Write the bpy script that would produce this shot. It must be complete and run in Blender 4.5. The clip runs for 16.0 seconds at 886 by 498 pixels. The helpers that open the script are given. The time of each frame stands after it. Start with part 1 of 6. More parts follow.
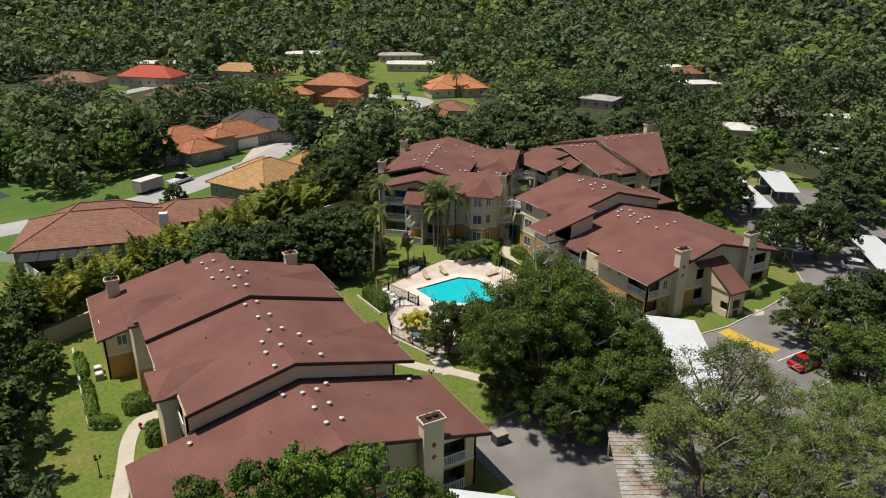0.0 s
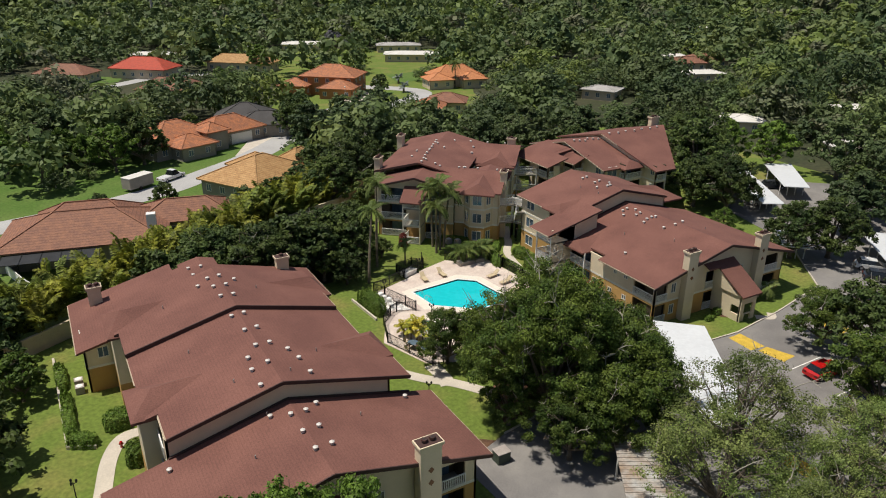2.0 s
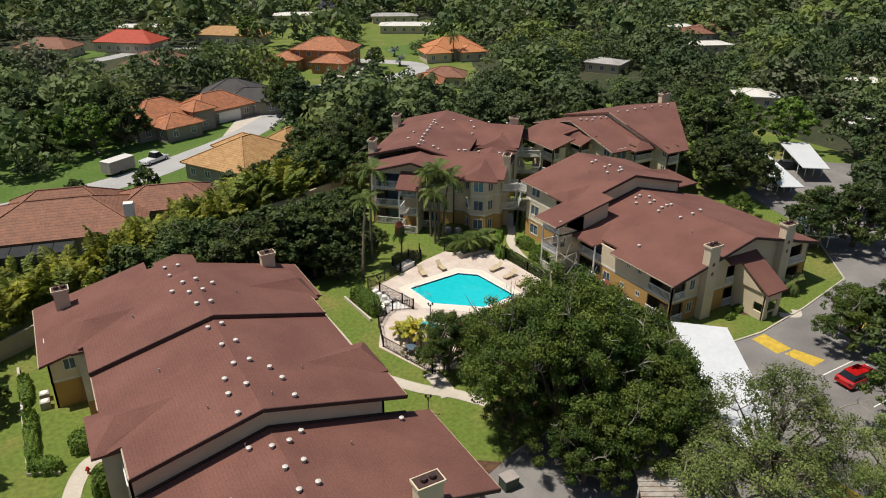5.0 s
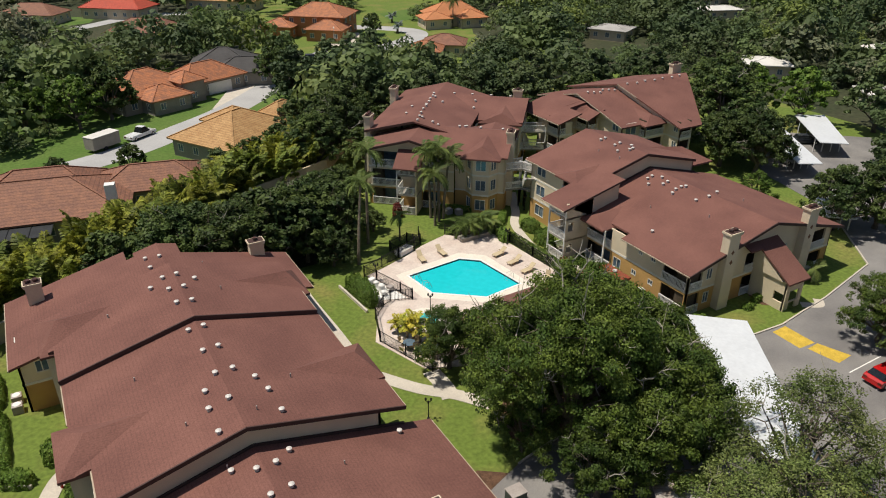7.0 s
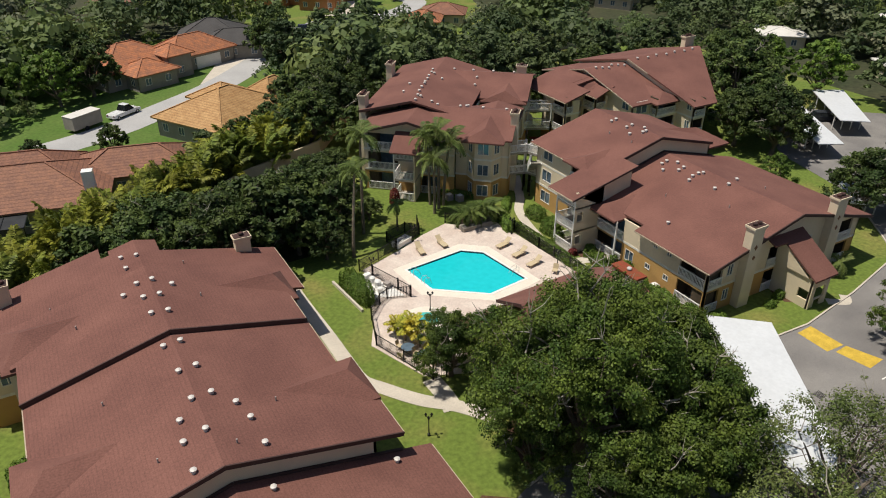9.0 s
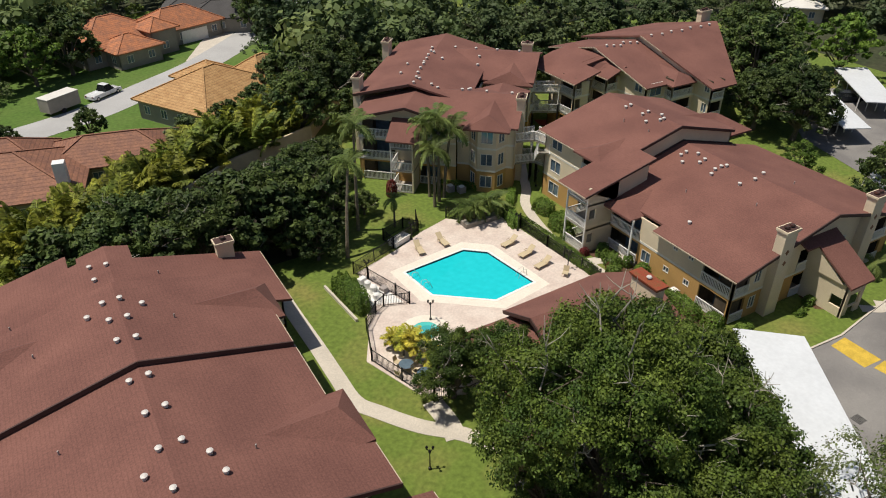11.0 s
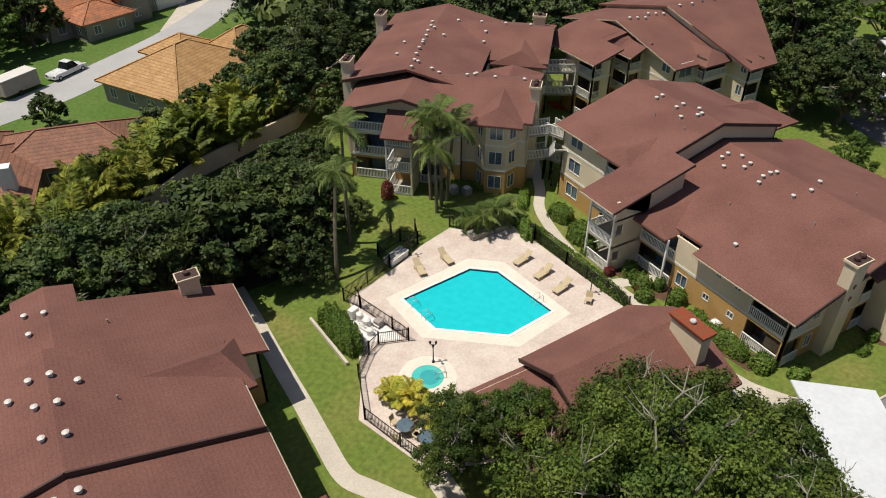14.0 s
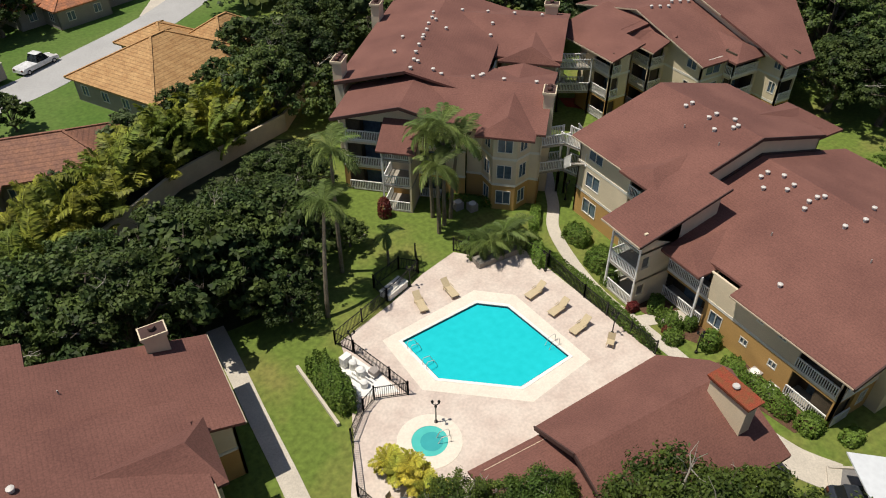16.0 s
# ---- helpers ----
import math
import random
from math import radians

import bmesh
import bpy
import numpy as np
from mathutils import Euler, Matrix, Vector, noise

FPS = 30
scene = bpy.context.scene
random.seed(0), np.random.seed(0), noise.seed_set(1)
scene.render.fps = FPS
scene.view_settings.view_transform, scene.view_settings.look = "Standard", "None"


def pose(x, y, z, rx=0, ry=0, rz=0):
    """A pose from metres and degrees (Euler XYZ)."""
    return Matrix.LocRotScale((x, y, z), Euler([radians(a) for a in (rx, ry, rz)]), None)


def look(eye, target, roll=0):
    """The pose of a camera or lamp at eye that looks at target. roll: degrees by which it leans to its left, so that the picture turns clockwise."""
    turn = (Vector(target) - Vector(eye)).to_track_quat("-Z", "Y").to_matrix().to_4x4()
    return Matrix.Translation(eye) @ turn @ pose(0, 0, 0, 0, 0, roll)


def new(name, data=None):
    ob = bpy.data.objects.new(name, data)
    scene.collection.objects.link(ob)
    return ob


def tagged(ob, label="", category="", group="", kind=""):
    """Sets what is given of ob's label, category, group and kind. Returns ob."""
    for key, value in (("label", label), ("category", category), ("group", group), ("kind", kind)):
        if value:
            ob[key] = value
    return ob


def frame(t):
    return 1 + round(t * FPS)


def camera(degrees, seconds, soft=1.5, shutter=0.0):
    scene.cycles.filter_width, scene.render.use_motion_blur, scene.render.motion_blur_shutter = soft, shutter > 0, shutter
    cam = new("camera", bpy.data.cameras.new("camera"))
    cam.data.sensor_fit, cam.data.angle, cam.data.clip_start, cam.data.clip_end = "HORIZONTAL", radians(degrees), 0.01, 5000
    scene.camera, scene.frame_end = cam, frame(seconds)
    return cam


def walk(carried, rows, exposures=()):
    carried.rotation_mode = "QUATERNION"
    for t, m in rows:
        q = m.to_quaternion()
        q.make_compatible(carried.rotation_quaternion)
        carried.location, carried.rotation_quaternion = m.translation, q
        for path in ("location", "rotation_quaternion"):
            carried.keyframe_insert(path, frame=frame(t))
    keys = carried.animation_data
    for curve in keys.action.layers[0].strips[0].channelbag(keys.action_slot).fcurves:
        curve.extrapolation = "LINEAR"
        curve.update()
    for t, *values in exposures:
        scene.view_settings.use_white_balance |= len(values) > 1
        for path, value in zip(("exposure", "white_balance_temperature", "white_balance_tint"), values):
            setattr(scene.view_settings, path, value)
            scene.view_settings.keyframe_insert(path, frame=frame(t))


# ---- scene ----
cam = camera(63.4, 16.0, soft=1.05)
PATH = [
    (0, (3.067, -0.893, 39.688), (3.985, 0.727, 38.958), 0.70),
    (0.5, (3.601, -0.058, 39.693), (4.518, 1.560, 38.957), 0.60),
    (1, (4.152, 0.796, 39.709), (5.067, 2.412, 38.967), 0.53),
    (1.5, (4.709, 1.683, 39.727), (5.623, 3.296, 38.977), 0.50),
    (2, (5.256, 2.587, 39.718), (6.169, 4.197, 38.961), 0.47),
    (2.5, (5.800, 3.510, 39.677), (6.713, 5.119, 38.915), 0.40),
    (3, (6.360, 4.509, 39.627), (7.272, 6.115, 38.858), 0.33),
    (3.5, (6.927, 5.577, 39.586), (7.837, 7.179, 38.807), 0.30),
    (4, (7.471, 6.639, 39.551), (8.379, 8.234, 38.758), 0.30),
    (6.5, (10.473, 12.338, 39.323), (11.363, 13.892, 38.431), 0.20),
    (7, (11.136, 13.567, 39.290), (12.021, 15.111, 38.377), 0.20),
    (7.5, (11.822, 14.846, 39.249), (12.702, 16.380, 38.317), 0.18),
    (8, (12.495, 16.123, 39.198), (13.371, 17.648, 38.246), 0.12),
    (8.5, (13.169, 17.398, 39.161), (14.040, 18.914, 38.189), 0.10),
    (9, (13.867, 18.706, 39.145), (14.734, 20.211, 38.154), 0.10),
    (11.5, (17.779, 26.160, 38.913), (18.622, 27.613, 37.828), 0.10),
    (12, (18.629, 27.746, 38.916), (19.466, 29.188, 37.812), 0.08),
    (12.5, (19.483, 29.356, 38.906), (20.313, 30.787, 37.782), 0.03),
    (13, (20.395, 31.060, 38.892), (21.220, 32.480, 37.749), -0.03),
    (13.5, (21.374, 32.840, 38.896), (22.191, 34.248, 37.734), -0.08),
    (14, (22.342, 34.627, 38.898), (23.153, 36.023, 37.717), -0.10),
    (14.5, (23.313, 36.435, 38.895), (24.118, 37.819, 37.696), -0.12),
    (15, (24.368, 38.319, 38.907), (25.165, 39.692, 37.690), -0.20),
    (15.5, (25.500, 40.272, 38.936), (26.287, 41.633, 37.700), -0.30),
    (16, (26.641, 42.208, 38.983), (27.418, 43.557, 37.727), -0.40),
]
walk(cam, [(t, look(eye, target, roll)) for t, eye, target, roll in PATH])
SUN_TO = Vector((-0.34, 0.15, 1.0)).normalized()

# ---- world, sun, exposure ----
world = bpy.data.worlds.new("sky")
scene.world = world
world.use_nodes = True
wn = world.node_tree.nodes
sky = wn.new("ShaderNodeTexSky")
sky.sky_type = "NISHITA"
sky.sun_disc = False
sky.sun_elevation = math.asin(SUN_TO.z)
sky.sun_rotation = math.atan2(SUN_TO.x, SUN_TO.y)
wn["Background"].inputs["Strength"].default_value = 0.07
world.node_tree.links.new(sky.outputs[0], wn["Background"].inputs["Color"])
sun_data = bpy.data.lights.new("sun", "SUN")
sun_data.energy = 4.6
sun_data.angle = radians(0.53)
sun_data.color = (1.0, 0.94, 0.83)
sun_ob = new("sun", sun_data)
sun_ob.matrix_world = look(SUN_TO * 300, (0, 0, 0))


# ---- materials ----
def material(name, colour, rough=0.8, metal=0.0, var=0.25, scale=1.0, fine=12.0, bump=0.0, tint=None, spots=None, ramp=(0.35, 0.65), random_amount=0.0):
    """Colour varied at two scales by noise in object space, with fine relief."""
    m = bpy.data.materials.new(name)
    m.use_nodes = True
    nt, n = m.node_tree, m.node_tree.nodes
    p = n["Principled BSDF"]
    p.inputs["Roughness"].default_value = rough
    p.inputs["Metallic"].default_value = metal
    p.inputs["Specular IOR Level"].default_value = 0.3
    geo = n.new("ShaderNodeTexCoord")
    big, small = n.new("ShaderNodeTexNoise"), n.new("ShaderNodeTexNoise")
    big.inputs["Scale"].default_value, big.inputs["Detail"].default_value = scale, 5
    small.inputs["Scale"].default_value, small.inputs["Detail"].default_value = fine, 4
    for t in (big, small):
        nt.links.new(geo.outputs["Object"], t.inputs["Vector"])
    c1 = Vector(colour)
    c2 = Vector(tint) if tint else c1 * (1 - var)
    mix = n.new("ShaderNodeMix")
    mix.data_type = "RGBA"
    mix.inputs[6].default_value, mix.inputs[7].default_value = (*c1, 1), (*c2, 1)
    r = n.new("ShaderNodeMapRange")
    r.inputs[1].default_value, r.inputs[2].default_value = ramp
    nt.links.new(big.outputs["Fac"], r.inputs[0])
    nt.links.new(r.outputs[0], mix.inputs[0])
    mul = n.new("ShaderNodeMix")
    mul.data_type, mul.blend_type = "RGBA", "MULTIPLY"
    mul.inputs[0].default_value = 1.0
    r2 = n.new("ShaderNodeMapRange")
    r2.inputs[1].default_value, r2.inputs[2].default_value = 0.3, 0.7
    r2.inputs[3].default_value, r2.inputs[4].default_value = 1 - var, 1 + var * 0.6
    nt.links.new(small.outputs["Fac"], r2.inputs[0])
    nt.links.new(mix.outputs[2], mul.inputs[6])
    nt.links.new(r2.outputs[0], mul.inputs[7])
    last = mul.outputs[2]
    if random_amount:
        info = n.new("ShaderNodeObjectInfo")
        hsv = n.new("ShaderNodeHueSaturation")
        r3 = n.new("ShaderNodeMapRange")
        r3.inputs[3].default_value, r3.inputs[4].default_value = 1 - random_amount, 1 + random_amount
        nt.links.new(info.outputs["Random"], r3.inputs[0])
        nt.links.new(r3.outputs[0], hsv.inputs["Value"])
        nt.links.new(last, hsv.inputs["Color"])
        last = hsv.outputs[0]
    nt.links.new(last, p.inputs["Base Color"])
    if bump:
        b = n.new("ShaderNodeBump")
        b.inputs["Strength"].default_value, b.inputs["Distance"].default_value = bump, 0.02
        nt.links.new(small.outputs["Fac"], b.inputs["Height"])
        nt.links.new(b.outputs[0], p.inputs["Normal"])
    return m


def coursed(m, axis_scale, depth, strength=0.6, dark=0.75):
    """Adds rows of courses across the slope, by a wave in object space, as relief and a darker line."""
    nt, n = m.node_tree, m.node_tree.nodes
    p = n["Principled BSDF"]
    geo = n.new("ShaderNodeTexCoord")
    w = n.new("ShaderNodeTexWave")
    w.wave_type, w.bands_direction, w.wave_profile = "BANDS", "Z", "SAW"
    w.inputs["Scale"].default_value = axis_scale
    w.inputs["Distortion"].default_value = 0.15
    nt.links.new(geo.outputs["Object"], w.inputs["Vector"])
    b = n.new("ShaderNodeBump")
    b.inputs["Strength"].default_value, b.inputs["Distance"].default_value = strength, depth
    nt.links.new(w.outputs["Fac"], b.inputs["Height"])
    nt.links.new(b.outputs[0], p.inputs["Normal"])
    src = p.inputs["Base Color"].links[0].from_socket
    r = n.new("ShaderNodeMapRange")
    r.inputs[1].default_value, r.inputs[2].default_value = 0.0, 0.3
    r.inputs[3].default_value, r.inputs[4].default_value = dark, 1.0
    mul = n.new("ShaderNodeMix")
    mul.data_type, mul.blend_type = "RGBA", "MULTIPLY"
    mul.inputs[0].default_value = 1.0
    nt.links.new(w.outputs["Fac"], r.inputs[0])
    nt.links.new(src, mul.inputs[6])
    nt.links.new(r.outputs[0], mul.inputs[7])
    nt.links.new(mul.outputs[2], p.inputs["Base Color"])
    return m


def leaf_material(name, c1, c2, var=0.5, patch=0.25, through_light=0.25):
    m = bpy.data.materials.new(name)
    m.use_nodes = True
    nt, n = m.node_tree, m.node_tree.nodes
    p = n["Principled BSDF"]
    p.inputs["Roughness"].default_value = 0.6
    p.inputs["Specular IOR Level"].default_value = 0.25
    geo = n.new("ShaderNodeNewGeometry")
    noise_t = n.new("ShaderNodeTexNoise")
    noise_t.inputs["Scale"].default_value = patch
    noise_t.inputs["Detail"].default_value = 3
    nt.links.new(geo.outputs["Position"], noise_t.inputs["Vector"])
    r = n.new("ShaderNodeMapRange")
    r.inputs[1].default_value, r.inputs[2].default_value = 0.38, 0.62
    nt.links.new(noise_t.outputs["Fac"], r.inputs[0])
    mix = n.new("ShaderNodeMix")
    mix.data_type = "RGBA"
    mix.inputs[6].default_value, mix.inputs[7].default_value = (*c1, 1), (*c2, 1)
    nt.links.new(r.outputs[0], mix.inputs[0])
    hsv = n.new("ShaderNodeHueSaturation")
    r2 = n.new("ShaderNodeMapRange")
    r2.inputs[3].default_value, r2.inputs[4].default_value = 1 - var, 1 + var
    nt.links.new(geo.outputs["Random Per Island"], r2.inputs[0])
    nt.links.new(r2.outputs[0], hsv.inputs["Value"])
    nt.links.new(mix.outputs[2], hsv.inputs["Color"])
    info = n.new("ShaderNodeObjectInfo")
    hsv2 = n.new("ShaderNodeHueSaturation")
    r4 = n.new("ShaderNodeMapRange")
    r4.inputs[3].default_value, r4.inputs[4].default_value = 0.75, 1.25
    nt.links.new(info.outputs["Random"], r4.inputs[0])
    nt.links.new(r4.outputs[0], hsv2.inputs["Value"])
    nt.links.new(hsv.outputs[0], hsv2.inputs["Color"])
    nt.links.new(hsv2.outputs[0], p.inputs["Base Color"])
    tr = n.new("ShaderNodeBsdfTranslucent")
    nt.links.new(hsv2.outputs[0], tr.inputs["Color"])
    ms = n.new("ShaderNodeMixShader")
    ms.inputs[0].default_value = through_light
    nt.links.new(p.outputs[0], ms.inputs[1])
    nt.links.new(tr.outputs[0], ms.inputs[2])
    nt.links.new(ms.outputs[0], n["Material Output"].inputs["Surface"])
    return m


SHINGLE = coursed(material("shingle", (0.20, 0.09, 0.070), 0.9, var=0.22, scale=0.25, fine=9, tint=(0.155, 0.068, 0.054)), 5.0, 0.012, 0.35, 0.86)
FASCIA = material("fascia", (0.075, 0.04, 0.034), 0.7, var=0.2)
BEIGE = material("beige_stucco", (0.70, 0.59, 0.42), 0.9, var=0.1, scale=0.5, fine=25, bump=0.3)
TAN = material("tan_stucco", (0.52, 0.31, 0.11), 0.9, var=0.12, scale=0.5, fine=25, bump=0.3)
TRIM = material("white_trim", (0.72, 0.68, 0.6), 0.6, var=0.08, scale=2)
WHITE = material("white_paint", (0.78, 0.76, 0.72), 0.5, var=0.06, scale=2)
# Dark brown stands in for the shade inside balcony recesses.
SHADED_IN = material("recess_shade", (0.10, 0.075, 0.05), 0.9, var=0.3)
SLABM = material("balcony_concrete", (0.4, 0.36, 0.3), 0.9, var=0.2)
VENTM = material("vent_metal", (0.62, 0.58, 0.54), 0.55, 0.1, var=0.1, fine=30)
PIPEM = material("pipe_grey", (0.4, 0.35, 0.32), 0.6, var=0.2)
RUST = material("rusty_cap", (0.28, 0.05, 0.025), 0.7, var=0.4, scale=2.5, fine=14, tint=(0.2, 0.075, 0.03))
FLUE = material("sooty_flue", (0.10, 0.035, 0.025), 0.7, var=0.4, scale=3, fine=14, tint=(0.04, 0.03, 0.028))
GUTTER = material("tan_gutter", (0.46, 0.37, 0.27), 0.6, var=0.12)
DIAMOND = material("brown_tile", (0.2, 0.085, 0.03), 0.5, var=0.2)
CONCRETE = material("concrete_walk", (0.56, 0.5, 0.42), 0.9, var=0.14, scale=0.5, fine=10, bump=0.2)
DECK = material("pool_deck", (0.63, 0.54, 0.47), 0.85, var=0.12, scale=0.6, fine=5, tint=(0.54, 0.44, 0.38), bump=0.2)
COPING = material("deck_edge", (0.74, 0.66, 0.56), 0.8, var=0.08, scale=0.8, fine=7)
ASPHALT = material("asphalt", (0.25, 0.235, 0.22), 0.95, var=0.18, scale=0.2, fine=16, tint=(0.17, 0.16, 0.155), bump=0.3)
STREET = material("street", (0.42, 0.41, 0.4), 0.95, var=0.14, scale=0.15, fine=8)
YELLOW = material("yellow_paint", (0.62, 0.42, 0.06), 0.8, var=0.2, scale=1.5, fine=12)
MULCH = material("mulch", (0.14, 0.075, 0.045), 0.95, var=0.4, scale=2, fine=20)
REDMULCH = material("red_mulch", (0.32, 0.05, 0.025), 0.95, var=0.3, scale=2, fine=20)
IRON = material("black_iron", (0.02, 0.02, 0.02), 0.4, 0.3, var=0.2)
BARK = material("bark", (0.16, 0.13, 0.1), 0.95, var=0.4, scale=2, fine=14, bump=0.6)
TWIG = material("pale_twigs", (0.36, 0.33, 0.27), 0.9, var=0.2)
PALMBARK = material("palm_bark", (0.22, 0.18, 0.13), 0.95, var=0.35, scale=3, fine=18, bump=0.5)
CARPORTM = material("carport_white_metal", (0.68, 0.695, 0.71), 0.45, 0.1, var=0.06, scale=0.4, fine=3)
CARPORTR = material("ribbed_rusty_metal", (0.5, 0.49, 0.47), 0.5, 0.2, var=0.25, scale=0.7, fine=4, tint=(0.36, 0.27, 0.2))
CANVAS = material("tan_canvas", (0.52, 0.42, 0.27), 0.9, var=0.1)
TYRE = material("tyre", (0.02, 0.02, 0.02), 0.9)
LEAF = leaf_material("oak_leaves", (0.050, 0.088, 0.015), (0.115, 0.156, 0.025), 0.5, 0.45, 0.28)
# Far wood: paler and bluer than the oaks, haze put into the colour.
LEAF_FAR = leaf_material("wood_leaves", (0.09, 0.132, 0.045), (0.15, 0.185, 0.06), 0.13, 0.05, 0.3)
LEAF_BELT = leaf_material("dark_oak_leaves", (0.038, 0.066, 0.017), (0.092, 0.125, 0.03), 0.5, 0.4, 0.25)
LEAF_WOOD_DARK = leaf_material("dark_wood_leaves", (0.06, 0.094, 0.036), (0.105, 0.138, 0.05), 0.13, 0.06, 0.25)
LEAF_WOOD_YELLOW = leaf_material("yellow_green_wood_leaves", (0.20, 0.245, 0.06), (0.15, 0.205, 0.05), 0.13, 0.06, 0.3)
LEAF_WOOD_GREY = leaf_material("grey_wood_leaves", (0.18, 0.185, 0.105), (0.13, 0.148, 0.08), 0.13, 0.06, 0.25)
LEAF_GREY = leaf_material("sparse_leaves", (0.19, 0.222, 0.068), (0.12, 0.168, 0.042), 0.5, 0.4, 0.3)
LEAF_BRIGHT = leaf_material("bright_leaves", (0.13, 0.20, 0.03), (0.09, 0.155, 0.025), 0.45, 0.5, 0.3)
LEAF_HEDGE = leaf_material("hedge_leaves", (0.10, 0.17, 0.025), (0.14, 0.21, 0.035), 0.4, 0.8)
LEAF_PALM = leaf_material("palm_fronds", (0.10, 0.15, 0.035), (0.16, 0.20, 0.05), 0.35)
LEAF_ARECA = leaf_material("yellow_green_fronds", (0.27, 0.27, 0.035), (0.12, 0.16, 0.025), 0.5, 0.22)
LEAF_YELLOW = leaf_material("yellow_fronds", (0.52, 0.44, 0.06), (0.30, 0.33, 0.045), 0.4, 0.6)
LEAF_BLUE = leaf_material("silver_fronds", (0.28, 0.32, 0.30), (0.22, 0.27, 0.24), 0.3)
LEAF_PURPLE = leaf_material("purple_bloom", (0.16, 0.13, 0.2), (0.1, 0.11, 0.1), 0.3)
LEAF_RED = leaf_material("red_leaves", (0.2, 0.03, 0.03), (0.1, 0.04, 0.02), 0.4)


def glassy(name, colour, rough=0.08):
    m = material(name, colour, rough, var=0.25, scale=0.7, fine=3)
    m.node_tree.nodes["Principled BSDF"].inputs["Specular IOR Level"].default_value = 0.6
    return m


# The reflected sky's blue is put into the pane's base colour.
PANE = glassy("sky_tinted_glass", (0.12, 0.17, 0.22))
CARGLASS = glassy("car_glass", (0.015, 0.018, 0.02), 0.05)
SCREEN = material("dark_screen", (0.03, 0.032, 0.035), 0.7, var=0.3, scale=1)
RED_CAR = glassy("red_paint", (0.5, 0.012, 0.012), 0.2)
WHITE_CAR = glassy("white_car_paint", (0.75, 0.75, 0.75), 0.2)
DARK_CAR = glassy("dark_car_paint", (0.03, 0.035, 0.045), 0.2)
SILVER_CAR = glassy("silver_car_paint", (0.4, 0.41, 0.42), 0.25)


def water(name, colour):
    m = bpy.data.materials.new(name)
    m.use_nodes = True
    nt, n = m.node_tree, m.node_tree.nodes
    p = n["Principled BSDF"]
    p.inputs["Base Color"].default_value = (*colour, 1)
    p.inputs["Roughness"].default_value = 0.04
    t = n.new("ShaderNodeTexNoise")
    t.inputs["Scale"].default_value, t.inputs["Detail"].default_value = 1.6, 3
    g = n.new("ShaderNodeTexCoord")
    nt.links.new(g.outputs["Object"], t.inputs["Vector"])
    b = n.new("ShaderNodeBump")
    b.inputs["Strength"].default_value, b.inputs["Distance"].default_value = 0.12, 0.05
    nt.links.new(t.outputs["Fac"], b.inputs["Height"])
    nt.links.new(b.outputs[0], p.inputs["Normal"])
    mix = n.new("ShaderNodeMix")
    mix.data_type = "RGBA"
    mix.inputs[6].default_value, mix.inputs[7].default_value = (*colour, 1), (*[c * 1.25 + 0.01 for c in colour], 1)
    nt.links.new(t.outputs["Fac"], mix.inputs[0])
    nt.links.new(mix.outputs[2], p.inputs["Base Color"])
    return m


POOLW = water("pool_water", (0.008, 0.45, 0.49))
POOLTILE = material("waterline_tile", (0.03, 0.07, 0.10), 0.3, var=0.3, scale=6)
SPAW = water("spa_water", (0.07, 0.42, 0.38))
PONDW = water("pond_water", (0.06, 0.08, 0.08))


def tile_material(name, c1, c2):
    return coursed(material(name, c1, 0.75, var=0.28, scale=1.1, fine=5, tint=c2), 1.5, 0.06, 0.9, 0.62)


TILE_BROWN = tile_material("brown_roof_tile", (0.30, 0.14, 0.085), (0.23, 0.11, 0.075))
TILE_TAN = tile_material("tan_roof_tile", (0.50, 0.30, 0.13), (0.40, 0.22, 0.09))
TILE_ORANGE = tile_material("orange_roof_tile", (0.50, 0.19, 0.085), (0.32, 0.14, 0.08))
TILE_BRIGHT = tile_material("bright_orange_roof_tile", (0.58, 0.24, 0.1), (0.5, 0.2, 0.09))
TILE_RED = tile_material("red_roof_tile", (0.55, 0.09, 0.05), (0.42, 0.08, 0.05))
TILE_GREY = coursed(material("grey_shingle", (0.085, 0.08, 0.078), 0.9, var=0.2, scale=0.4), 4.0, 0.02, 0.4, 0.8)
ROOF_WHITE = material("white_flat_roof", (0.66, 0.63, 0.58), 0.8, var=0.12, scale=0.3)
ROOF_PALE = material("pale_grey_roof", (0.4, 0.38, 0.36), 0.85, var=0.2, scale=0.4)
WALLGREY = material("grey_stucco", (0.3, 0.27, 0.23), 0.9, var=0.12)
WALLCREAM = material("cream_stucco", (0.6, 0.5, 0.36), 0.9, var=0.1)
WALLORANGE = material("orange_stucco", (0.42, 0.19, 0.08), 0.9, var=0.1)


def grass_material():
    m = material("grass", (0.125, 0.175, 0.03), 0.95, var=0.3, scale=0.16, fine=2.5, tint=(0.21, 0.195, 0.055), ramp=(0.48, 0.72), bump=0.6)
    return m


GRASS = grass_material()
GRASS_GREEN = material("watered_grass", (0.075, 0.14, 0.022), 0.95, var=0.25, scale=0.12, fine=2.0, tint=(0.11, 0.165, 0.035), bump=0.5)
# Under the tree belt this dark colour stands in for the crowns' shade.
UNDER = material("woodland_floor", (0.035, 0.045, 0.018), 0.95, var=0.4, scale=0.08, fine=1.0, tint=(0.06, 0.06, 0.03))


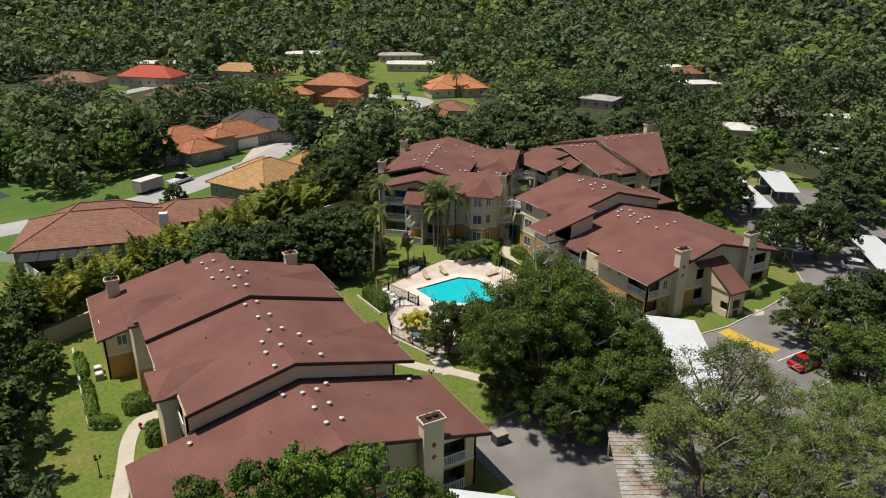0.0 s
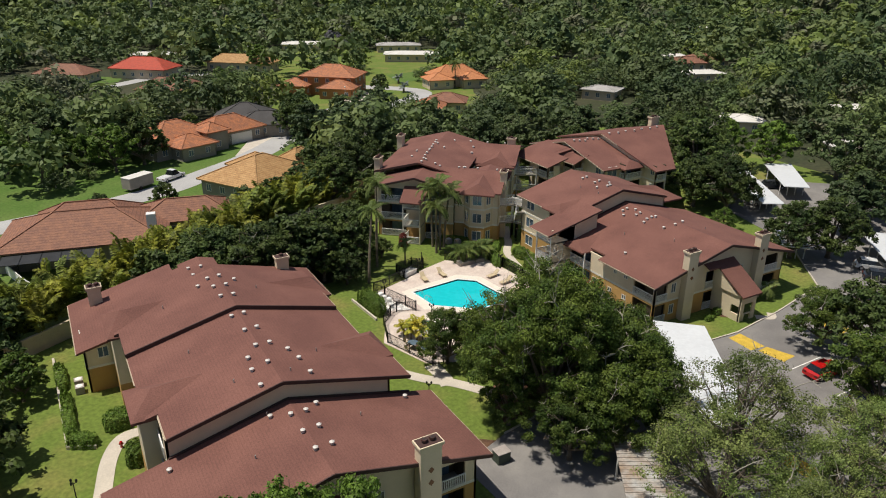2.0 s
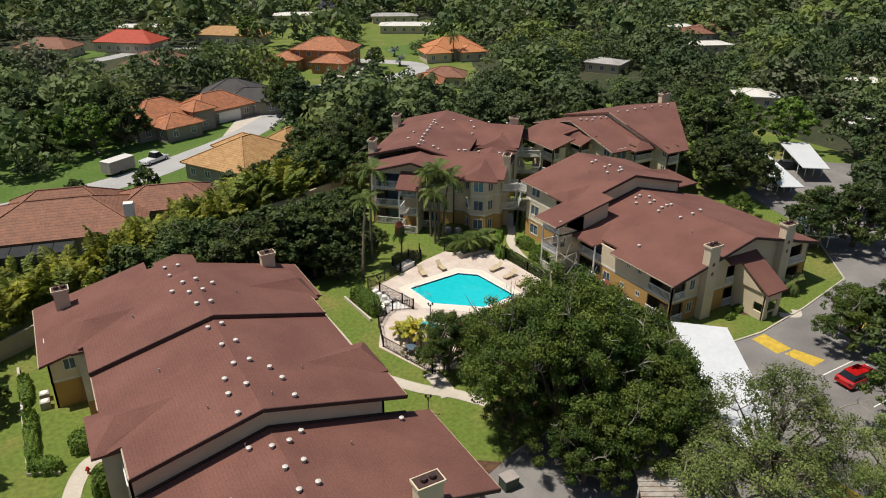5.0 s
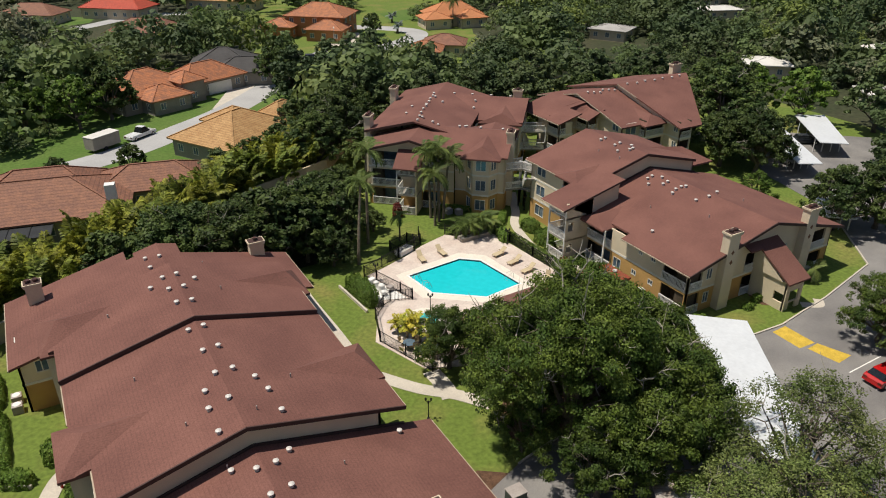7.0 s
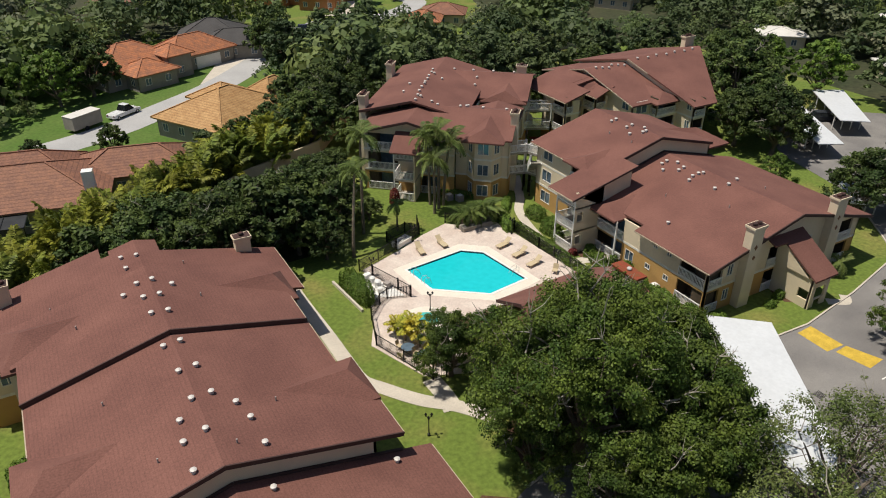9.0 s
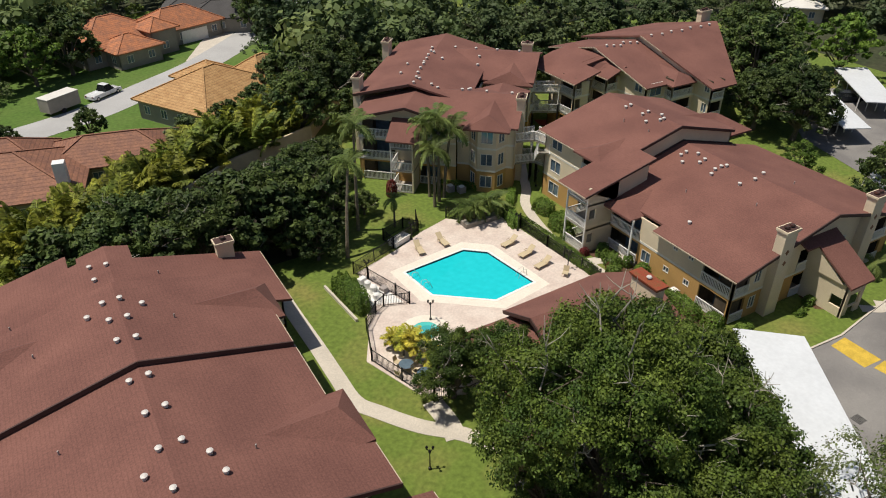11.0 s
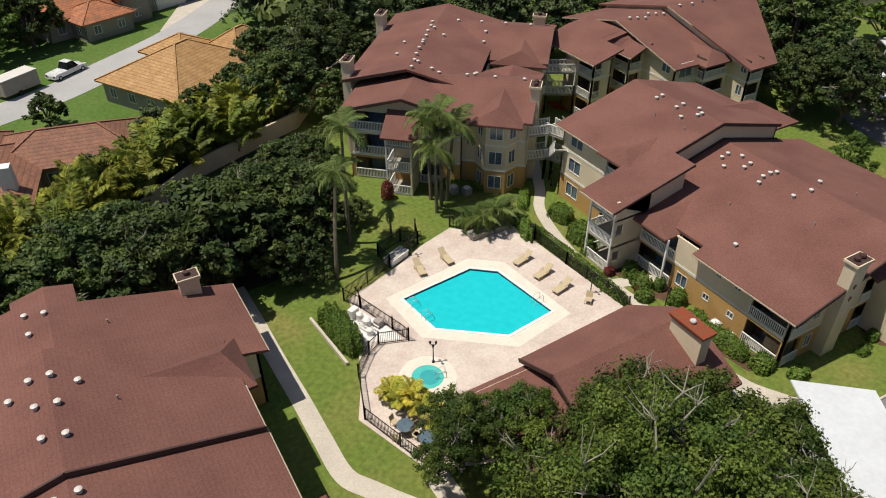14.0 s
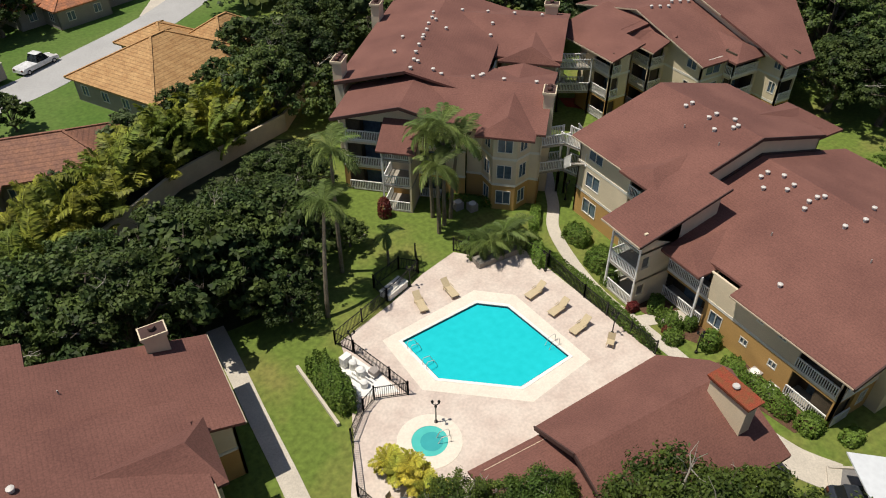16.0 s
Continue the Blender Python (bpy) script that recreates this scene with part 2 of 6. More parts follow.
# ---- mesh helpers ----
def part(name, verts, faces, mat, parent=None, label="", smooth=False):
    me = bpy.data.meshes.new(name)
    me.from_pydata([tuple(v) for v in verts], [], faces)
    me.materials.append(mat)
    me.update()
    if smooth:
        me.polygons.foreach_set("use_smooth", [True] * len(me.polygons))
    ob = new(name, me)
    ob.parent = parent
    if label:
        tagged(ob, label)
    return ob


class Shape:
    """Collects boxes, tubes and polygons for one mesh."""

    def __init__(self):
        self.v, self.f = [], []

    def add(self, v, f):
        k = len(self.v)
        self.v += [tuple(p) for p in v]
        self.f += [tuple(i + k for i in q) for q in f]
        return self

    def box(self, a, b):
        (x0, y0, z0), (x1, y1, z1) = a, b
        v = [(x0, y0, z0), (x1, y0, z0), (x1, y1, z0), (x0, y1, z0), (x0, y0, z1), (x1, y0, z1), (x1, y1, z1), (x0, y1, z1)]
        return self.add(v, [(3, 2, 1, 0), (4, 5, 6, 7), (0, 1, 5, 4), (1, 2, 6, 5), (2, 3, 7, 6), (3, 0, 4, 7)])

    def bar(self, p, q, w, h):
        """A box from p to q, w wide and h high, centred on the line."""
        p, q = Vector(p), Vector(q)
        d = (q - p).normalized()
        side = Vector((-d.y, d.x, 0))
        side = side.normalized() if side.length > 1e-4 else Vector((1, 0, 0))
        up = d.cross(side).normalized()
        a, b = side * w / 2, up * h / 2
        v = [p - a - b, p + a - b, p + a + b, p - a + b, q - a - b, q + a - b, q + a + b, q - a + b]
        return self.add(v, [(0, 1, 2, 3), (7, 6, 5, 4), (4, 5, 1, 0), (5, 6, 2, 1), (6, 7, 3, 2), (7, 4, 0, 3)])

    def tube(self, pts, radii, n=8, cap=True):
        pts = [Vector(p) for p in pts]
        rings = []
        for i, p in enumerate(pts):
            d = (pts[min(i + 1, len(pts) - 1)] - pts[max(i - 1, 0)]).normalized()
            s = d.cross(Vector((0.3, 0.2, 1) if abs(d.z) < 0.9 else (1, 0.1, 0))).normalized()
            u = d.cross(s)
            rings.append([p + (s * math.cos(2 * math.pi * j / n) + u * math.sin(2 * math.pi * j / n)) * radii[i] for j in range(n)])
        f = [(i * n + j, i * n + (j + 1) % n, (i + 1) * n + (j + 1) % n, (i + 1) * n + j) for i in range(len(pts) - 1) for j in range(n)]
        if cap:
            f += [tuple(range(n))[::-1], tuple((len(pts) - 1) * n + j for j in range(n))]
        return self.add([v for r in rings for v in r], f)

    def prism(self, poly, z0, z1):
        """Upright prism over a plan polygon, counter-clockwise; z1 may be a function of the plan."""
        n = len(poly)
        top = z1 if callable(z1) else (lambda x, y: z1)
        v = [(x, y, z0) for x, y in poly] + [(x, y, top(x, y)) for x, y in poly]
        return self.add(v, [tuple(range(n))[::-1], tuple(range(n, 2 * n))] + [(i, (i + 1) % n, n + (i + 1) % n, n + i) for i in range(n)])

    def slab(self, poly3, thick):
        """A sloping slab under a polygon of top corners."""
        n = len(poly3)
        v = list(poly3) + [(x, y, z - thick) for x, y, z in poly3]
        return self.add(v, [tuple(range(n)), tuple(range(2 * n - 1, n - 1, -1))] + [((i + 1) % n, i, n + i, n + (i + 1) % n) for i in range(n)])

    def put(self, name, mat, parent=None, label="", smooth=False):
        return part(name, self.v, self.f, mat, parent, label, smooth)


def thing(name, label, category, m=None, group="", kind=""):
    ob = new(name)
    ob.empty_display_size = 0.5
    if m is not None:
        ob.matrix_basis = m
    return tagged(ob, label, category, group, kind)


def flat(name, poly, z, mat, label="", category="", thick=0.05, kind="structure", parent=None):
    ob = Shape().prism(poly, z - thick, z).put(name, mat, parent)
    return tagged(ob, label, category, "", kind)


def ribbon(name, pts, width, z, mat, label, category, thick=0.06):
    """A path of even width along a smooth line, one quad strip with sides."""
    P = [Vector((x, y, 0)) for x, y in pts]
    fine = []
    for i in range(len(P) - 1):
        a, b, c, d = P[max(i - 1, 0)], P[i], P[i + 1], P[min(i + 2, len(P) - 1)]
        for k in range(5):
            s = k / 5
            fine.append(0.5 * ((2 * b) + (c - a) * s + (2 * a - 5 * b + 4 * c - d) * s * s + (3 * b - a - 3 * c + d) * s ** 3))
    fine.append(P[-1])
    v, f = [], []
    for i, p in enumerate(fine):
        d = (fine[min(i + 1, len(fine) - 1)] - fine[max(i - 1, 0)]).normalized()
        s = Vector((-d.y, d.x, 0)) * width / 2
        v += [(*(p + s).xy, z), (*(p - s).xy, z), (*(p - s).xy, z - thick), (*(p + s).xy, z - thick)]
    for i in range(len(fine) - 1):
        a, b = 4 * i, 4 * i + 4
        f += [(a + 1, b + 1, b, a), (a + 2, b + 2, b + 1, a + 1), (a, b, b + 3, a + 3)]
    return tagged(part(name, v, f, mat), label, category, "", "structure")


# ---- building kit (local plan coordinates under a building's empty) ----
def lerp(p, q, s):
    L = math.hypot(q[0] - p[0], q[1] - p[1])
    return (p[0] + (q[0] - p[0]) * s / L, p[1] + (q[1] - p[1]) * s / L)


def facade(b, name, p, q, z0, z1, mat, holes=(), thick=0.18):
    """A straight wall from p to q (outside to the right), with holes (s0, s1, za, zb) through it."""
    L = math.hypot(q[0] - p[0], q[1] - p[1])
    xs = sorted({0, L, *[h[0] for h in holes], *[h[1] for h in holes]})
    zs = sorted({z0, z1, *[min(max(h[2], z0), z1) for h in holes], *[min(max(h[3], z0), z1) for h in holes]})
    d = ((q[0] - p[0]) / L, (q[1] - p[1]) / L)
    nrm = (d[1], -d[0])
    solid = lambda i, j: 0 <= i < len(xs) - 1 and 0 <= j < len(zs) - 1 and not any(h[0] < (xs[i] + xs[i + 1]) / 2 < h[1] and h[2] < (zs[j] + zs[j + 1]) / 2 < h[3] for h in holes)
    v, f, known = [], [], {}

    def corner(i, j, side):
        if (i, j, side) not in known:
            known[i, j, side] = len(v)
            v.append((p[0] + d[0] * xs[i] - nrm[0] * thick * side, p[1] + d[1] * xs[i] - nrm[1] * thick * side, zs[j]))
        return known[i, j, side]

    for i in range(len(xs) - 1):
        for j in range(len(zs) - 1):
            if not solid(i, j):
                continue
            c = [(i, j), (i + 1, j), (i + 1, j + 1), (i, j + 1)]
            f.append(tuple(corner(*k, 0) for k in c))
            f.append(tuple(corner(*k, 1) for k in reversed(c)))
            for n, (di, dj) in enumerate(((0, -1), (1, 0), (0, 1), (-1, 0))):
                if not solid(i + di, j + dj):
                    a, e = c[n], c[(n + 1) % 4]
                    f.append((corner(*e, 0), corner(*a, 0), corner(*a, 1), corner(*e, 1)))
    if f:
        part(name, v, f, mat, b)


def on_wall(p, q, s, out=0.0):
    L = math.hypot(q[0] - p[0], q[1] - p[1])
    d = ((q[0] - p[0]) / L, (q[1] - p[1]) / L)
    return (p[0] + d[0] * s + d[1] * out, p[1] + d[1] * s - d[0] * out)


def window(b, p, q, s0, s1, za, zb):
    """Frame with a mullion set in the wall's hole, and a glass pane behind it."""
    S = Shape()
    o = 0.02
    for s in (s0 + 0.04, (s0 + s1) / 2, s1 - 0.04):
        S.bar((*on_wall(p, q, s, o - 0.03), za), (*on_wall(p, q, s, o - 0.03), zb), 0.07, 0.08)
    for z in (za + 0.04, zb - 0.04):
        S.bar((*on_wall(p, q, s0, o - 0.03), z), (*on_wall(p, q, s1, o - 0.03), z), 0.08, 0.08)
    w = S.put("window", TRIM, b)
    G = Shape()
    a, c, e, g = on_wall(p, q, s0, -0.08), on_wall(p, q, s1, -0.08), on_wall(p, q, s1, -0.11), on_wall(p, q, s0, -0.11)
    G.prism([a, c, e, g], za, zb)
    G.put("pane", PANE, w)


def railing(b, p, q, z, h=1.0, gap=0.16, mat=None):
    mat = mat or WHITE
    S = Shape()
    L = math.hypot(q[0] - p[0], q[1] - p[1])
    n = max(2, int(L / gap))
    S.bar((*p, z + h), (*q, z + h), 0.09, 0.09)
    S.bar((*p, z + 0.12), (*q, z + 0.12), 0.06, 0.09)
    for i in range(n + 1):
        x, y = p[0] + (q[0] - p[0]) * i / n, p[1] + (q[1] - p[1]) * i / n
        S.box((x - 0.03, y - 0.03, z + 0.1), (x + 0.03, y + 0.03, z + h))
    return S.put("railing", mat, b)


def balcony(b, p, q, s0, s1, z, depth=1.6, rail=True):
    """Recess behind a hole: floor, back and side walls coloured as if in shade, dark sliding door, railing in the
    opening.
    """
    a, c = on_wall(p, q, s0, -0.02), on_wall(p, q, s1, -0.02)
    e, g = on_wall(p, q, s1, -depth), on_wall(p, q, s0, -depth)
    Shape().prism([a, c, e, g], z - 0.16, z).put("balcony_floor", SLABM, b)
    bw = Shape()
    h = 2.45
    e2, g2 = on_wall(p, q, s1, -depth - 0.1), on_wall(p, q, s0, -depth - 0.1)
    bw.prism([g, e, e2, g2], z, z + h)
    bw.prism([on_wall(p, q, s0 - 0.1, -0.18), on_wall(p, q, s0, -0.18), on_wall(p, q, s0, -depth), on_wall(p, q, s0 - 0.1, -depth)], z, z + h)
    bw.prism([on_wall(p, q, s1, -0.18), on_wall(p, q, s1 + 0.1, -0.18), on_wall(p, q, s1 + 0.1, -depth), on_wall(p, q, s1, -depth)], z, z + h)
    bw.put("balcony_wall", SHADED_IN, b)
    m = (s0 + s1) / 2
    w = min(0.9, (s1 - s0) / 2 - 0.15)
    G = Shape()
    G.prism([on_wall(p, q, m - w, -depth + 0.05), on_wall(p, q, m + w, -depth + 0.05), on_wall(p, q, m + w, -depth + 0.01), on_wall(p, q, m - w, -depth + 0.01)], z, z + 2.05)
    G.put("sliding_door", PANE, b)
    if rail:
        railing(b, on_wall(p, q, s0, 0.07), on_wall(p, q, s1, 0.07), z)


FL = 2.72


def wall_side(b, p, q, floors, top, items=()):
    """One outer wall of a block: tan ground floor, beige above, bands between. items: (kind, s0, s1, floor[, za, zb])."""
    holes = []
    for it in items:
        z = it[3] * FL
        if it[0] == "win":
            za, zb = (it[4], it[5]) if len(it) > 4 else (0.85, 2.15)
            holes.append((it[1], it[2], z + za, z + zb))
        else:
            holes.append((it[1], it[2], z + 0.02, z + 2.38))
    facade(b, "ground_floor_wall", p, q, 0, FL - 0.12, TAN, [h for h in holes if h[2] < FL - 0.1])
    facade(b, "upper_wall", p, q, FL + 0.12, top, BEIGE, [h for h in holes if h[2] > FL - 0.1])
    for k in range(1, floors):
        S = Shape()
        L = math.hypot(q[0] - p[0], q[1] - p[1])
        poly = [on_wall(p, q, -0.03, 0.03), on_wall(p, q, L + 0.03, 0.03), on_wall(p, q, L + 0.03, -0.16), on_wall(p, q, -0.03, -0.16)]
        if k > 1:
            poly[2], poly[3] = on_wall(p, q, L + 0.03, 0.002), on_wall(p, q, -0.03, 0.002)
        S.prism(poly, k * FL - 0.12, k * FL + 0.12)
        S.put("band", TRIM, b)
    for it in items:
        z = it[3] * FL
        if it[0] == "win":
            za, zb = (it[4], it[5]) if len(it) > 4 else (0.85, 2.15)
            window(b, p, q, it[1], it[2], z + za, z + zb)
        elif it[0] == "bal":
            balcony(b, p, q, it[1], it[2], z + 0.04, rail=True)


def gable_roof(b, plan, ridge, zr, slope, axis="x", thick=0.22, label=""):
    """A pitched roof over a plan polygon: height falls away on both sides of the ridge line (axis = ridge)."""
    k = 0 if axis == "x" else 1
    S = Shape()
    for sign in (-1, 1):
        poly = []
        n = len(plan)
        for i in range(n):
            a, c = plan[i], plan[(i + 1) % n]
            da, dc = (a[k] - ridge) * sign, (c[k] - ridge) * sign
            if da >= 0:
                poly.append(a)
            if (da > 0) != (dc > 0) and da != dc and da * dc < 0:
                t = da / (da - dc)
                poly.append((a[0] + (c[0] - a[0]) * t, a[1] + (c[1] - a[1]) * t))
        if len(poly) > 2:
            S.slab([(x, y, zr - slope * abs((x, y)[k] - ridge)) for x, y in poly], thick)
    r = S.put("roof", SHINGLE, b, label)
    return r


def rake(b, p, q, w=0.1, h=0.3, mat=None):
    """A fascia board or gutter along a roof's edge."""
    return Shape().bar(p, q, w, h).put("fascia", mat or FASCIA, b)


def hip_dormer(b, inner, outer, c1, c2, ze, base=None):
    """A small hipped cross roof whose ridge runs out of the main slope."""
    I, O = Vector(inner), Vector(outer)
    C1, C2 = Vector((*c1, ze)), Vector((*c2, ze))
    d = (I - O)
    d.z = 0
    d.normalize()
    L = (I - O).length + 0.4
    J1, J2 = C1 + d * L, C2 + d * L
    top = [I, O, C1, C2, J1, J2]
    low = [v - Vector((0, 0, 0.2)) for v in top]
    f = [(4, 2, 1, 0), (2, 3, 1), (3, 5, 0, 1), (8, 9, 3, 2), (10, 8, 2, 4), (9, 11, 5, 3), (6, 7, 8, 10), (7, 9, 8), (6, 11, 9, 7)]
    return part("dormer_roof", top + low, f, SHINGLE, b)


def chimney(b, x, y, w, d, z0, z1, flues=2, diamonds="", along="x"):
    c = Shape().box((x - w / 2, y - d / 2, z0), (x + w / 2, y + d / 2, z1 - 0.35)).put("chimney", BEIGE, b)
    k = Shape()
    k.box((x - w / 2 - 0.08, y - d / 2 - 0.08, z1 - 0.35), (x + w / 2 + 0.08, y + d / 2 + 0.08, z1 - 0.2))
    k.box((x - w / 2 - 0.14, y - d / 2 - 0.14, z1 - 0.2), (x + w / 2 + 0.14, y + d / 2 + 0.14, z1))
    k.put("cap", BEIGE, c)
    Shape().box((x - w / 2 - 0.05, y - d / 2 - 0.05, z1 - 0.01), (x + w / 2 + 0.05, y + d / 2 + 0.05, z1 + 0.02)).put("cap_plate", FASCIA, c, "dark metal cap plate")
    for i in range(flues):
        o = (i - (flues - 1) / 2) * 0.62
        fx, fy = (x + o, y) if w >= d else (x, y + o)
        Shape().tube([(fx, fy, z1 - 0.02), (fx, fy, z1 + 0.14), (fx, fy, z1 + 0.15), (fx, fy, z1 + 0.28)], [0.17, 0.17, 0.25, 0.22], 12).put("flue", FLUE, c)
    for z in ((z1 - 2.2, z1 - 3.3) if diamonds else ()):
        yy = y - d / 2 - 0.02
        Shape().add([(x, yy, z - 0.28), (x + 0.24, yy, z), (x, yy, z + 0.28), (x - 0.24, yy, z), (x, yy + 0.05, z - 0.28), (x + 0.24, yy + 0.05, z), (x, yy + 0.05, z + 0.28), (x - 0.24, yy + 0.05, z)], [(0, 1, 2, 3), (0, 4, 5, 1), (1, 5, 6, 2), (2, 6, 7, 3), (3, 7, 4, 0)]).put("diamond_tile", DIAMOND, c)
    return c


VENT = None


def vent(b, x, y, z):
    """A squat round roof vent: collar and dome."""
    global VENT
    if VENT is None:
        S = Shape().tube([(0, 0, -0.08), (0, 0, 0.16), (0, 0, 0.17), (0, 0, 0.26), (0, 0, 0.31)], [0.13, 0.13, 0.19, 0.19, 0.08], 12)
        VENT = bpy.data.meshes.new("roof_vent")
        VENT.from_pydata(S.v, [], S.f)
        VENT.materials.append(VENTM)
    o = new("roof_vent", VENT)
    o.parent = b
    o.location = (x, y, z)


def pipe(b, x, y, z):
    Shape().tube([(x, y, z - 0.05), (x, y, z + 0.3)], [0.05, 0.05], 8).put("vent_pipe", PIPEM, b)


# ---- ground ----
POOL = [(42.6, 76.1), (43.1, 71.6), (47.7, 68.0), (52.4, 68.6), (51.5, 75.2), (49.6, 76.8)]


def grow(poly, d):
    c = Vector((sum(p[0] for p in poly) / len(poly), sum(p[1] for p in poly) / len(poly)))
    out = []
    for p in poly:
        v = Vector(p) - c
        out.append(tuple(c + v * (1 + d / v.length)))
    return out


def sheet_with_hole(name, outer, hole, z, mat, label, category, thick=0.08):
    """A flat slab with one opening, triangulated between the two outlines."""
    bm = bmesh.new()
    loops = []
    for poly in (outer, hole):
        vs = [bm.verts.new((x, y, z)) for x, y in poly]
        loops += [bm.edges.new((vs[i], vs[(i + 1) % len(vs)])) for i in range(len(vs))]
    bmesh.ops.triangle_fill(bm, edges=loops, use_beauty=True)
    for f in bm.faces:
        if f.normal.z < 0:
            f.normal_flip()
    r = bmesh.ops.extrude_face_region(bm, geom=bm.faces[:])
    bmesh.ops.translate(bm, verts=[v for v in r["geom"] if isinstance(v, bmesh.types.BMVert)], vec=(0, 0, -thick))
    bmesh.ops.recalc_face_normals(bm, faces=bm.faces[:])
    me = bpy.data.meshes.new(name)
    bm.to_mesh(me)
    bm.free()
    me.materials.append(mat)
    return tagged(new(name, me), label, category, "", "structure")


def circle(cx, cy, r, n=28):
    return [(cx + r * math.cos(2 * math.pi * i / n), cy + r * math.sin(2 * math.pi * i / n)) for i in range(n)]


SPA = (40.0, 67.3)
sheet_with_hole("ground", [(-4500, -4500), (4500, -4500), (4500, 4500), (-4500, 4500)], grow(POOL, 0.1), 0.0, GRASS, "mown green lawn with dry patches", "lawn", 0.6)
deck_outline = [(35.6, 69.4), (33.9, 66.2), (36.0, 60.2), (40, 58.5), (52, 56.5), (58.0, 62.6), (57.9, 65.4), (57.0, 77.5), (56.6, 81.2), (52.8, 81.6), (51.3, 83.2), (47.5, 82.0), (43.8, 80.2), (38.6, 78.4), (38.0, 75.6)]
ring = grow(POOL, 1.5)
deck_pool = sheet_with_hole("pool_deck", deck_outline, ring, 0.06, DECK, "pinkish stamped concrete deck round the pool", "pool deck")
surround = sheet_with_hole("pool_surround", ring, grow(POOL, 0.28), 0.064, COPING, "pale cream concrete border round the pool", "pool border", 0.1)
pool = thing("swimming_pool", "six-sided outdoor swimming pool with bright turquoise water", "swimming pool")
sheet_with = sheet_with_hole("coping", grow(POOL, 0.28), grow(POOL, -0.02), 0.09, WHITE, "", "", 0.3)
sheet_with.parent = pool
for key in ("kind",):
    del sheet_with[key]
Shape().prism(grow(POOL, 0.05), -0.4, -0.1).put("water", POOLW, pool)
band = sheet_with_hole("tile_band", grow(POOL, 0.0), grow(POOL, -0.07), 0.04, POOLTILE, "", "", 0.3)
band.parent = pool
del band["kind"]
tagged(band, "dark blue waterline tiles")


def handrail(b, x, y, ang, h=0.75, L=0.9):
    S = Shape()
    dx, dy = math.cos(ang), math.sin(ang)
    for o in (-0.25, 0.25):
        px, py = x - dy * o, y + dx * o
        S.tube([(px, py, 0.0), (px, py, h * 0.8), (px + dx * 0.12, py + dy * 0.12, h), (px + dx * L * 0.7, py + dy * L * 0.7, h * 0.85), (px + dx * L, py + dy * L, -0.05)], [0.025] * 5, 6)
    return S.put("handrail", VENTM, b)


handrail(pool, 42.6, 75.0, 0.1)
handrail(pool, 42.8, 73.0, 0.1)
handrail(pool, 52.5, 70.2, math.pi)
spa = thing("spa", "round hot tub with green water in a pale ring", "hot tub")
S = Shape()
for i in range(28):
    a, c = circle(*SPA, 1.2)[i], circle(*SPA, 1.2)[(i + 1) % 28]
    e, g = circle(*SPA, 2.15)[(i + 1) % 28], circle(*SPA, 2.15)[i]
    S.prism([a, g, e, c], 0.0, 0.085)
S.put("rim", COPING, spa)
Shape().prism(circle(*SPA, 1.21), -0.1, 0.02 + 0.045).put("water", SPAW, spa)
Shape().prism(circle(SPA[0] + 0.1, SPA[1] - 0.1, 0.75), 0.0, 0.068).put("step", water("spa_deep_water", (0.04, 0.31, 0.32)), spa)
handrail(spa, SPA[0] + 1.25, SPA[1] - 0.5, math.pi * 0.9)

# paths
ribbon("walk", [(30.9, 84.5), (31.0, 79), (31.0, 75), (31.1, 70), (31.1, 66), (31.2, 62.5), (32.3, 60.6), (34.3, 57.8), (36.6, 55.6), (38.5, 53.0)], 1.35, 0.05, CONCRETE, "pale concrete footpath between lawns", "footpath")
ribbon("walk", [(36.3, 59.6), (36.3, 57.2), (36.0, 55.4)], 1.6, 0.045, CONCRETE, "pale concrete footpath to the pool gate", "footpath")
ribbon("walk", [(66.5, 90.5), (64.4, 87.0), (62.8, 84.3), (60.7, 81.5), (59.3, 77), (58.7, 72.5), (59.0, 68), (59.2, 63.5), (58.6, 60.5)], 1.1, 0.05, CONCRETE, "pale concrete footpath beside a hedge", "footpath")
ribbon("walk", [(59.1, 68.8), (61.5, 68.0), (64, 66.8)], 1.2, 0.045, CONCRETE, "pale concrete footpath to a doorway", "footpath")
ribbon("walk", [(8.6, 62.2), (6.6, 62.0), (5.2, 59.5), (4.2, 55), (3.1, 50), (1.6, 43)], 1.35, 0.05, CONCRETE, "pale concrete footpath beside the building", "footpath")
ribbon("walk", [(58.6, 56.5), (59.2, 54.2), (60.5, 52.0)], 2.4, 0.05, CONCRETE, "pale concrete path to the car park", "footpath")
ribbon("walk", [(75.5, 50.6), (77.0, 49.6), (78.0, 50.4)], 1.0, 0.045, CONCRETE, "short pale concrete path to a porch", "footpath")
# car park
parking = [(31.0, 44.2), (32.6, 20), (60, 8), (120, 10), (135, 80), (118, 95), (104, 78), (100, 64), (90, 52.5), (79, 50.2), (74.5, 49.6), (70.5, 49.0), (66.2, 49.2), (60.5, 53), (55.5, 48.5), (50.5, 46.5), (44.5, 47.5), (39.5, 46.8), (36.5, 46.2)]
flat("car_park", parking, 0.03, ASPHALT, "grey asphalt car park with painted bays", "car park", 0.06)
kerb = Shape()
for i in range(8, len(parking)):
    p, q = parking[i - 1], parking[i]
    kerb.bar((*p, 0.07), (*q, 0.07), 0.16, 0.14)
tagged(kerb.put("kerb", CONCRETE), "pale concrete kerb round the car park", "kerb", "", "structure")
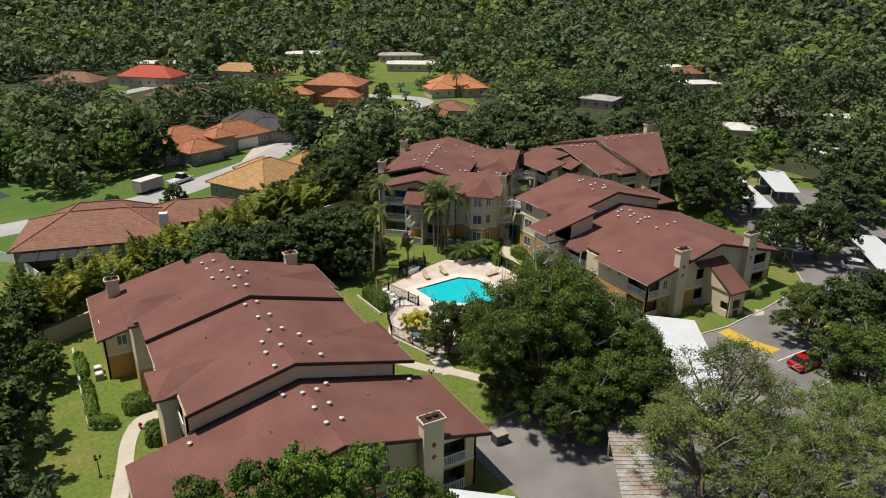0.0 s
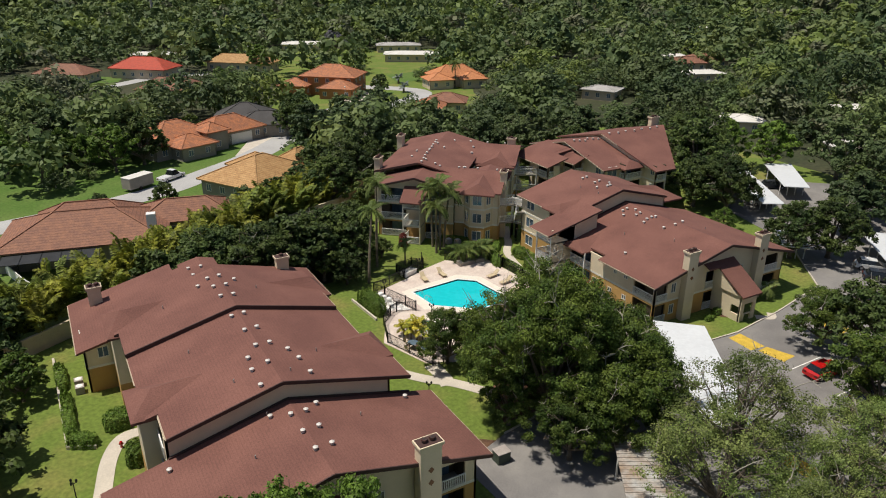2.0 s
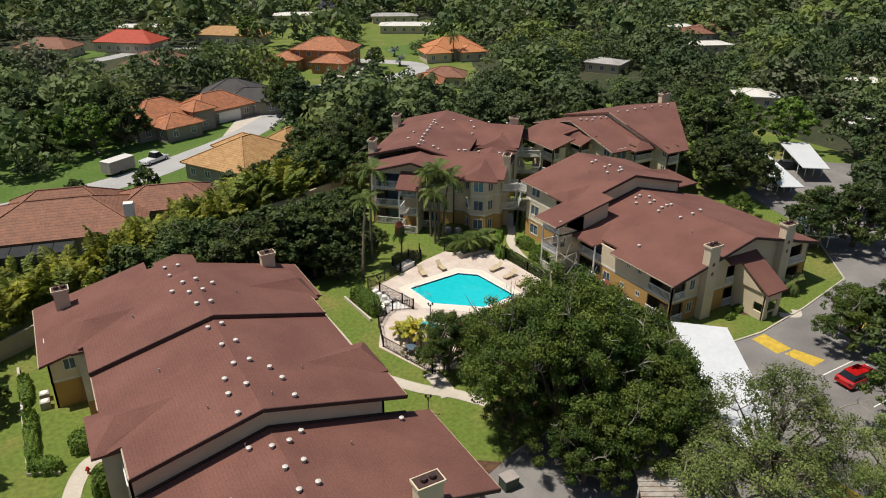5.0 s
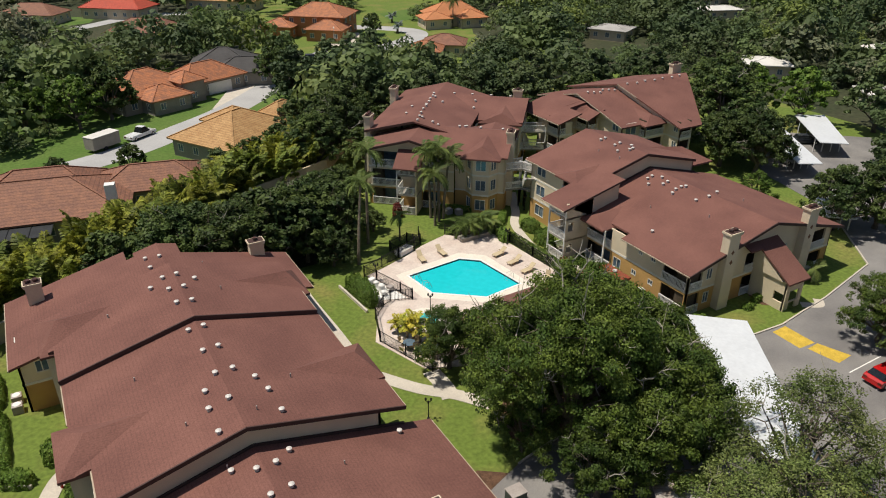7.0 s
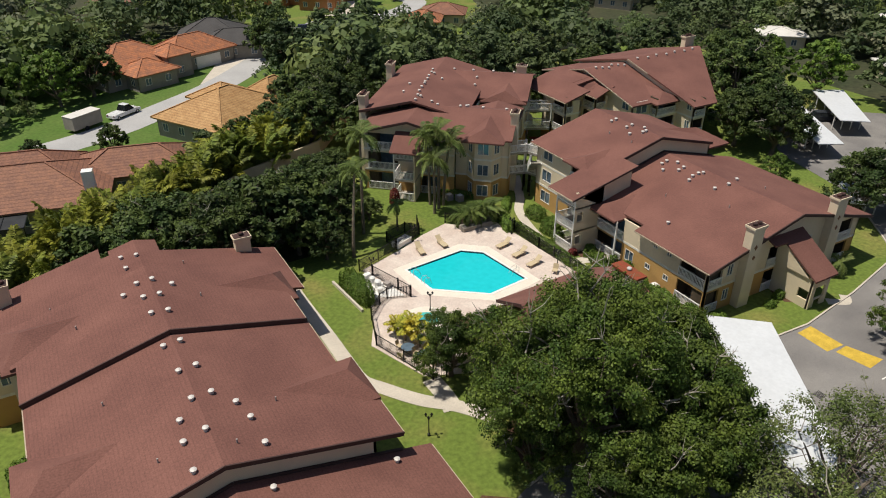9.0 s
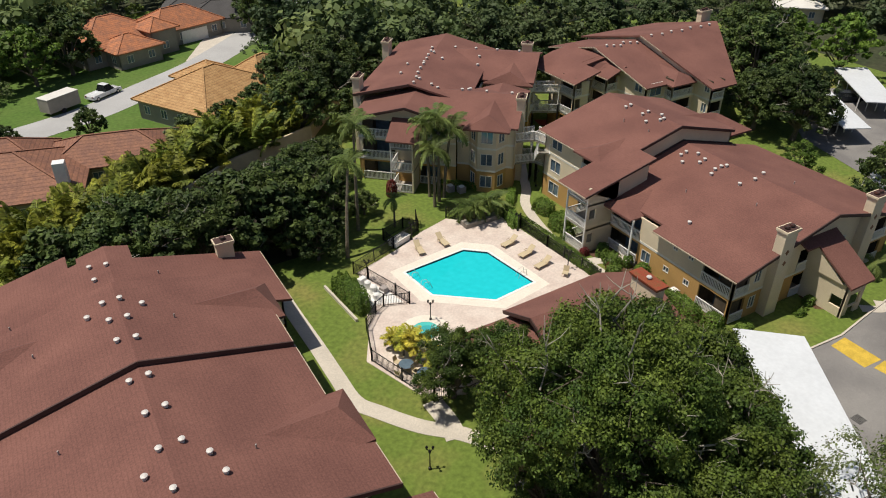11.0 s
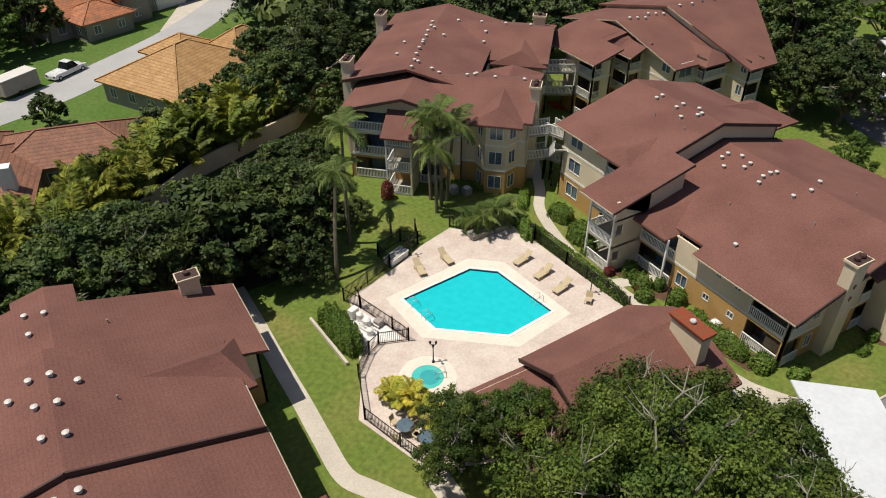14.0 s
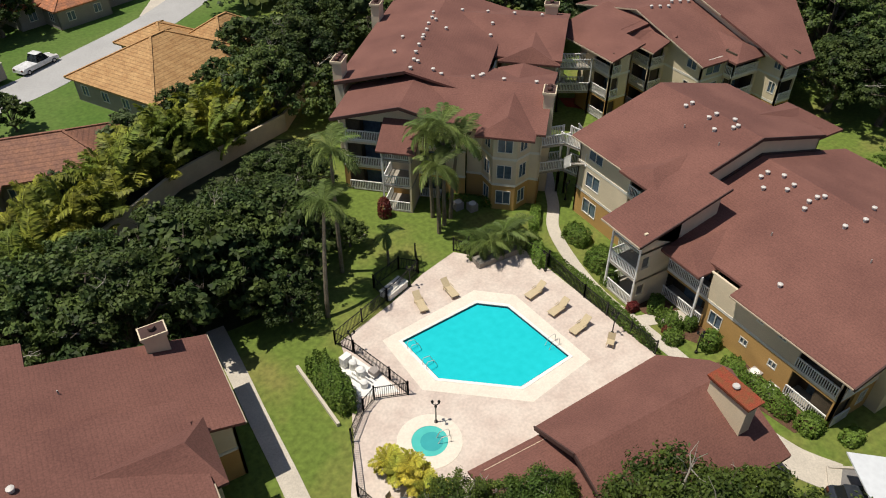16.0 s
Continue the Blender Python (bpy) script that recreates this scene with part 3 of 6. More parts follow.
for poly in ([(68.5, 48.6), (68.4, 45.5), (70.5, 45.4), (70.5, 48.7)], [(69.0, 45.1), (69.5, 42.2), (71.6, 42.4), (70.6, 45.2)], [(80.5, 46.0), (80.6, 43.0), (82.6, 43.1), (82.5, 46.1)], [(54.8, 31.5), (55.2, 28.8), (57.0, 29.2), (56.6, 31.9)]):
    flat("painted_bay", poly, 0.036, YELLOW, "yellow painted no-parking bay on asphalt", "road marking", 0.004)
for k in range(7):
    flat("bay_line", [(69.0 - k * 0.3, 40.9 - k * 2.7), (69.0 - k * 0.3, 40.78 - k * 2.7), (73.9 - k * 0.3, 40.9 - k * 2.7), (73.9 - k * 0.3, 41.02 - k * 2.7)], 0.036, WHITE, "white painted parking line on asphalt", "road marking", 0.004)
drain = Shape()
for k in range(6):
    drain.box((62.3 + k * 0.15, 41.8, 0.03), (62.37 + k * 0.15, 42.6, 0.05))
tagged(drain.put("drain_grate", IRON), "dark iron drain grate in asphalt", "drain", "", "structure")
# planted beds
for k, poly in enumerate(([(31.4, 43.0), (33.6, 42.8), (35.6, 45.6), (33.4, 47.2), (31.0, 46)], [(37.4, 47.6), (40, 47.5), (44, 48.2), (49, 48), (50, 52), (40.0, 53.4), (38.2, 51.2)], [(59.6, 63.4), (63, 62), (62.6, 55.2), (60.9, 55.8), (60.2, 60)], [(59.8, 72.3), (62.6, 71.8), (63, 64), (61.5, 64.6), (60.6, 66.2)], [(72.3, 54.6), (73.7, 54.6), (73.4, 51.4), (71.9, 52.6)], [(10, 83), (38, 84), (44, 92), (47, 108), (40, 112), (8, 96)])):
    # Bed 5, under the tree belt, has the trees' shade in its dark colour.
    flat("planting_bed", poly, 0.02, MULCH if k != 5 else UNDER, "planting bed, brown mulched, coloured shade-dark under the tree belt", "planting bed", 0.03)
flat("planting_bed", [(76.5, 101.5), (79.0, 100.0), (80.6, 97.2), (78.6, 96.2), (76.0, 99.4)], 0.02, REDMULCH, "bright red mulched planting bed", "planting bed", 0.03)
# streets of the houses behind
ribbon("road", [(-60, 118), (-30, 122), (-6, 126.5), (10, 130.5), (22, 135.5), (31, 142), (42, 150.5), (54, 163.5), (66, 178), (78, 190), (92, 189), (106, 196.5), (111, 206), (104, 216), (93, 224)], 6.4, 0.045, STREET, "pale grey residential street with kerbs", "road")
ribbon("road", [(42, 152), (46, 160), (50, 168)], 5, 0.04, CONCRETE, "pale concrete driveway", "driveway")
ribbon("road", [(33, 143.5), (36, 141), (39, 146)], 5.5, 0.04, CONCRETE, "pale concrete driveway", "driveway")
ribbon("road", [(84, 196), (89, 205), (92, 213)], 9, 0.04, CONCRETE, "pale pink paved driveway", "driveway")
ribbon("road", [(-10, 235), (10, 252), (26, 258), (45, 272), (60, 270)], 5.5, 0.04, STREET, "pale grey residential street with kerbs", "road")
flat("lawn", [(-70, 108), (0, 104), (34, 112), (44, 124), (56, 150), (70, 172), (62, 184), (40, 176), (10, 166), (-70, 166)], 0.014, GRASS_GREEN, "watered bright green lawns round the houses", "lawn", 0.01)
flat("pond", [(-40, 137), (-12, 141), (-4, 147), (-8, 156), (-45, 160)], 0.03, PONDW, "dark still pond beside a lawn", "pond", 0.1)
# cream garden wall between the two properties
gw = Shape()
for p, q in (((-10, 76), (3.4, 83.8)), ((3.4, 83.8), (16.4, 91.6)), ((16.4, 91.6), (33.6, 105.0)), ((33.6, 105.0), (46.4, 110.6)), ((46.4, 110.6), (62, 130)), ((62, 130), (120, 142))):
    gw.bar((*p, 1.0), (*q, 1.0), 0.2, 2.0)
    gw.bar((*p, 2.04), (*q, 2.04), 0.3, 0.1)
tagged(gw.put("garden_wall", WALLCREAM), "cream stucco boundary wall behind trees", "wall", "", "structure")

# ---- apartment building beside the lawn (three stepped blocks) ----
bl = thing("apartment_building", "beige and tan stucco apartment building with stepped brown shingle roofs", "apartment building")


def block(b, x0, x1, y0, y1, floors, xr, zr, slope, items, sides="senw"):
    """Outer walls of a block with a ridge along y at xr; items by side letter."""
    top = lambda x: zr - slope * abs(x - xr) - 0.2
    lo = min(top(x0), top(x1))
    C = {"s": ((x0, y0), (x1, y0)), "e": ((x1, y0), (x1, y1)), "n": ((x1, y1), (x0, y1)), "w": ((x0, y1), (x0, y0))}
    for sd in sides:
        p, q = C[sd]
        wall_side(b, p, q, floors, lo if sd in "sn" else top(p[0]), items.get(sd, ()))
        if sd in "sn":
            y = p[1]
            o = 0.18 if sd == "s" else -0.18
            g = Shape()
            prof = [(x0, lo), (x1, lo), (x1, top(x1)), (xr, top(xr)), (x0, top(x0))]
            n = len(prof)
            g.add([(x, y, z) for x, z in prof] + [(x, y + o, z) for x, z in prof], [tuple(range(n)), tuple(range(2 * n - 1, n - 1, -1))] + [((i + 1) % n, i, n + i, n + (i + 1) % n) for i in range(n)])
            g.put("gable_wall", BEIGE, b)


def rfun(xr, zr, s):
    return lambda x: zr - s * abs(x - xr)


rN, rB, rA, rA2 = rfun(17.8, 8.4, 0.25), rfun(17.5, 10.25, 0.25), rfun(17.5, 10.6, 0.25), rfun(17.8, 8.1, 0.25)
block(bl, 4.9, 29.3, 39.6, 48.6, 2, 17.8, 8.4, 0.25, {
    "s": [("bal", 20.6, 23.4, 0), ("bal", 20.6, 23.4, 1), ("win", 19.4, 20.2, 1), ("win", 19.4, 20.2, 0), ("win", 15.4, 16.8, 1), ("win", 15.4, 16.8, 0), ("win", 8, 9.4, 1), ("bal", 11.2, 13.6, 0)],
    "e": [("win", 3, 4, 1), ("win", 6, 7, 1), ("win", 3, 4, 0)], "w": [("bal", 5.5, 8, 1), ("bal", 5.5, 8, 0)]}, "sew")
block(bl, 8.8, 26.4, 48.6, 62.0, 3, 17.5, 10.25, 0.25, {
    "e": [("win", 3.6, 5, 2), ("win", 3.6, 5, 1), ("bal", 9, 12, 1), ("bal", 9, 12, 2), ("bal", 9, 12, 0)], "w": [("bal", 9.6, 12.4, k) for k in range(3)] + [("bal", 1, 3.4, k) for k in range(3)]}, "sew")
block(bl, 8.6, 26.4, 62.0, 71.0, 3, 17.5, 10.6, 0.25, {
    "w": [("bal", 6.0, 8.6, k) for k in range(3)], "e": [("bal", 0.4, 3.0, k) for k in range(3)]}, "senw")
block(bl, 4.8, 29.1, 71.0, 78.4, 2, 17.8, 8.1, 0.25, {"s": [("win", 1.2, 2.2, 1)], "e": [("win", 2, 3.2, 1), ("bal", 4.6, 7.0, 1), ("bal", 4.6, 7.0, 0)], "w": [("win", 3, 4, 1)]})
gable_roof(bl, [(4.2, 38.8), (30.2, 38.8), (30.2, 48.58), (4.2, 48.58)], 17.8, 8.4, 0.25)
gable_roof(bl, [(8.9, 48.2), (28.1, 48.2), (28.1, 51.6), (27.0, 51.6), (27.0, 61.9), (8.0, 61.9), (8.0, 51.7), (8.9, 51.7)], 17.5, 10.25, 0.25)
gable_roof(bl, [(7.9, 61.7), (26.9, 61.7), (26.9, 71.2), (7.5, 71.2), (7.5, 66), (7.9, 66)], 17.5, 10.6, 0.25)
gable_roof(bl, [(4.2, 70.6), (29.7, 70.6), (29.7, 78.8), (19.6, 78.8), (19.6, 81.0), (15.6, 81.0), (15.6, 80.2), (14.9, 80.2), (14.9, 82.2), (4.2, 82.2)], 17.8, 8.1, 0.25)
hip_dormer(bl, (22.3, 53.9, 9.05), (26.9, 53.9, 8.95), (28.2, 51.6), (28.2, 56.4), 7.75)
hip_dormer(bl, (21.9, 67.4, 9.5), (26.3, 67.4, 9.3), (27.6, 65.2), (27.6, 69.8), 7.85)
hip_dormer(bl, (12.9, 54.2, 9.1), (8.9, 54.2, 8.9), (7.0, 56.8), (7.0, 51.8), 7.75)
hip_dormer(bl, (12.6, 68.6, 9.35), (8.4, 68.6, 9.2), (6.9, 71.4), (6.9, 65.9), 7.85)
for x0, x1, y0, y1 in ((26.4, 27.6, 52.0, 56.0), (26.4, 27.2, 65.6, 69.4), (7.6, 8.8, 52.2, 56.4), (7.3, 8.6, 66.3, 71.0)):
    s = Shape().box((x0, y0, FL + 0.1), (x1, y1, 7.72))
    s.put("bay_wall", BEIGE, bl)
    Shape().box((x0, y0, 0), (x1, y1, FL + 0.1)).put("bay_ground_wall", TAN, bl)
for p, q in (((4.2, 38.76), (17.8, 38.76)), ((17.8, 38.76), (30.2, 38.76))):
    rake(bl, (*p, rN(p[0]) - 0.12), (*q, rN(q[0]) - 0.12))
for p, q in (((8.9, 48.16), (17.5, 48.16)), ((17.5, 48.16), (28.1, 48.16))):
    rake(bl, (*p, rB(p[0]) - 0.12), (*q, rB(q[0]) - 0.12))
for p, q in (((7.9, 61.66), (17.5, 61.66)), ((17.5, 61.66), (26.9, 61.66))):
    rake(bl, (*p, rA(p[0]) - 0.13), (*q, rA(q[0]) - 0.13), 0.12, 0.34)
for x, y0, y1, f in ((30.24, 38.8, 48.5, rN), (4.16, 38.8, 48.5, rN), (28.14, 48.2, 51.6, rB), (27.04, 56.4, 61.9, rB), (26.94, 61.7, 65.2, rA), (29.74, 70.6, 78.8, rA2), (4.16, 70.6, 82.2, rA2), (7.96, 57, 61.9, rB), (8.86, 48.2, 51.6, rB)):
    rake(bl, (x, y0, f(x) - 0.1), (x, y1, f(x) - 0.1), 0.08, 0.1, GUTTER)
# flashing strip where the near roof meets the taller wall
for p, q in (((8.9, 48.5), (17.8, 48.5)), ((17.8, 48.5), (28.1, 48.5))):
    rake(bl, (*p, rN(p[0]) + 0.06), (*q, rN(q[0]) + 0.06), 0.16, 0.16)
chimney(bl, 24.8, 38.9, 1.7, 0.9, 0, 8.4, 2, "yes")
chimney(bl, 6.9, 80.0, 1.3, 0.9, 4, 7.35, 2)
chimney(bl, 26.7, 78.4, 1.4, 0.9, 4, 7.4, 1)
Shape().slab([(15.6, 37.6, 5.0), (19.8, 37.6, 5.0), (19.8, 39.6, 5.9), (15.6, 39.6, 5.9)], 0.15).put("awning", SHINGLE, bl)
for pts, f in ((((16.1, 47.4), (17.4, 46.5), (18.6, 46.6), (19.7, 47.5), (17.5, 44.1), (18.8, 44.4), (17.6, 41.8), (18.9, 42.1), (8.7, 47.2), (27.3, 47.6)), rN), (((16.8, 60.6), (17.9, 60.6), (17.1, 57.4), (18.2, 57.6), (17.2, 54.4), (18.4, 54.6), (19.5, 53.3), (16.2, 53.1), (17.3, 51.4), (16.0, 51.3), (19.9, 51.7), (20.0, 49.3), (16.0, 48.9)), rB), (((16.6, 69.0), (17.7, 68.8), (18.9, 67.9), (15.5, 68.2), (16.7, 66.8), (17.8, 66.5), (17.9, 64.1), (16.8, 64.4)), rA), (((16.4, 78.6), (17.6, 77.9), (16.5, 76.5)), rA2)):
    for x, y in pts:
        vent(bl, x, y, f(x))
for x, y, f in ((14, 44, rN), (22.5, 45.5, rN), (16, 47.9, rN), (12.5, 58, rB), (18.6, 49.8, rB), (21.8, 53, rB), (14.5, 51, rB), (12, 67, rA), (20.5, 66, rA), (10.3, 75.5, rA2), (21, 76, rA2), (11, 73, rA2)):
    pipe(bl, x, y, f(x))

# ---- apartment building beside the car park ----
br = thing("apartment_building", "beige stucco apartment building with chimneys, porch and brown shingle roofs", "apartment building")
rR, rS = rfun(74.0, 8.3, 0.26), rfun(73.0, 10.3, 0.26)
block(br, 62.9, 85.2, 55.0, 72.6, 2, 74.0, 8.3, 0.26, {
    "s": [("bal", 0.25, 1.9, 1), ("bal", 0.25, 1.9, 0), ("win", 2.5, 3.3, 1), ("win", 2.5, 3.3, 0), ("bal", 8.2, 10.8, 1), ("bal", 8.2, 10.8, 0), ("win", 13.5, 14.6, 1), ("win", 13.5, 14.6, 0), ("bal", 18.6, 21.2, 1), ("bal", 18.6, 21.2, 0)],
    "w": [("bal", 14.2, 17.3, 1), ("bal", 14.2, 17.3, 0), ("win", 12.4, 13.1, 1, 1.3, 1.95), ("win", 10.6, 11.2, 1, 1.3, 1.95), ("win", 12.4, 13.1, 0, 1.3, 1.95), ("win", 9.9, 10.6, 0, 1.3, 1.95), ("win", 7.0, 8.2, 0), ("bal", 2.0, 6.4, 1), ("bal", 2.0, 6.4, 0)],
    "e": [("win", 5, 6, 1)]}, "sew")
block(br, 64.0, 81.6, 72.6, 83.0, 3, 73.0, 10.3, 0.26, {
    "w": [("bal", 6.4, 9.4, k) for k in range(3)] + [("win", 1.2, 3.0, k, 0.7, 2.2) for k in range(3)], "e": [("win", 3, 4, 2)], "n": [("win", 3, 5, 2), ("win", 3, 5, 1)]})
gable_roof(br, [(62.1, 54.3), (86.2, 54.3), (86.2, 72.58), (63.0, 72.58), (63.0, 70.6), (63.3, 66.4), (63.3, 64.0), (62.1, 64.0)], 74.0, 8.3, 0.26)
gable_roof(br, [(64.0, 72.2), (81.5, 72.2), (82.2, 73.2), (82.2, 83.6), (63.4, 83.6), (63.4, 76.8), (64.0, 74.5)], 73.0, 10.3, 0.26)
hip_dormer(br, (77.5, 76.5, 9.1), (83.5, 76.5, 8.2), (86.2, 73.4), (86.2, 79.5), 6.7)
hip_dormer(br, (66.6, 68.6, 6.35), (62.7, 68.6, 6.1), (61.6, 70.7), (61.6, 66.4), 5.2)
hip_dormer(br, (67.9, 74.9, 9.0), (64.3, 74.9, 8.8), (63.0, 77.1), (63.0, 72.7), 7.9)
for p, q, f in (((62.1, 54.26), (74, 54.26), rR), ((74, 54.26), (86.2, 54.26), rR), ((64, 72.16), (73, 72.16), rS), ((73, 72.16), (81.5, 72.16), rS)):
    rake(br, (*p, f(p[0]) - 0.12), (*q, f(q[0]) - 0.12))
for p, q in (((63.0, 72.5), (74, 72.5)), ((74, 72.5), (82, 72.5))):
    rake(br, (*p, rR(p[0]) + 0.06), (*q, rR(q[0]) + 0.06), 0.16, 0.16)
rake(br, (62.06, 54.3, rR(62.1) - 0.1), (62.06, 64, rR(62.1) - 0.1), 0.08, 0.1, GUTTER)
rake(br, (63.36, 76.8, rS(63.4) - 0.1), (63.36, 83.6, rS(63.4) - 0.1), 0.08, 0.1, GUTTER)
chimney(br, 67.6, 54.6, 1.5, 0.9, 0, 8.7, 2, "yes")
chimney(br, 79.8, 54.6, 1.5, 0.9, 0, 8.7, 2, "yes")
# stair porch with its sloping roof
Shape().slab([(72.2, 50.3, 3.4), (75.5, 50.3, 3.4), (75.5, 55.2, 6.4), (72.2, 55.2, 6.4)], 0.2).put("porch_roof", SHINGLE, br)
Shape().slab([(70.4, 54.0, 5.9), (72.2, 54.0, 5.9), (72.2, 55.2, 6.4), (70.4, 55.2, 6.4)], 0.15).put("porch_roof", SHINGLE, br)
facade(br, "porch_wall", (72.5, 55.0), (72.5, 50.6), 0, 3.3, BEIGE, [(3.0, 4.1, 0.9, 1.9)])
facade(br, "porch_wall", (72.5, 50.7), (75.2, 50.7), 0, 3.2, BEIGE, [(0.7, 2.2, 0.9, 2.2), (0.9, 2.0, 0, 0.8)])
Shape().add([(72.5, 51.2, 3.3), (72.5, 55, 3.3), (72.5, 55, 6.1), (72.32, 51.2, 3.3), (72.32, 55, 3.3), (72.32, 55, 6.1)], [(0, 1, 2), (5, 4, 3), (0, 3, 4, 1), (1, 4, 5, 2), (2, 5, 3, 0)]).put("porch_gable", BEIGE, br)
# balcony tower at the taller block
for k in range(3):
    Shape().box((59.6, 70.2, k * FL - 0.1 if k else 0.02), (63.0, 73.4, k * FL + 0.08)).put("balcony_floor", SLABM, br)
    railing(br, (59.65, 73.3), (59.65, 70.25), k * FL + 0.06)
    railing(br, (59.65, 73.35), (63, 73.35), k * FL + 0.06)
facade(br, "tower_wall", (60.9, 70.2), (63.2, 70.2), 0, 7.3, BEIGE)
facade(br, "tower_wall", (59.6, 70.2), (60.9, 70.2), 0, 7.3, BEIGE, [(0.3, 1.1, k * FL + 1.1, k * FL + 2.2) for k in range(3)])
for y in (70.32, 73.3):
    for z in (0,):
        Shape().box((59.55, y - 0.07, 0), (59.7, y + 0.07, 7.1)).put("post", WHITE, br)
# Wall behind the tower balconies, its shade put into the brown.
facade(br, "recess_wall", (63.1, 73.4), (63.1, 70.2), 0, 7.5, SHADED_IN)
Shape().slab([(58.6, 69.6, 6.95), (67.2, 69.6, 9.05), (67.2, 73.8, 9.05), (58.6, 73.8, 6.95)], 0.2).put("tower_roof", SHINGLE, br)
rake(br, (58.56, 69.6, 6.85), (58.56, 73.8, 6.85), 0.08, 0.12, GUTTER)
rake(br, (58.6, 69.56, 6.87), (67.2, 69.56, 8.97), 0.08, 0.2)
Shape().add([(x, y, z) for y in (70.2, 70.38) for x, z in ((59.6, 6.9), (63.2, 5.2), (67.0, 5.9), (67.0, 8.8))], [(0, 1, 2, 3), (7, 6, 5, 4), (0, 4, 5, 1), (1, 5, 6, 2), (2, 6, 7, 3), (3, 7, 4, 0)]).put("tower_side_wall", BEIGE, br)
Shape().box((61.9, 66.3, 0), (62.05, 66.45, 5.1)).put("post", WHITE, br)
for pts, f in ((((71.9, 70.7), (72.6, 70.7), (73.1, 69.6), (71.1, 69.7), (72.1, 68.4), (72.8, 68.4), (71.4, 66.2), (72.2, 66.5), (72.9, 66.4), (73.3, 66.1), (71.9, 63.2), (73.3, 62.7), (75.4, 63.4), (64.9, 62.4)), rR), (((71.9, 79.4), (72.5, 79.3), (72.0, 76.9), (72.7, 76.8), (71.2, 75.5), (72.3, 74.6), (72.7, 74.5), (73.2, 75.3)), rS)):
    for x, y in pts:
        vent(br, x, y, f(x))
for x, y, f in ((68, 66, rR), (70.5, 60, rR), (77, 61, rR), (70, 77.5, rS), (70.2, 74, rS)):
    pipe(br, x, y, f(x))

# ---- apartment building behind the pool ----
MC = pose(60.8, 84.6, 0, 0, 0, -42)
bc = thing("apartment_building", "three-storey beige stucco apartment building with bay windows and brown shingle roofs", "apartment building", MC)
wall_side(bc, (-18.2, 0.3), (-6.6, 0.3), 3, 7.7, [("bal", 0.5, 4.4, k) for k in range(3)] + [("bal", 7.4, 9.8, k) for k in range(3)])
wall_side(bc, (-6.6, 1.2), (-5.2, 1.2), 3, 7.7, [])
wall_side(bc, (-5.2, 1.2), (-4.0, -0.3), 3, 7.7, [("win", 0.4, 1.4, k, 0.6, 2.1) for k in range(3)])
wall_side(bc, (-4.0, -0.3), (-1.9, -0.3), 3, 7.7, [("win", 0.35, 1.75, k, 0.6, 2.1) for k in range(3)])
wall_side(bc, (-1.9, -0.3), (-0.9, 1.2), 3, 7.7, [("win", 0.4, 1.4, k, 0.6, 2.1) for k in range(3)])
wall_side(bc, (-0.9, 1.2), (0.0, 1.2), 3, 7.7, [])
wall_side(bc, (0.0, 1.2), (0.0, 12.0), 3, 7.7, [("win", 5, 6.2, k) for k in range(3)])
wall_side(bc, (0.0, 15.6), (0.0, 26.6), 3, 7.6, [("bal", 6, 8.5, k) for k in range(3)])
wall_side(bc, (-5.6, 15.6), (0.0, 15.6), 3, 7.7, [("win", 2.6, 4.0, k, 0.7, 2.1) for k in range(3)])
wall_side(bc, (0.0, 26.6), (-19.4, 26.6), 3, 7.7, [])
wall_side(bc, (-19.4, 26.6), (-19.4, 5.0), 3, 7.9, [("win", 5, 6.4, k) for k in range(3)])
wall_side(bc, (-18.2, 5.0), (-18.2, 0.3), 3, 7.7, [("bal", 1.2, 4.2, k) for k in range(3)])
wall_side(bc, (-6.0, 12.0), (-6.0, 15.6), 3, 7.7, [])
g = Shape()
g.add([(-18.2, 0.3, 7.6), (-6.6, 0.3, 7.6), (-12.4, 0.3, 9.2), (-18.2, 0.48, 7.6), (-6.6, 0.48, 7.6), (-12.4, 0.48, 9.2)], [(0, 1, 2), (5, 4, 3)])
g.put("gable_wall", BEIGE, bc)
gable_roof(bc, [(-18.9, -0.4), (-6.0, -0.4), (-6.0, 6.5), (-18.9, 6.5)], -12.4, 9.6, 0.27)
gable_roof(bc, [(-13.5, 0.3), (0.4, 0.3), (0.4, 12.6), (-13.5, 12.6)], 6.5, 9.55, 0.27, "y")
gable_roof(bc, [(-20.2, 5.0), (-6.2, 5.0), (-6.2, 27.0), (-20.2, 27.0)], -13.2, 10.4, 0.25)
gable_roof(bc, [(-13.2, 15.0), (0.6, 15.0), (0.6, 27.2), (-13.2, 27.2)], 21.8, 9.9, 0.26, "y")
hip_dormer(bc, (-3.0, 5.5, 9.2), (-3.0, 0.6, 9.1), (-5.6, -0.9), (-0.4, -0.9), 7.85)
hip_dormer(bc, (-2.6, 20.0, 9.3), (-2.6, 15.6, 9.2), (-5.9, 14.6), (0.5, 14.6), 7.8)
hip_dormer(bc, (-3.0, 7.5, 9.0), (-3.0, 12.2, 8.9), (0.4, 13.0), (-5.6, 13.0), 7.85)
for p, q, z0, z1 in (((-18.9, -0.44), (-12.4, -0.44), 7.84, 9.6), ((-12.4, -0.44), (-6, -0.44), 9.6, 7.87), ((-20.2, 4.96), (-13.2, 4.96), 8.65, 10.4)):
    rake(bc, (*p, z0 - 0.12), (*q, z1 - 0.12), mat=FASCIA)
chimney(bc, -19.9, 6.2, 0.9, 1.6, 0, 10.6, 3)
chimney(bc, -20.4, 21.0, 0.9, 1.8, 0, 10.7, 2)
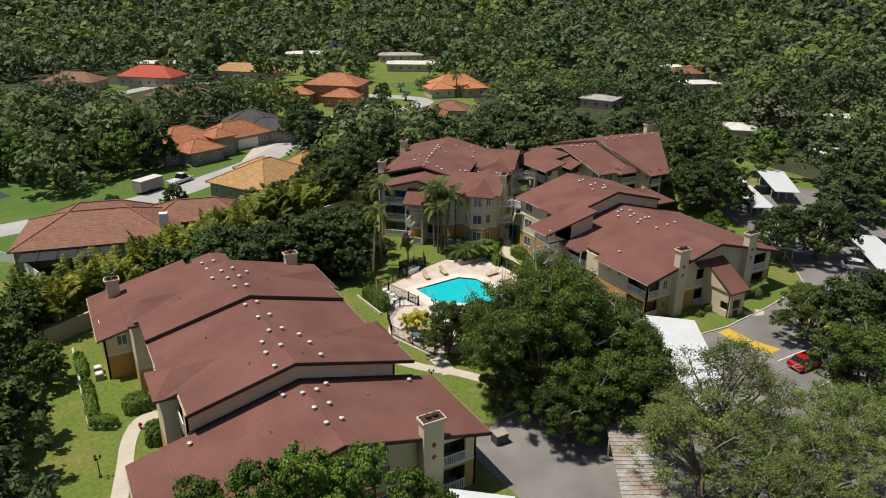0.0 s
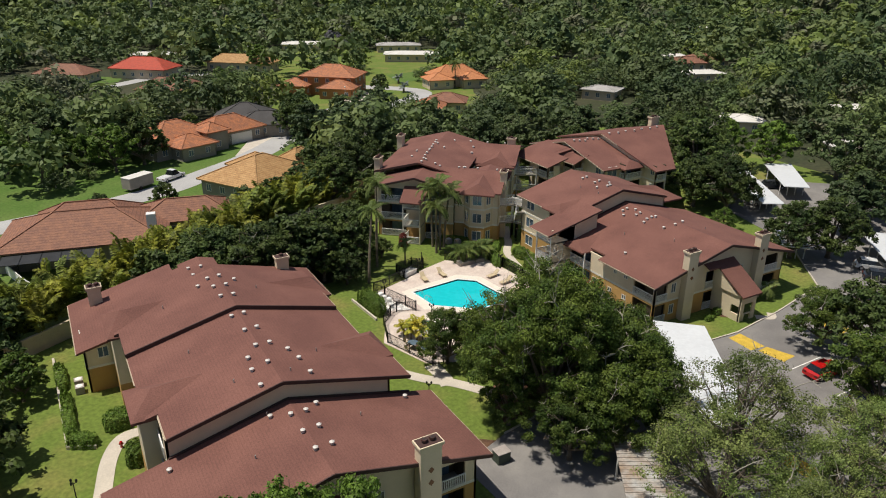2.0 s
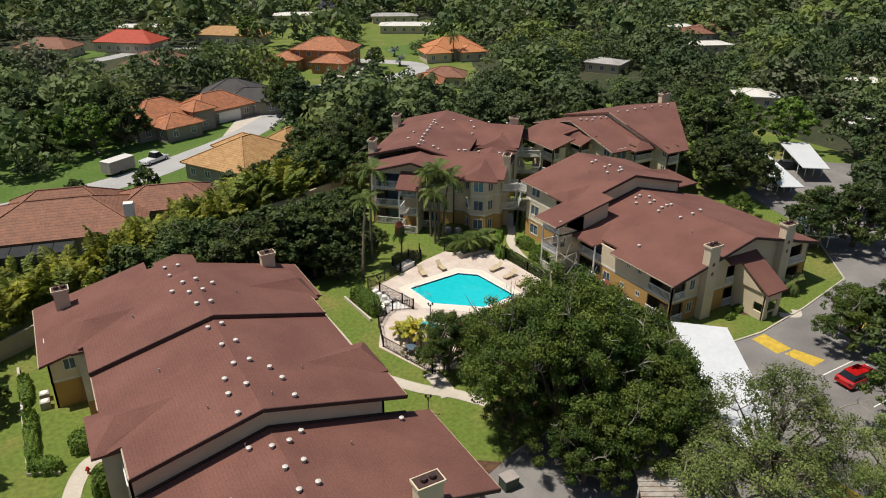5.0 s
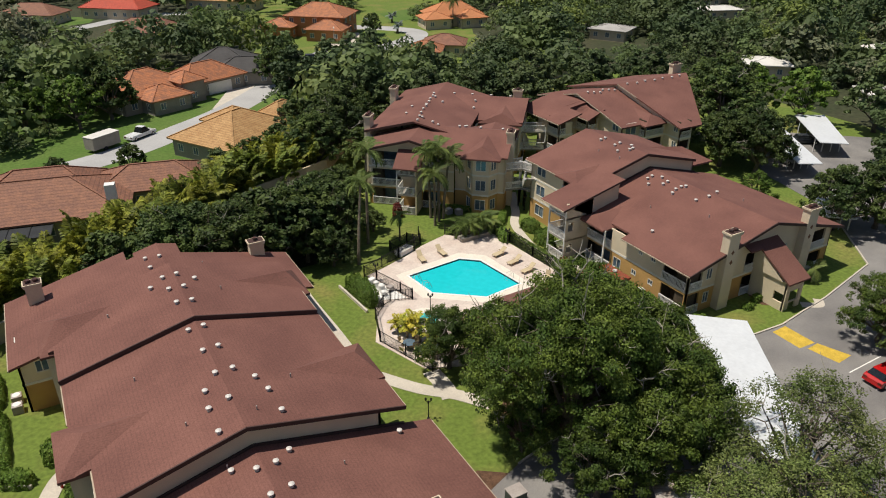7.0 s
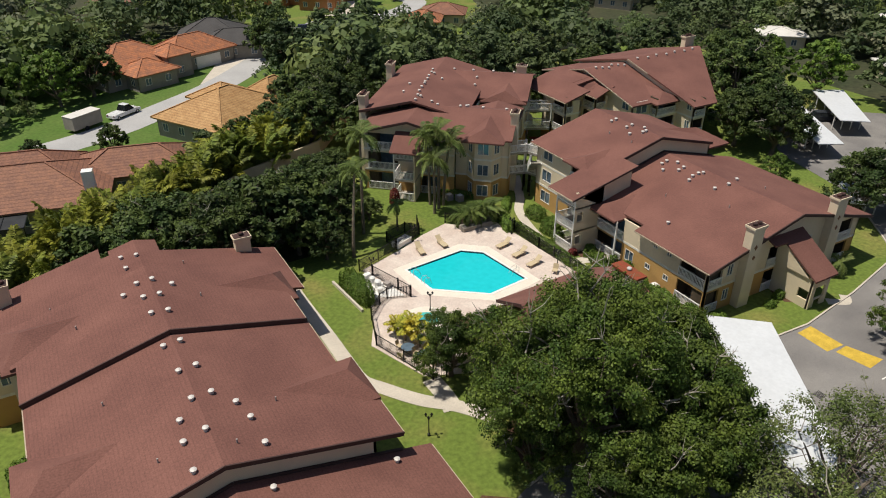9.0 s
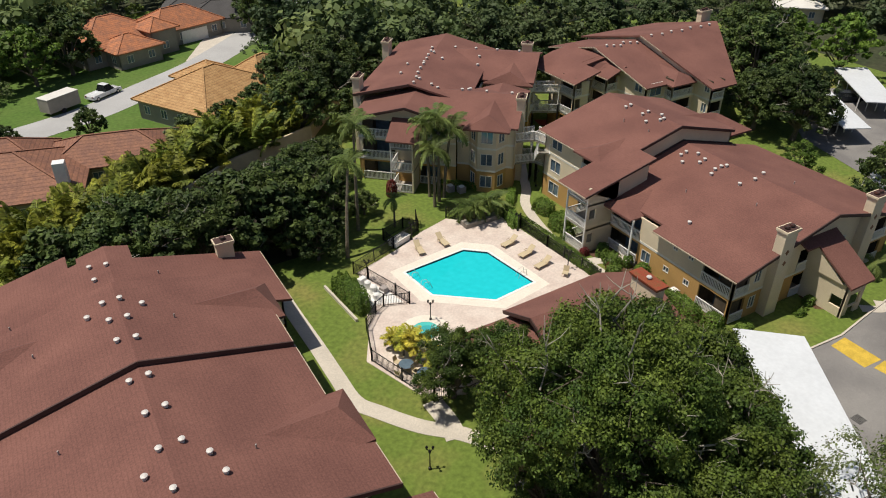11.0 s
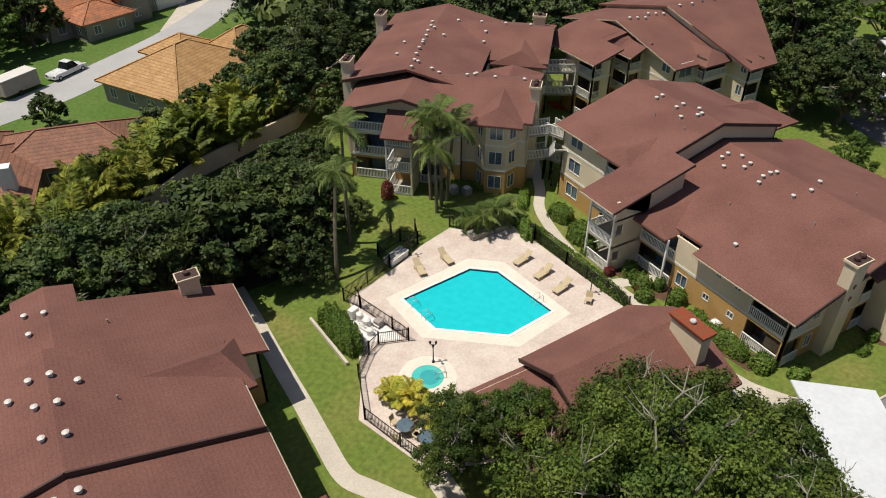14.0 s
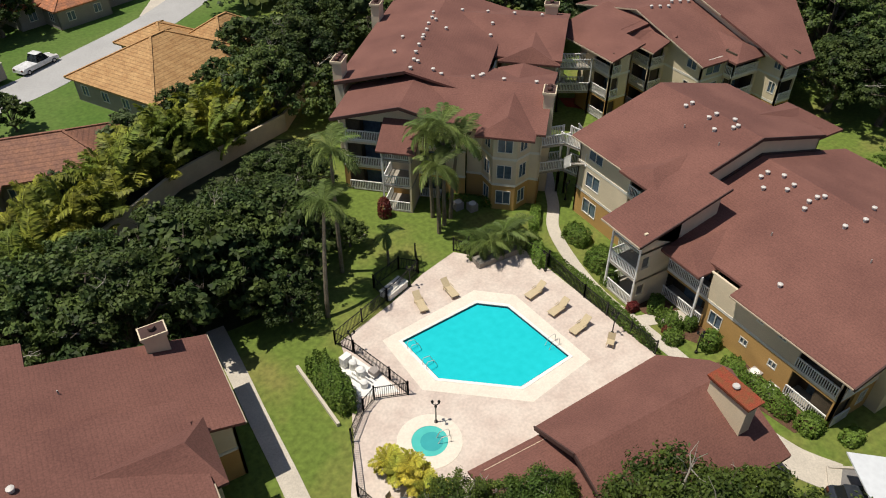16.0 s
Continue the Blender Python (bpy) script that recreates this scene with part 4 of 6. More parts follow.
chimney(bc, 0.2, 4.2, 0.9, 1.5, 0, 10.3, 2)
chimney(bc, -1.5, 25.5, 1.4, 0.9, 5, 10.2, 1)
# projecting balcony stack with a lean-to roof
for k in range(3):
    Shape().box((-13.6, -2.5, k * FL - 0.1 if k else 0.02), (-10.9, 0.3, k * FL + 0.08)).put("balcony_floor", SLABM, bc)
    railing(bc, (-13.5, -2.45), (-11.0, -2.45), k * FL + 0.06)
    railing(bc, (-13.5, 0.3), (-13.5, -2.45), k * FL + 0.06)
facade(bc, "stack_wall", (-10.95, -2.5), (-10.95, 0.3), 0, 6.6, BEIGE)
Shape().box((-13.65, -2.52, 0), (-13.5, -2.38, 6.4)).put("post", WHITE, bc)
Shape().slab([(-14.0, -2.9, 6.5), (-10.4, -2.9, 6.5), (-10.4, 0.28, 8.1), (-14.0, 0.28, 8.1)], 0.18).put("stack_roof", SHINGLE, bc)
rc1 = lambda u, v: 10.4 - 0.25 * abs(u + 13.2)
for u, v in ((-12.8, 5.7), (-12.9, 7.5), (-12.5, 7.4), (-13.1, 9.1), (-13.2, 10.8), (-13.2, 12.5), (-13.3, 13.2), (-13.3, 14.7), (-13.5, 16.4), (-13.5, 18.1), (-13.7, 19.7), (-13.0, 17.6), (-11.6, 16.3), (-15.6, 13.7), (-15.5, 10.0), (-10.9, 6.8)):
    vent(bc, u, v, rc1(u, v))
for u, v in ((-11.0, 22.2), (-8.2, 22.5), (-7.3, 20.0), (-7.2, 18.0), (-5.3, 22.7), (-2.3, 22.8), (-10.1, 6.6), (-7.1, 6.6), (-6.5, 7.5), (-6.4, 8.2), (-4.2, 6.7), (-1.2, 6.7)):
    vent(bc, u, v, (9.9 - 0.26 * abs(v - 21.8)) if v > 14 else (9.55 - 0.27 * abs(v - 6.5)))

# ---- apartment building at the back ----
MD = pose(84.0, 94.0, 0)
bd = thing("apartment_building", "three-storey beige stucco apartment building with white balconies, farther off", "apartment building", MD)


def at_back(*pts):
    """Plan corners of the building at the back, brought under its empty."""
    return [(x - 84.0, y - 94.0) for x, y in pts]


BACK = at_back((77.2, 99.5), (77.2, 94.3), (79.9, 94.3), (79.9, 96.6), (82.2, 96.6), (82.2, 93.8), (84.4, 93.8), (84.4, 88.7), (87.9, 88.7), (87.9, 87.6), (92.0, 87.6), (92.0, 84.6), (94.4, 84.6), (105.6, 99.5), (105.6, 108.0), (85.0, 108.0), (85.0, 99.5))
BACK_ITEMS = {0: ("bal", 2.5, 4.9), 1: ("hole", 0.3, 1.2), 4: ("bal", 0.2, 2.5), 5: ("hole", 0.25, 1.8), 6: ("win", 3.0, 4.4), 7: ("win", 0.7, 2.8, 0.4, 2.2), 8: ("hole", 0.15, 0.95), 9: ("bal", 0.3, 3.7), 10: ("win", 1.7, 2.6), 11: ("bal", 0.2, 2.2)}
for i, p in enumerate(BACK):
    q = BACK[(i + 1) % len(BACK)]
    it = BACK_ITEMS.get(i)
    wall_side(bd, p, q, 3, 7.35, [(it[0], it[1], it[2], k, *it[3:]) for k in range(3)] if it else [])
    if it and it[0] == "hole":
        for k in range(3):
            railing(bd, on_wall(p, q, it[1] - 0.1, 0.06), on_wall(p, q, it[2] + 0.05, 0.06), k * FL + 0.06)
for x, y0, y1, yr, zr, sl in ((84.4, 88.7, 108.0, 98.6, 9.85, 0.25), (91.5, 84.6, 109.0, 97.6, 10.65, 0.25)):
    (gx, g0), (_, g1), (_, gr) = at_back((x, y0), (x, y1), (x, yr))
    prof = [(g0, 7.3), (g1, 7.3), (g1, zr - sl * (g1 - gr)), (gr, zr), (g0, zr - sl * (gr - g0))]
    Shape().add([(gx, y, z) for y, z in prof] + [(gx + 0.18, y, z) for y, z in prof], [(4, 3, 2, 1, 0), (5, 6, 7, 8, 9)] + [(i, (i + 1) % 5, 5 + (i + 1) % 5, 5 + i) for i in range(5)]).put("gable_wall", BEIGE, bd)
gable_roof(bd, at_back((83.7, 88.0), (95.0, 88.0), (95.0, 108.6), (83.7, 108.6)), 4.6, 10.1, 0.25, "y")
gable_roof(bd, at_back((91.0, 83.7), (95.4, 83.7), (106.6, 98.2), (106.6, 110.0), (91.0, 110.0)), 3.6, 10.9, 0.25, "y")
hip_dormer(bd, (5.9, -1.6, 8.55), (5.9, -5.2, 8.45), (3.3, -7.1), (8.5, -7.1), 7.4)
for corners in (((76.4, 93.4, 7.6), (80.6, 93.4, 8.75), (80.6, 96.4, 8.75), (76.4, 96.4, 7.6)), ((76.4, 96.4, 7.604), (80.6, 96.4, 8.754), (80.6, 103.6, 8.754), (76.4, 103.6, 7.604)), ((80.6, 96.4, 8.754), (84.2, 96.4, 9.3), (84.2, 103.6, 9.3), (80.6, 103.6, 8.754)), ((81.5, 92.9, 7.6), (84.6, 92.9, 8.9), (84.6, 95.4, 8.9), (81.5, 95.4, 7.6)), ((81.5, 95.36, 7.606), (84.6, 95.36, 8.906), (84.2, 97.4, 9.36), (80.7, 97.4, 8.85))):
    Shape().slab([(x - 84.0, y - 94.0, z) for x, y, z in corners], 0.2).put("annex_roof", SHINGLE, bd)
for (x0, y0, z0), (x1, y1, z1) in (((83.66, 88.0, 7.45), (83.66, 98.6, 10.1)), ((83.66, 98.6, 10.1), (83.66, 108.6, 7.6)), ((90.96, 93.2, 9.8), (90.96, 97.6, 10.9)), ((76.36, 93.4, 7.6), (76.36, 103.6, 7.6)), ((81.46, 92.9, 7.6), (81.46, 96.3, 7.6))):
    rake(bd, (x0 - 84.0, y0 - 94.0, z0 - 0.1), (x1 - 84.0, y1 - 94.0, z1 - 0.1), 0.06, 0.14, GUTTER)
chimney(bd, 22.4, 6.5, 1.9, 0.9, 8, 11.9, 2)
for k in range(9):
    vent(bd, 1.5 + k * 1.0, 4.2 - 0.3 * (k % 3), 10.1 - 0.25 * (0.4 + 0.3 * (k % 3)))
for k in range(7):
    vent(bd, 8.4 + k * 1.9, 3.0 - 0.2 * (k % 2), 10.9 - 0.25 * (0.6 + 0.2 * (k % 2)))

# ---- outdoor stairs and bridges between the blocks ----
def bridge(p, q, z, w=1.5):
    b = thing("walkway", "white-railed raised walkway between apartment blocks", "walkway")
    d = (Vector(q) - Vector(p)).normalized()
    s = Vector((-d.y, d.x)) * w / 2
    P, Q = Vector(p), Vector(q)
    Shape().prism([tuple(P - s), tuple(Q - s), tuple(Q + s), tuple(P + s)], z - 0.2, z).put("walk_floor", SLABM, b)
    railing(b, tuple(P - s), tuple(Q - s), z)
    railing(b, tuple(P + s), tuple(Q + s), z)
    for e in (P + s, Q + s, P - s, Q - s):
        Shape().box((e.x - 0.07, e.y - 0.07, 0), (e.x + 0.07, e.y + 0.07, z + 1.1)).put("post", WHITE, b)
    return b


def stair(p, q, z0, z1, w=1.3):
    b = thing("outdoor_stair", "white-railed outdoor stair flight with concrete treads", "stairs")
    P, Q = Vector(p), Vector(q)
    d = (Q - P).normalized()
    s = Vector((-d.y, d.x)) * w / 2
    n = 14
    for i in range(n):
        a, c = P.lerp(Q, i / n), P.lerp(Q, (i + 1) / n)
        z = z0 + (z1 - z0) * (i + 1) / n
        Shape().prism([tuple(a - s), tuple(c - s), tuple(c + s), tuple(a + s)], z - 0.1, z).put("tread", SLABM, b)
    for sd in (s, -s):
        R = Shape()
        R.bar((*(P + sd), z0 + 1.0), (*(Q + sd), z1 + 1.0), 0.09, 0.09)
        R.bar((*(P + sd), z0), (*(Q + sd), z1), 0.1, 0.3)
        for i in range(2 * n):
            a = P.lerp(Q, i / (2 * n)) + sd
            z = z0 + (z1 - z0) * i / (2 * n)
            R.box((a.x - 0.03, a.y - 0.03, z), (a.x + 0.03, a.y + 0.03, z + 1.0))
        R.put("railing", WHITE, b)
    return b


for k in (1, 2):
    bridge((61.8, 87.4), (65.2, 86.4), k * FL)
    bridge((65.2, 86.4), (66.2, 83.2), k * FL)
    bridge((70.5, 97.8), (73.8, 99.6), k * FL)
    bridge((73.8, 99.6), (77.2, 97.6), k * FL)
stair((65.4, 85.6), (63.4, 82.4), FL, FL * 2)
stair((68.6, 84.6), (66.4, 86.2), FL, FL * 2)
stair((76.0, 100.2), (72.6, 101.6), FL, FL * 2)

# ---- pool house ----
ph = thing("pool_house", "single-storey pool house with brown shingle roof and wide chimney", "pool house", pose(0, 0, 0))
gable_roof(ph, [(45.0, 54.0), (57.4, 54.0), (57.4, 61.0), (55.8, 63.9), (45.0, 63.0)], 59.4, 4.75, 0.45, "y")
gable_roof(ph, [(40.0, 55.0), (45.6, 55.0), (45.6, 62.7), (40.0, 62.7)], 58.9, 3.6, 0.26, "y")
for p, q in (((45.6, 62.4), (45.6, 55.0)), ((45.6, 55.0), (56.6, 55.0)), ((56.6, 55.0), (56.6, 61.0)), ((55.2, 63.0), (45.6, 62.4)), ((40.6, 62.2), (40.6, 55.6)), ((40.6, 55.6), (45.6, 55.6)), ((45.6, 62.2), (40.6, 62.2))):
    facade(ph, "wall", p, q, 0, 2.75, BEIGE)
rake(ph, (44.96, 63.0, 3.0), (44.96, 59.4, 4.6), 0.1, 0.3)
rake(ph, (44.96, 59.4, 4.6), (44.96, 54.0, 2.2), 0.1, 0.3)
c = Shape().box((54.9, 56.2, 2.5), (55.8, 59.0, 5.7)).put("chimney", BEIGE, ph)
Shape().box((54.78, 56.08, 5.7), (55.92, 59.12, 5.86)).box((54.7, 56.0, 5.86), (56.0, 59.2, 6.0)).put("cap", RUST, c, "rusty red metal chimney cap")
Shape().tube([(55.35, 57.6, 5.98), (55.35, 57.6, 6.15), (55.35, 57.6, 6.16), (55.35, 57.6, 6.25)], [0.14, 0.14, 0.24, 0.18], 14).put("flue", VENTM, c)


# ---- plants ----
def fast_mesh(name, V, mat, corners=4):
    """A mesh of loose leaf faces from an array of corners."""
    n = len(V)
    me = bpy.data.meshes.new(name)
    me.vertices.add(n)
    me.vertices.foreach_set("co", np.asarray(V, dtype=np.float32).ravel())
    me.loops.add(n)
    me.loops.foreach_set("vertex_index", np.arange(n, dtype=np.int32))
    me.polygons.add(n // corners)
    me.polygons.foreach_set("loop_start", np.arange(0, n, corners, dtype=np.int32))
    me.polygons.foreach_set("loop_total", np.full(n // corners, corners, dtype=np.int32))
    me.materials.append(mat)
    me.update(calc_edges=True)
    return me


def leaves(rng, C, N, size, jitter=0.7):
    """Diamond leaf sprays at C facing about N."""
    n = len(C)
    N = N + rng.normal(0, jitter, (n, 3))
    N /= np.linalg.norm(N, axis=1, keepdims=True) + 1e-6
    U = np.cross(N, rng.normal(0, 1, (n, 3)))
    U /= np.linalg.norm(U, axis=1, keepdims=True) + 1e-6
    W = np.cross(N, U)
    a = size * rng.uniform(0.6, 1.3, (n, 1))
    b = a * rng.uniform(0.45, 0.75, (n, 1))
    V = np.stack([C - U * a, C - W * b + U * a * 0.1, C + U * a, C + W * b], axis=1)
    return V.reshape(-1, 3)


def lobed(rng, R, H, base, lobes, n, size, spread=1.0, inner=0.25, flat_top=0.8):
    """Leaf faces over an uneven dome of many lobes. Returns corners and lobe centres."""
    L = []
    for i in range(lobes):
        a = rng.uniform(0, 2 * math.pi)
        e = math.asin(rng.uniform(-0.15, 1.0))
        k = rng.uniform(0.72, 1.04) * spread
        r = R * rng.uniform(0.17, 0.36)
        L.append((math.cos(a) * math.cos(e) * (R - r * 0.6) * k, math.sin(a) * math.cos(e) * (R - r * 0.6) * k, base + (H - base - r * 0.5) * (0.25 + 0.7 * math.sin(e) * flat_top + 0.1 * rng.uniform()), r))
    L = np.array(L)
    pick = rng.choice(lobes, n, p=L[:, 3] ** 2 / (L[:, 3] ** 2).sum())
    D = rng.normal(0, 1, (n, 3))
    D[:, 2] = np.abs(D[:, 2]) * 1.0 - 0.35
    D /= np.linalg.norm(D, axis=1, keepdims=True)
    rad = L[pick, 3:4] * (1 - inner * rng.uniform(0, 1, (n, 1)) ** 2 + 0.12 * rng.normal(0, 1, (n, 1)))
    C = L[pick, :3] + D * rad * np.array([1, 1, 0.8])
    return leaves(rng, C, D + np.array([0, 0, 0.25]), size, 0.45), L


def woody(rng, L, H, base, r0, mat=None):
    """Trunk with limbs that reach for the lobes."""
    S = Shape()
    fork = base * 0.75
    S.tube([(0, 0, -0.1), (0.05, 0.03, fork * 0.5), (0.1, -0.05, fork)], [r0 * 1.25, r0 * 0.9, r0 * 0.8], 8)
    for i in range(min(9, len(L))):
        x, y, z, r = L[i]
        m = (x * 0.45 + rng.normal(0, 0.2), y * 0.45 + rng.normal(0, 0.2), fork + (z - fork) * 0.6)
        S.tube([(0.1, -0.05, fork - 0.1), m, (x, y, z + r * 0.3)], [r0 * 0.55, r0 * 0.35, r0 * 0.06], 5)
        for k in range(2):
            d = rng.normal(0, 1, 3) * r
            S.tube([m, (m[0] + d[0] * 0.6, m[1] + d[1] * 0.6, m[2] + abs(d[2]) * 0.5), (m[0] + d[0] * 1.1, m[1] + d[1] * 1.1, m[2] + abs(d[2]) + r * 0.4)], [r0 * 0.22, r0 * 0.13, r0 * 0.03], 4)
    return S


PROTO = {}


def clumped(rng, R, H, base, boughs, per, n, size, jitter=0.5, tight=(0.2, 0.36)):
    """Leaf faces in many small clumps that ride on a few heavy boughs. Returns corners and bough centres."""
    B, C = [], []
    for i in range(boughs):
        a = i * 2.4 + rng.uniform(-0.5, 0.5)
        e = math.asin(min(1.0, (i + 0.5) / boughs * 1.05))
        k, rb = rng.uniform(0.62, 0.86), R * rng.uniform(0.26, 0.42)
        b = np.array([math.cos(a) * math.cos(e) * R * k, math.sin(a) * math.cos(e) * R * k, base + (H - base - rb) * (0.15 + 0.85 * math.sin(e)) * rng.uniform(0.88, 1.08)])
        B.append((*b, rb))
        for j in range(per):
            d = rng.normal(0, 1, 3)
            d[2] = abs(d[2]) * 1.1 - 0.45
            d /= np.linalg.norm(d)
            C.append((*(b + d * rb * rng.uniform(0.7, 1.12) * np.array([1, 1, 0.85])), rb * rng.uniform(*tight), *d))
    C = np.array(C)
    pick = rng.choice(len(C), n, p=C[:, 3] ** 2 / (C[:, 3] ** 2).sum())
    D = rng.normal(0, 1, (n, 3))
    D /= np.linalg.norm(D, axis=1, keepdims=True)
    P = C[pick, :3] + D * C[pick, 3:4] * rng.uniform(0.25, 1.15, (n, 1)) * np.array([1.15, 1.15, 0.7])
    return leaves(rng, P, D * 0.7 + C[pick, 4:] * 0.4 + np.array([0, 0, 0.45]), size, jitter), np.array(B)


def oak_kind(key, seed, R, H, base, boughs, per, n, size, r0, mat, bare, bare_r=0.09):
    """An old oak: forked trunk, limbs into every bough, pale bare limbs breaking through the crown."""
    rng = np.random.default_rng(seed)
    V, B = clumped(rng, R, H, base, boughs, per, n, size)
    S = Shape()
    fork = base * 0.7
    S.tube([(0, 0, -0.1), (0.1, 0.05, fork * 0.5), (0.15, -0.1, fork)], [r0 * 1.35, r0, r0 * 0.85], 9)
    T = Shape()
    for i, (x, y, z, r) in enumerate(B):
        m = Vector((x * 0.5 + rng.normal(0, 0.3), y * 0.5 + rng.normal(0, 0.3), fork + (z - fork) * 0.62))
        S.tube([(0.15, -0.1, fork - 0.15), m, (x, y, z + r * 0.2)], [r0 * 0.55, r0 * 0.36, r0 * 0.12], 6)
        for k in range(3):
            d = Vector(rng.normal(0, 1, 3)).normalized() * r
            S.tube([(x, y, z), (x + d.x * 0.5, y + d.y * 0.5, z + abs(d.z) * 0.4), (x + d.x, y + d.y, z + abs(d.z) * 0.8)], [r0 * 0.14, r0 * 0.08, 0.02], 4)
        if i % 2 == 0 and z > base + (H - base) * 0.25:
            for j in range(bare):
                o = Vector((x, y, z)) + Vector(rng.normal(0, 0.35, 3)) * r
                up = Vector((x * 0.1 + rng.normal(0, 0.55), y * 0.1 + rng.normal(0, 0.55), 0.9)).normalized()
                knee = o + up * r * 0.75 + Vector(rng.normal(0, 0.15, 3))
                T.tube([o, o.lerp(knee, 0.5) + Vector(rng.normal(0, 0.12, 3)), knee], [bare_r, bare_r * 0.8, bare_r * 0.6], 5, False)
                for k in range(4):
                    q = knee + (up + Vector(rng.normal(0, 0.6, 3))).normalized() * r * rng.uniform(0.3, 0.62)
                    T.tube([knee, knee.lerp(q, 0.5) + Vector(rng.normal(0, 0.1, 3)), q], [bare_r * 0.55, bare_r * 0.35, 0.012], 4, False)
    made = []
    for name, sh, mt in (("trunk", S, BARK), ("branchwork", T, TWIG)):
        if not sh.v:
            made.append(None)
            continue
        me = bpy.data.meshes.new(name)
        me.from_pydata(sh.v, [], sh.f)
        me.materials.append(mt)
        made.append(me)
    PROTO[key] = (fast_mesh("crown", V, mat), *made)


def tree_kind(key, seed, R, H, base, lobes, n, size, r0, mat, twigs=0, **kw):
    rng = np.random.default_rng(seed)
    V, L = lobed(rng, R, H, base, lobes, n, size, **kw)
    S = woody(rng, L, H, base, r0)
    tm = bpy.data.meshes.new("trunk")
    tm.from_pydata(S.v, [], S.f)
    tm.materials.append(BARK)
    tw = None
    if twigs:
        T = Shape()
        for i in range(twigs):
            x, y, z, r = L[rng.integers(len(L))]
            if z < base + (H - base) * 0.35:
                continue
            o = Vector((x, y, z + r * 0.2))
            up = Vector((x * 0.12 + rng.normal(0, 0.35), y * 0.12 + rng.normal(0, 0.35), 1)).normalized()
            for k in range(5):
                q = o + (up + Vector(rng.normal(0, 0.45, 3))).normalized() * r * rng.uniform(0.8, 1.25)
                m = o.lerp(q, 0.5) + Vector(rng.normal(0, 0.12, 3))
                T.tube([o, m, q], [0.05, 0.03, 0.008], 4, False)
        tw = bpy.data.meshes.new("branchwork")
        tw.from_pydata(T.v, [], T.f)
        tw.materials.append(TWIG)
    PROTO[key] = (fast_mesh("crown", V, mat), tm, tw)


def tree(key, x, y, s=1.0, turn=0.0, label="", sz=1.0, group=""):
    t = thing("tree", label or "leafy dark green broadleaf tree", "tree", pose(x, y, 0, 0, 0, turn), group)
    for name, me in zip(("crown", "trunk", "branchwork"), PROTO[key]):
        if me is None:
            continue
        o = new(name, me)
        o.parent = t
        o.scale = (s, s, s * sz)
        if name == "branchwork":
            tagged(o, "pale bare twigs", kind="stuff")
    return t


oak_kind("great_oak", 41, 8.2, 15.0, 3.6, 26, 20, 130000, 0.112, 0.5, LEAF, 3, 0.08)
oak_kind("oak_a", 3, 6.6, 10.5, 2.4, 20, 17, 60000, 0.12, 0.4, LEAF, 2, 0.07)
oak_kind("oak_c", 9, 5.0, 9.4, 1.8, 16, 15, 34000, 0.115, 0.3, LEAF, 2, 0.06)
oak_kind("oak_b", 5, 5.0, 9.2, 2.2, 17, 16, 16000, 0.17, 0.3, LEAF_BELT, 1, 0.06)
oak_kind("grey_oak", 7, 7.0, 11.0, 3.0, 20, 10, 20000, 0.1, 0.34, LEAF_GREY, 1, 0.06)
oak_kind("bright", 13, 3.6, 8.0, 1.4, 13, 12, 22000, 0.1, 0.2, LEAF_BRIGHT, 0)
oak_kind("mid_a", 17, 4.6, 9.0, 1.8, 14, 11, 5000, 0.31, 0.28, LEAF_BELT, 0)
oak_kind("mid_b", 19, 5.4, 10.5, 2.2, 15, 11, 5600, 0.34, 0.32, LEAF_WOOD_DARK, 0)
oak_kind("mid_bright", 23, 4.0, 8.5, 1.6, 13, 10, 4800, 0.28, 0.25, LEAF_BRIGHT, 0)
tree_kind("cypress", 29, 2.6, 10.5, 0.8, 30, 5000, 0.28, 0.25, LEAF_BRIGHT, inner=0.5)
tree_kind("purple", 31, 5.0, 9.5, 2.6, 20, 1500, 0.5, 0.3, LEAF_PURPLE, inner=0.5)
E_BIG = "large dark green oak with pale bare twigs"
# oaks beside the pool house and car park
for i, (k, x, y, s, r, sz) in enumerate((("great_oak", 41.0, 46.3, 0.85, 0, 1.22), ("oak_a", 46.4, 50.4, 0.92, 130, 1.15), ("oak_a", 46.2, 42.0, 0.85, 60, 1.2), ("oak_c", 50.4, 47.0, 0.95, 210, 1.05), ("oak_c", 43.4, 39.8, 0.85, 20, 1.15), ("oak_c", 38.0, 59.2, 0.62, 30, 1.15), ("oak_c", 41.2, 57.8, 0.6, 200, 1.15), ("oak_c", 52.0, 53.4, 0.5, 300, 1.0), ("oak_c", 37.6, 47.2, 0.58, 80, 1.25), ("oak_c", 39.4, 40.6, 0.72, 140, 1.15))):
    tree(k, x, y, s, r, E_BIG if s > 0.7 else "small dense dark green tree beside the pool house", sz)
for i, (k, x, y, s, r) in enumerate((("grey_oak", 51.0, 33.4, 0.95, 0), ("grey_oak", 44.6, 29.6, 0.88, 100), ("grey_oak", 51.5, 24.0, 0.75, 40), ("grey_oak", 57.0, 26.5, 0.8, 220), ("grey_oak", 45.4, 22.4, 0.7, 10), ("oak_b", 43, 17, 1.0, 10))):
    tree(k, x, y, s, r, "wide grey-green tree with sparse leaves and pale limbs" if k == "grey_oak" else E_BIG)
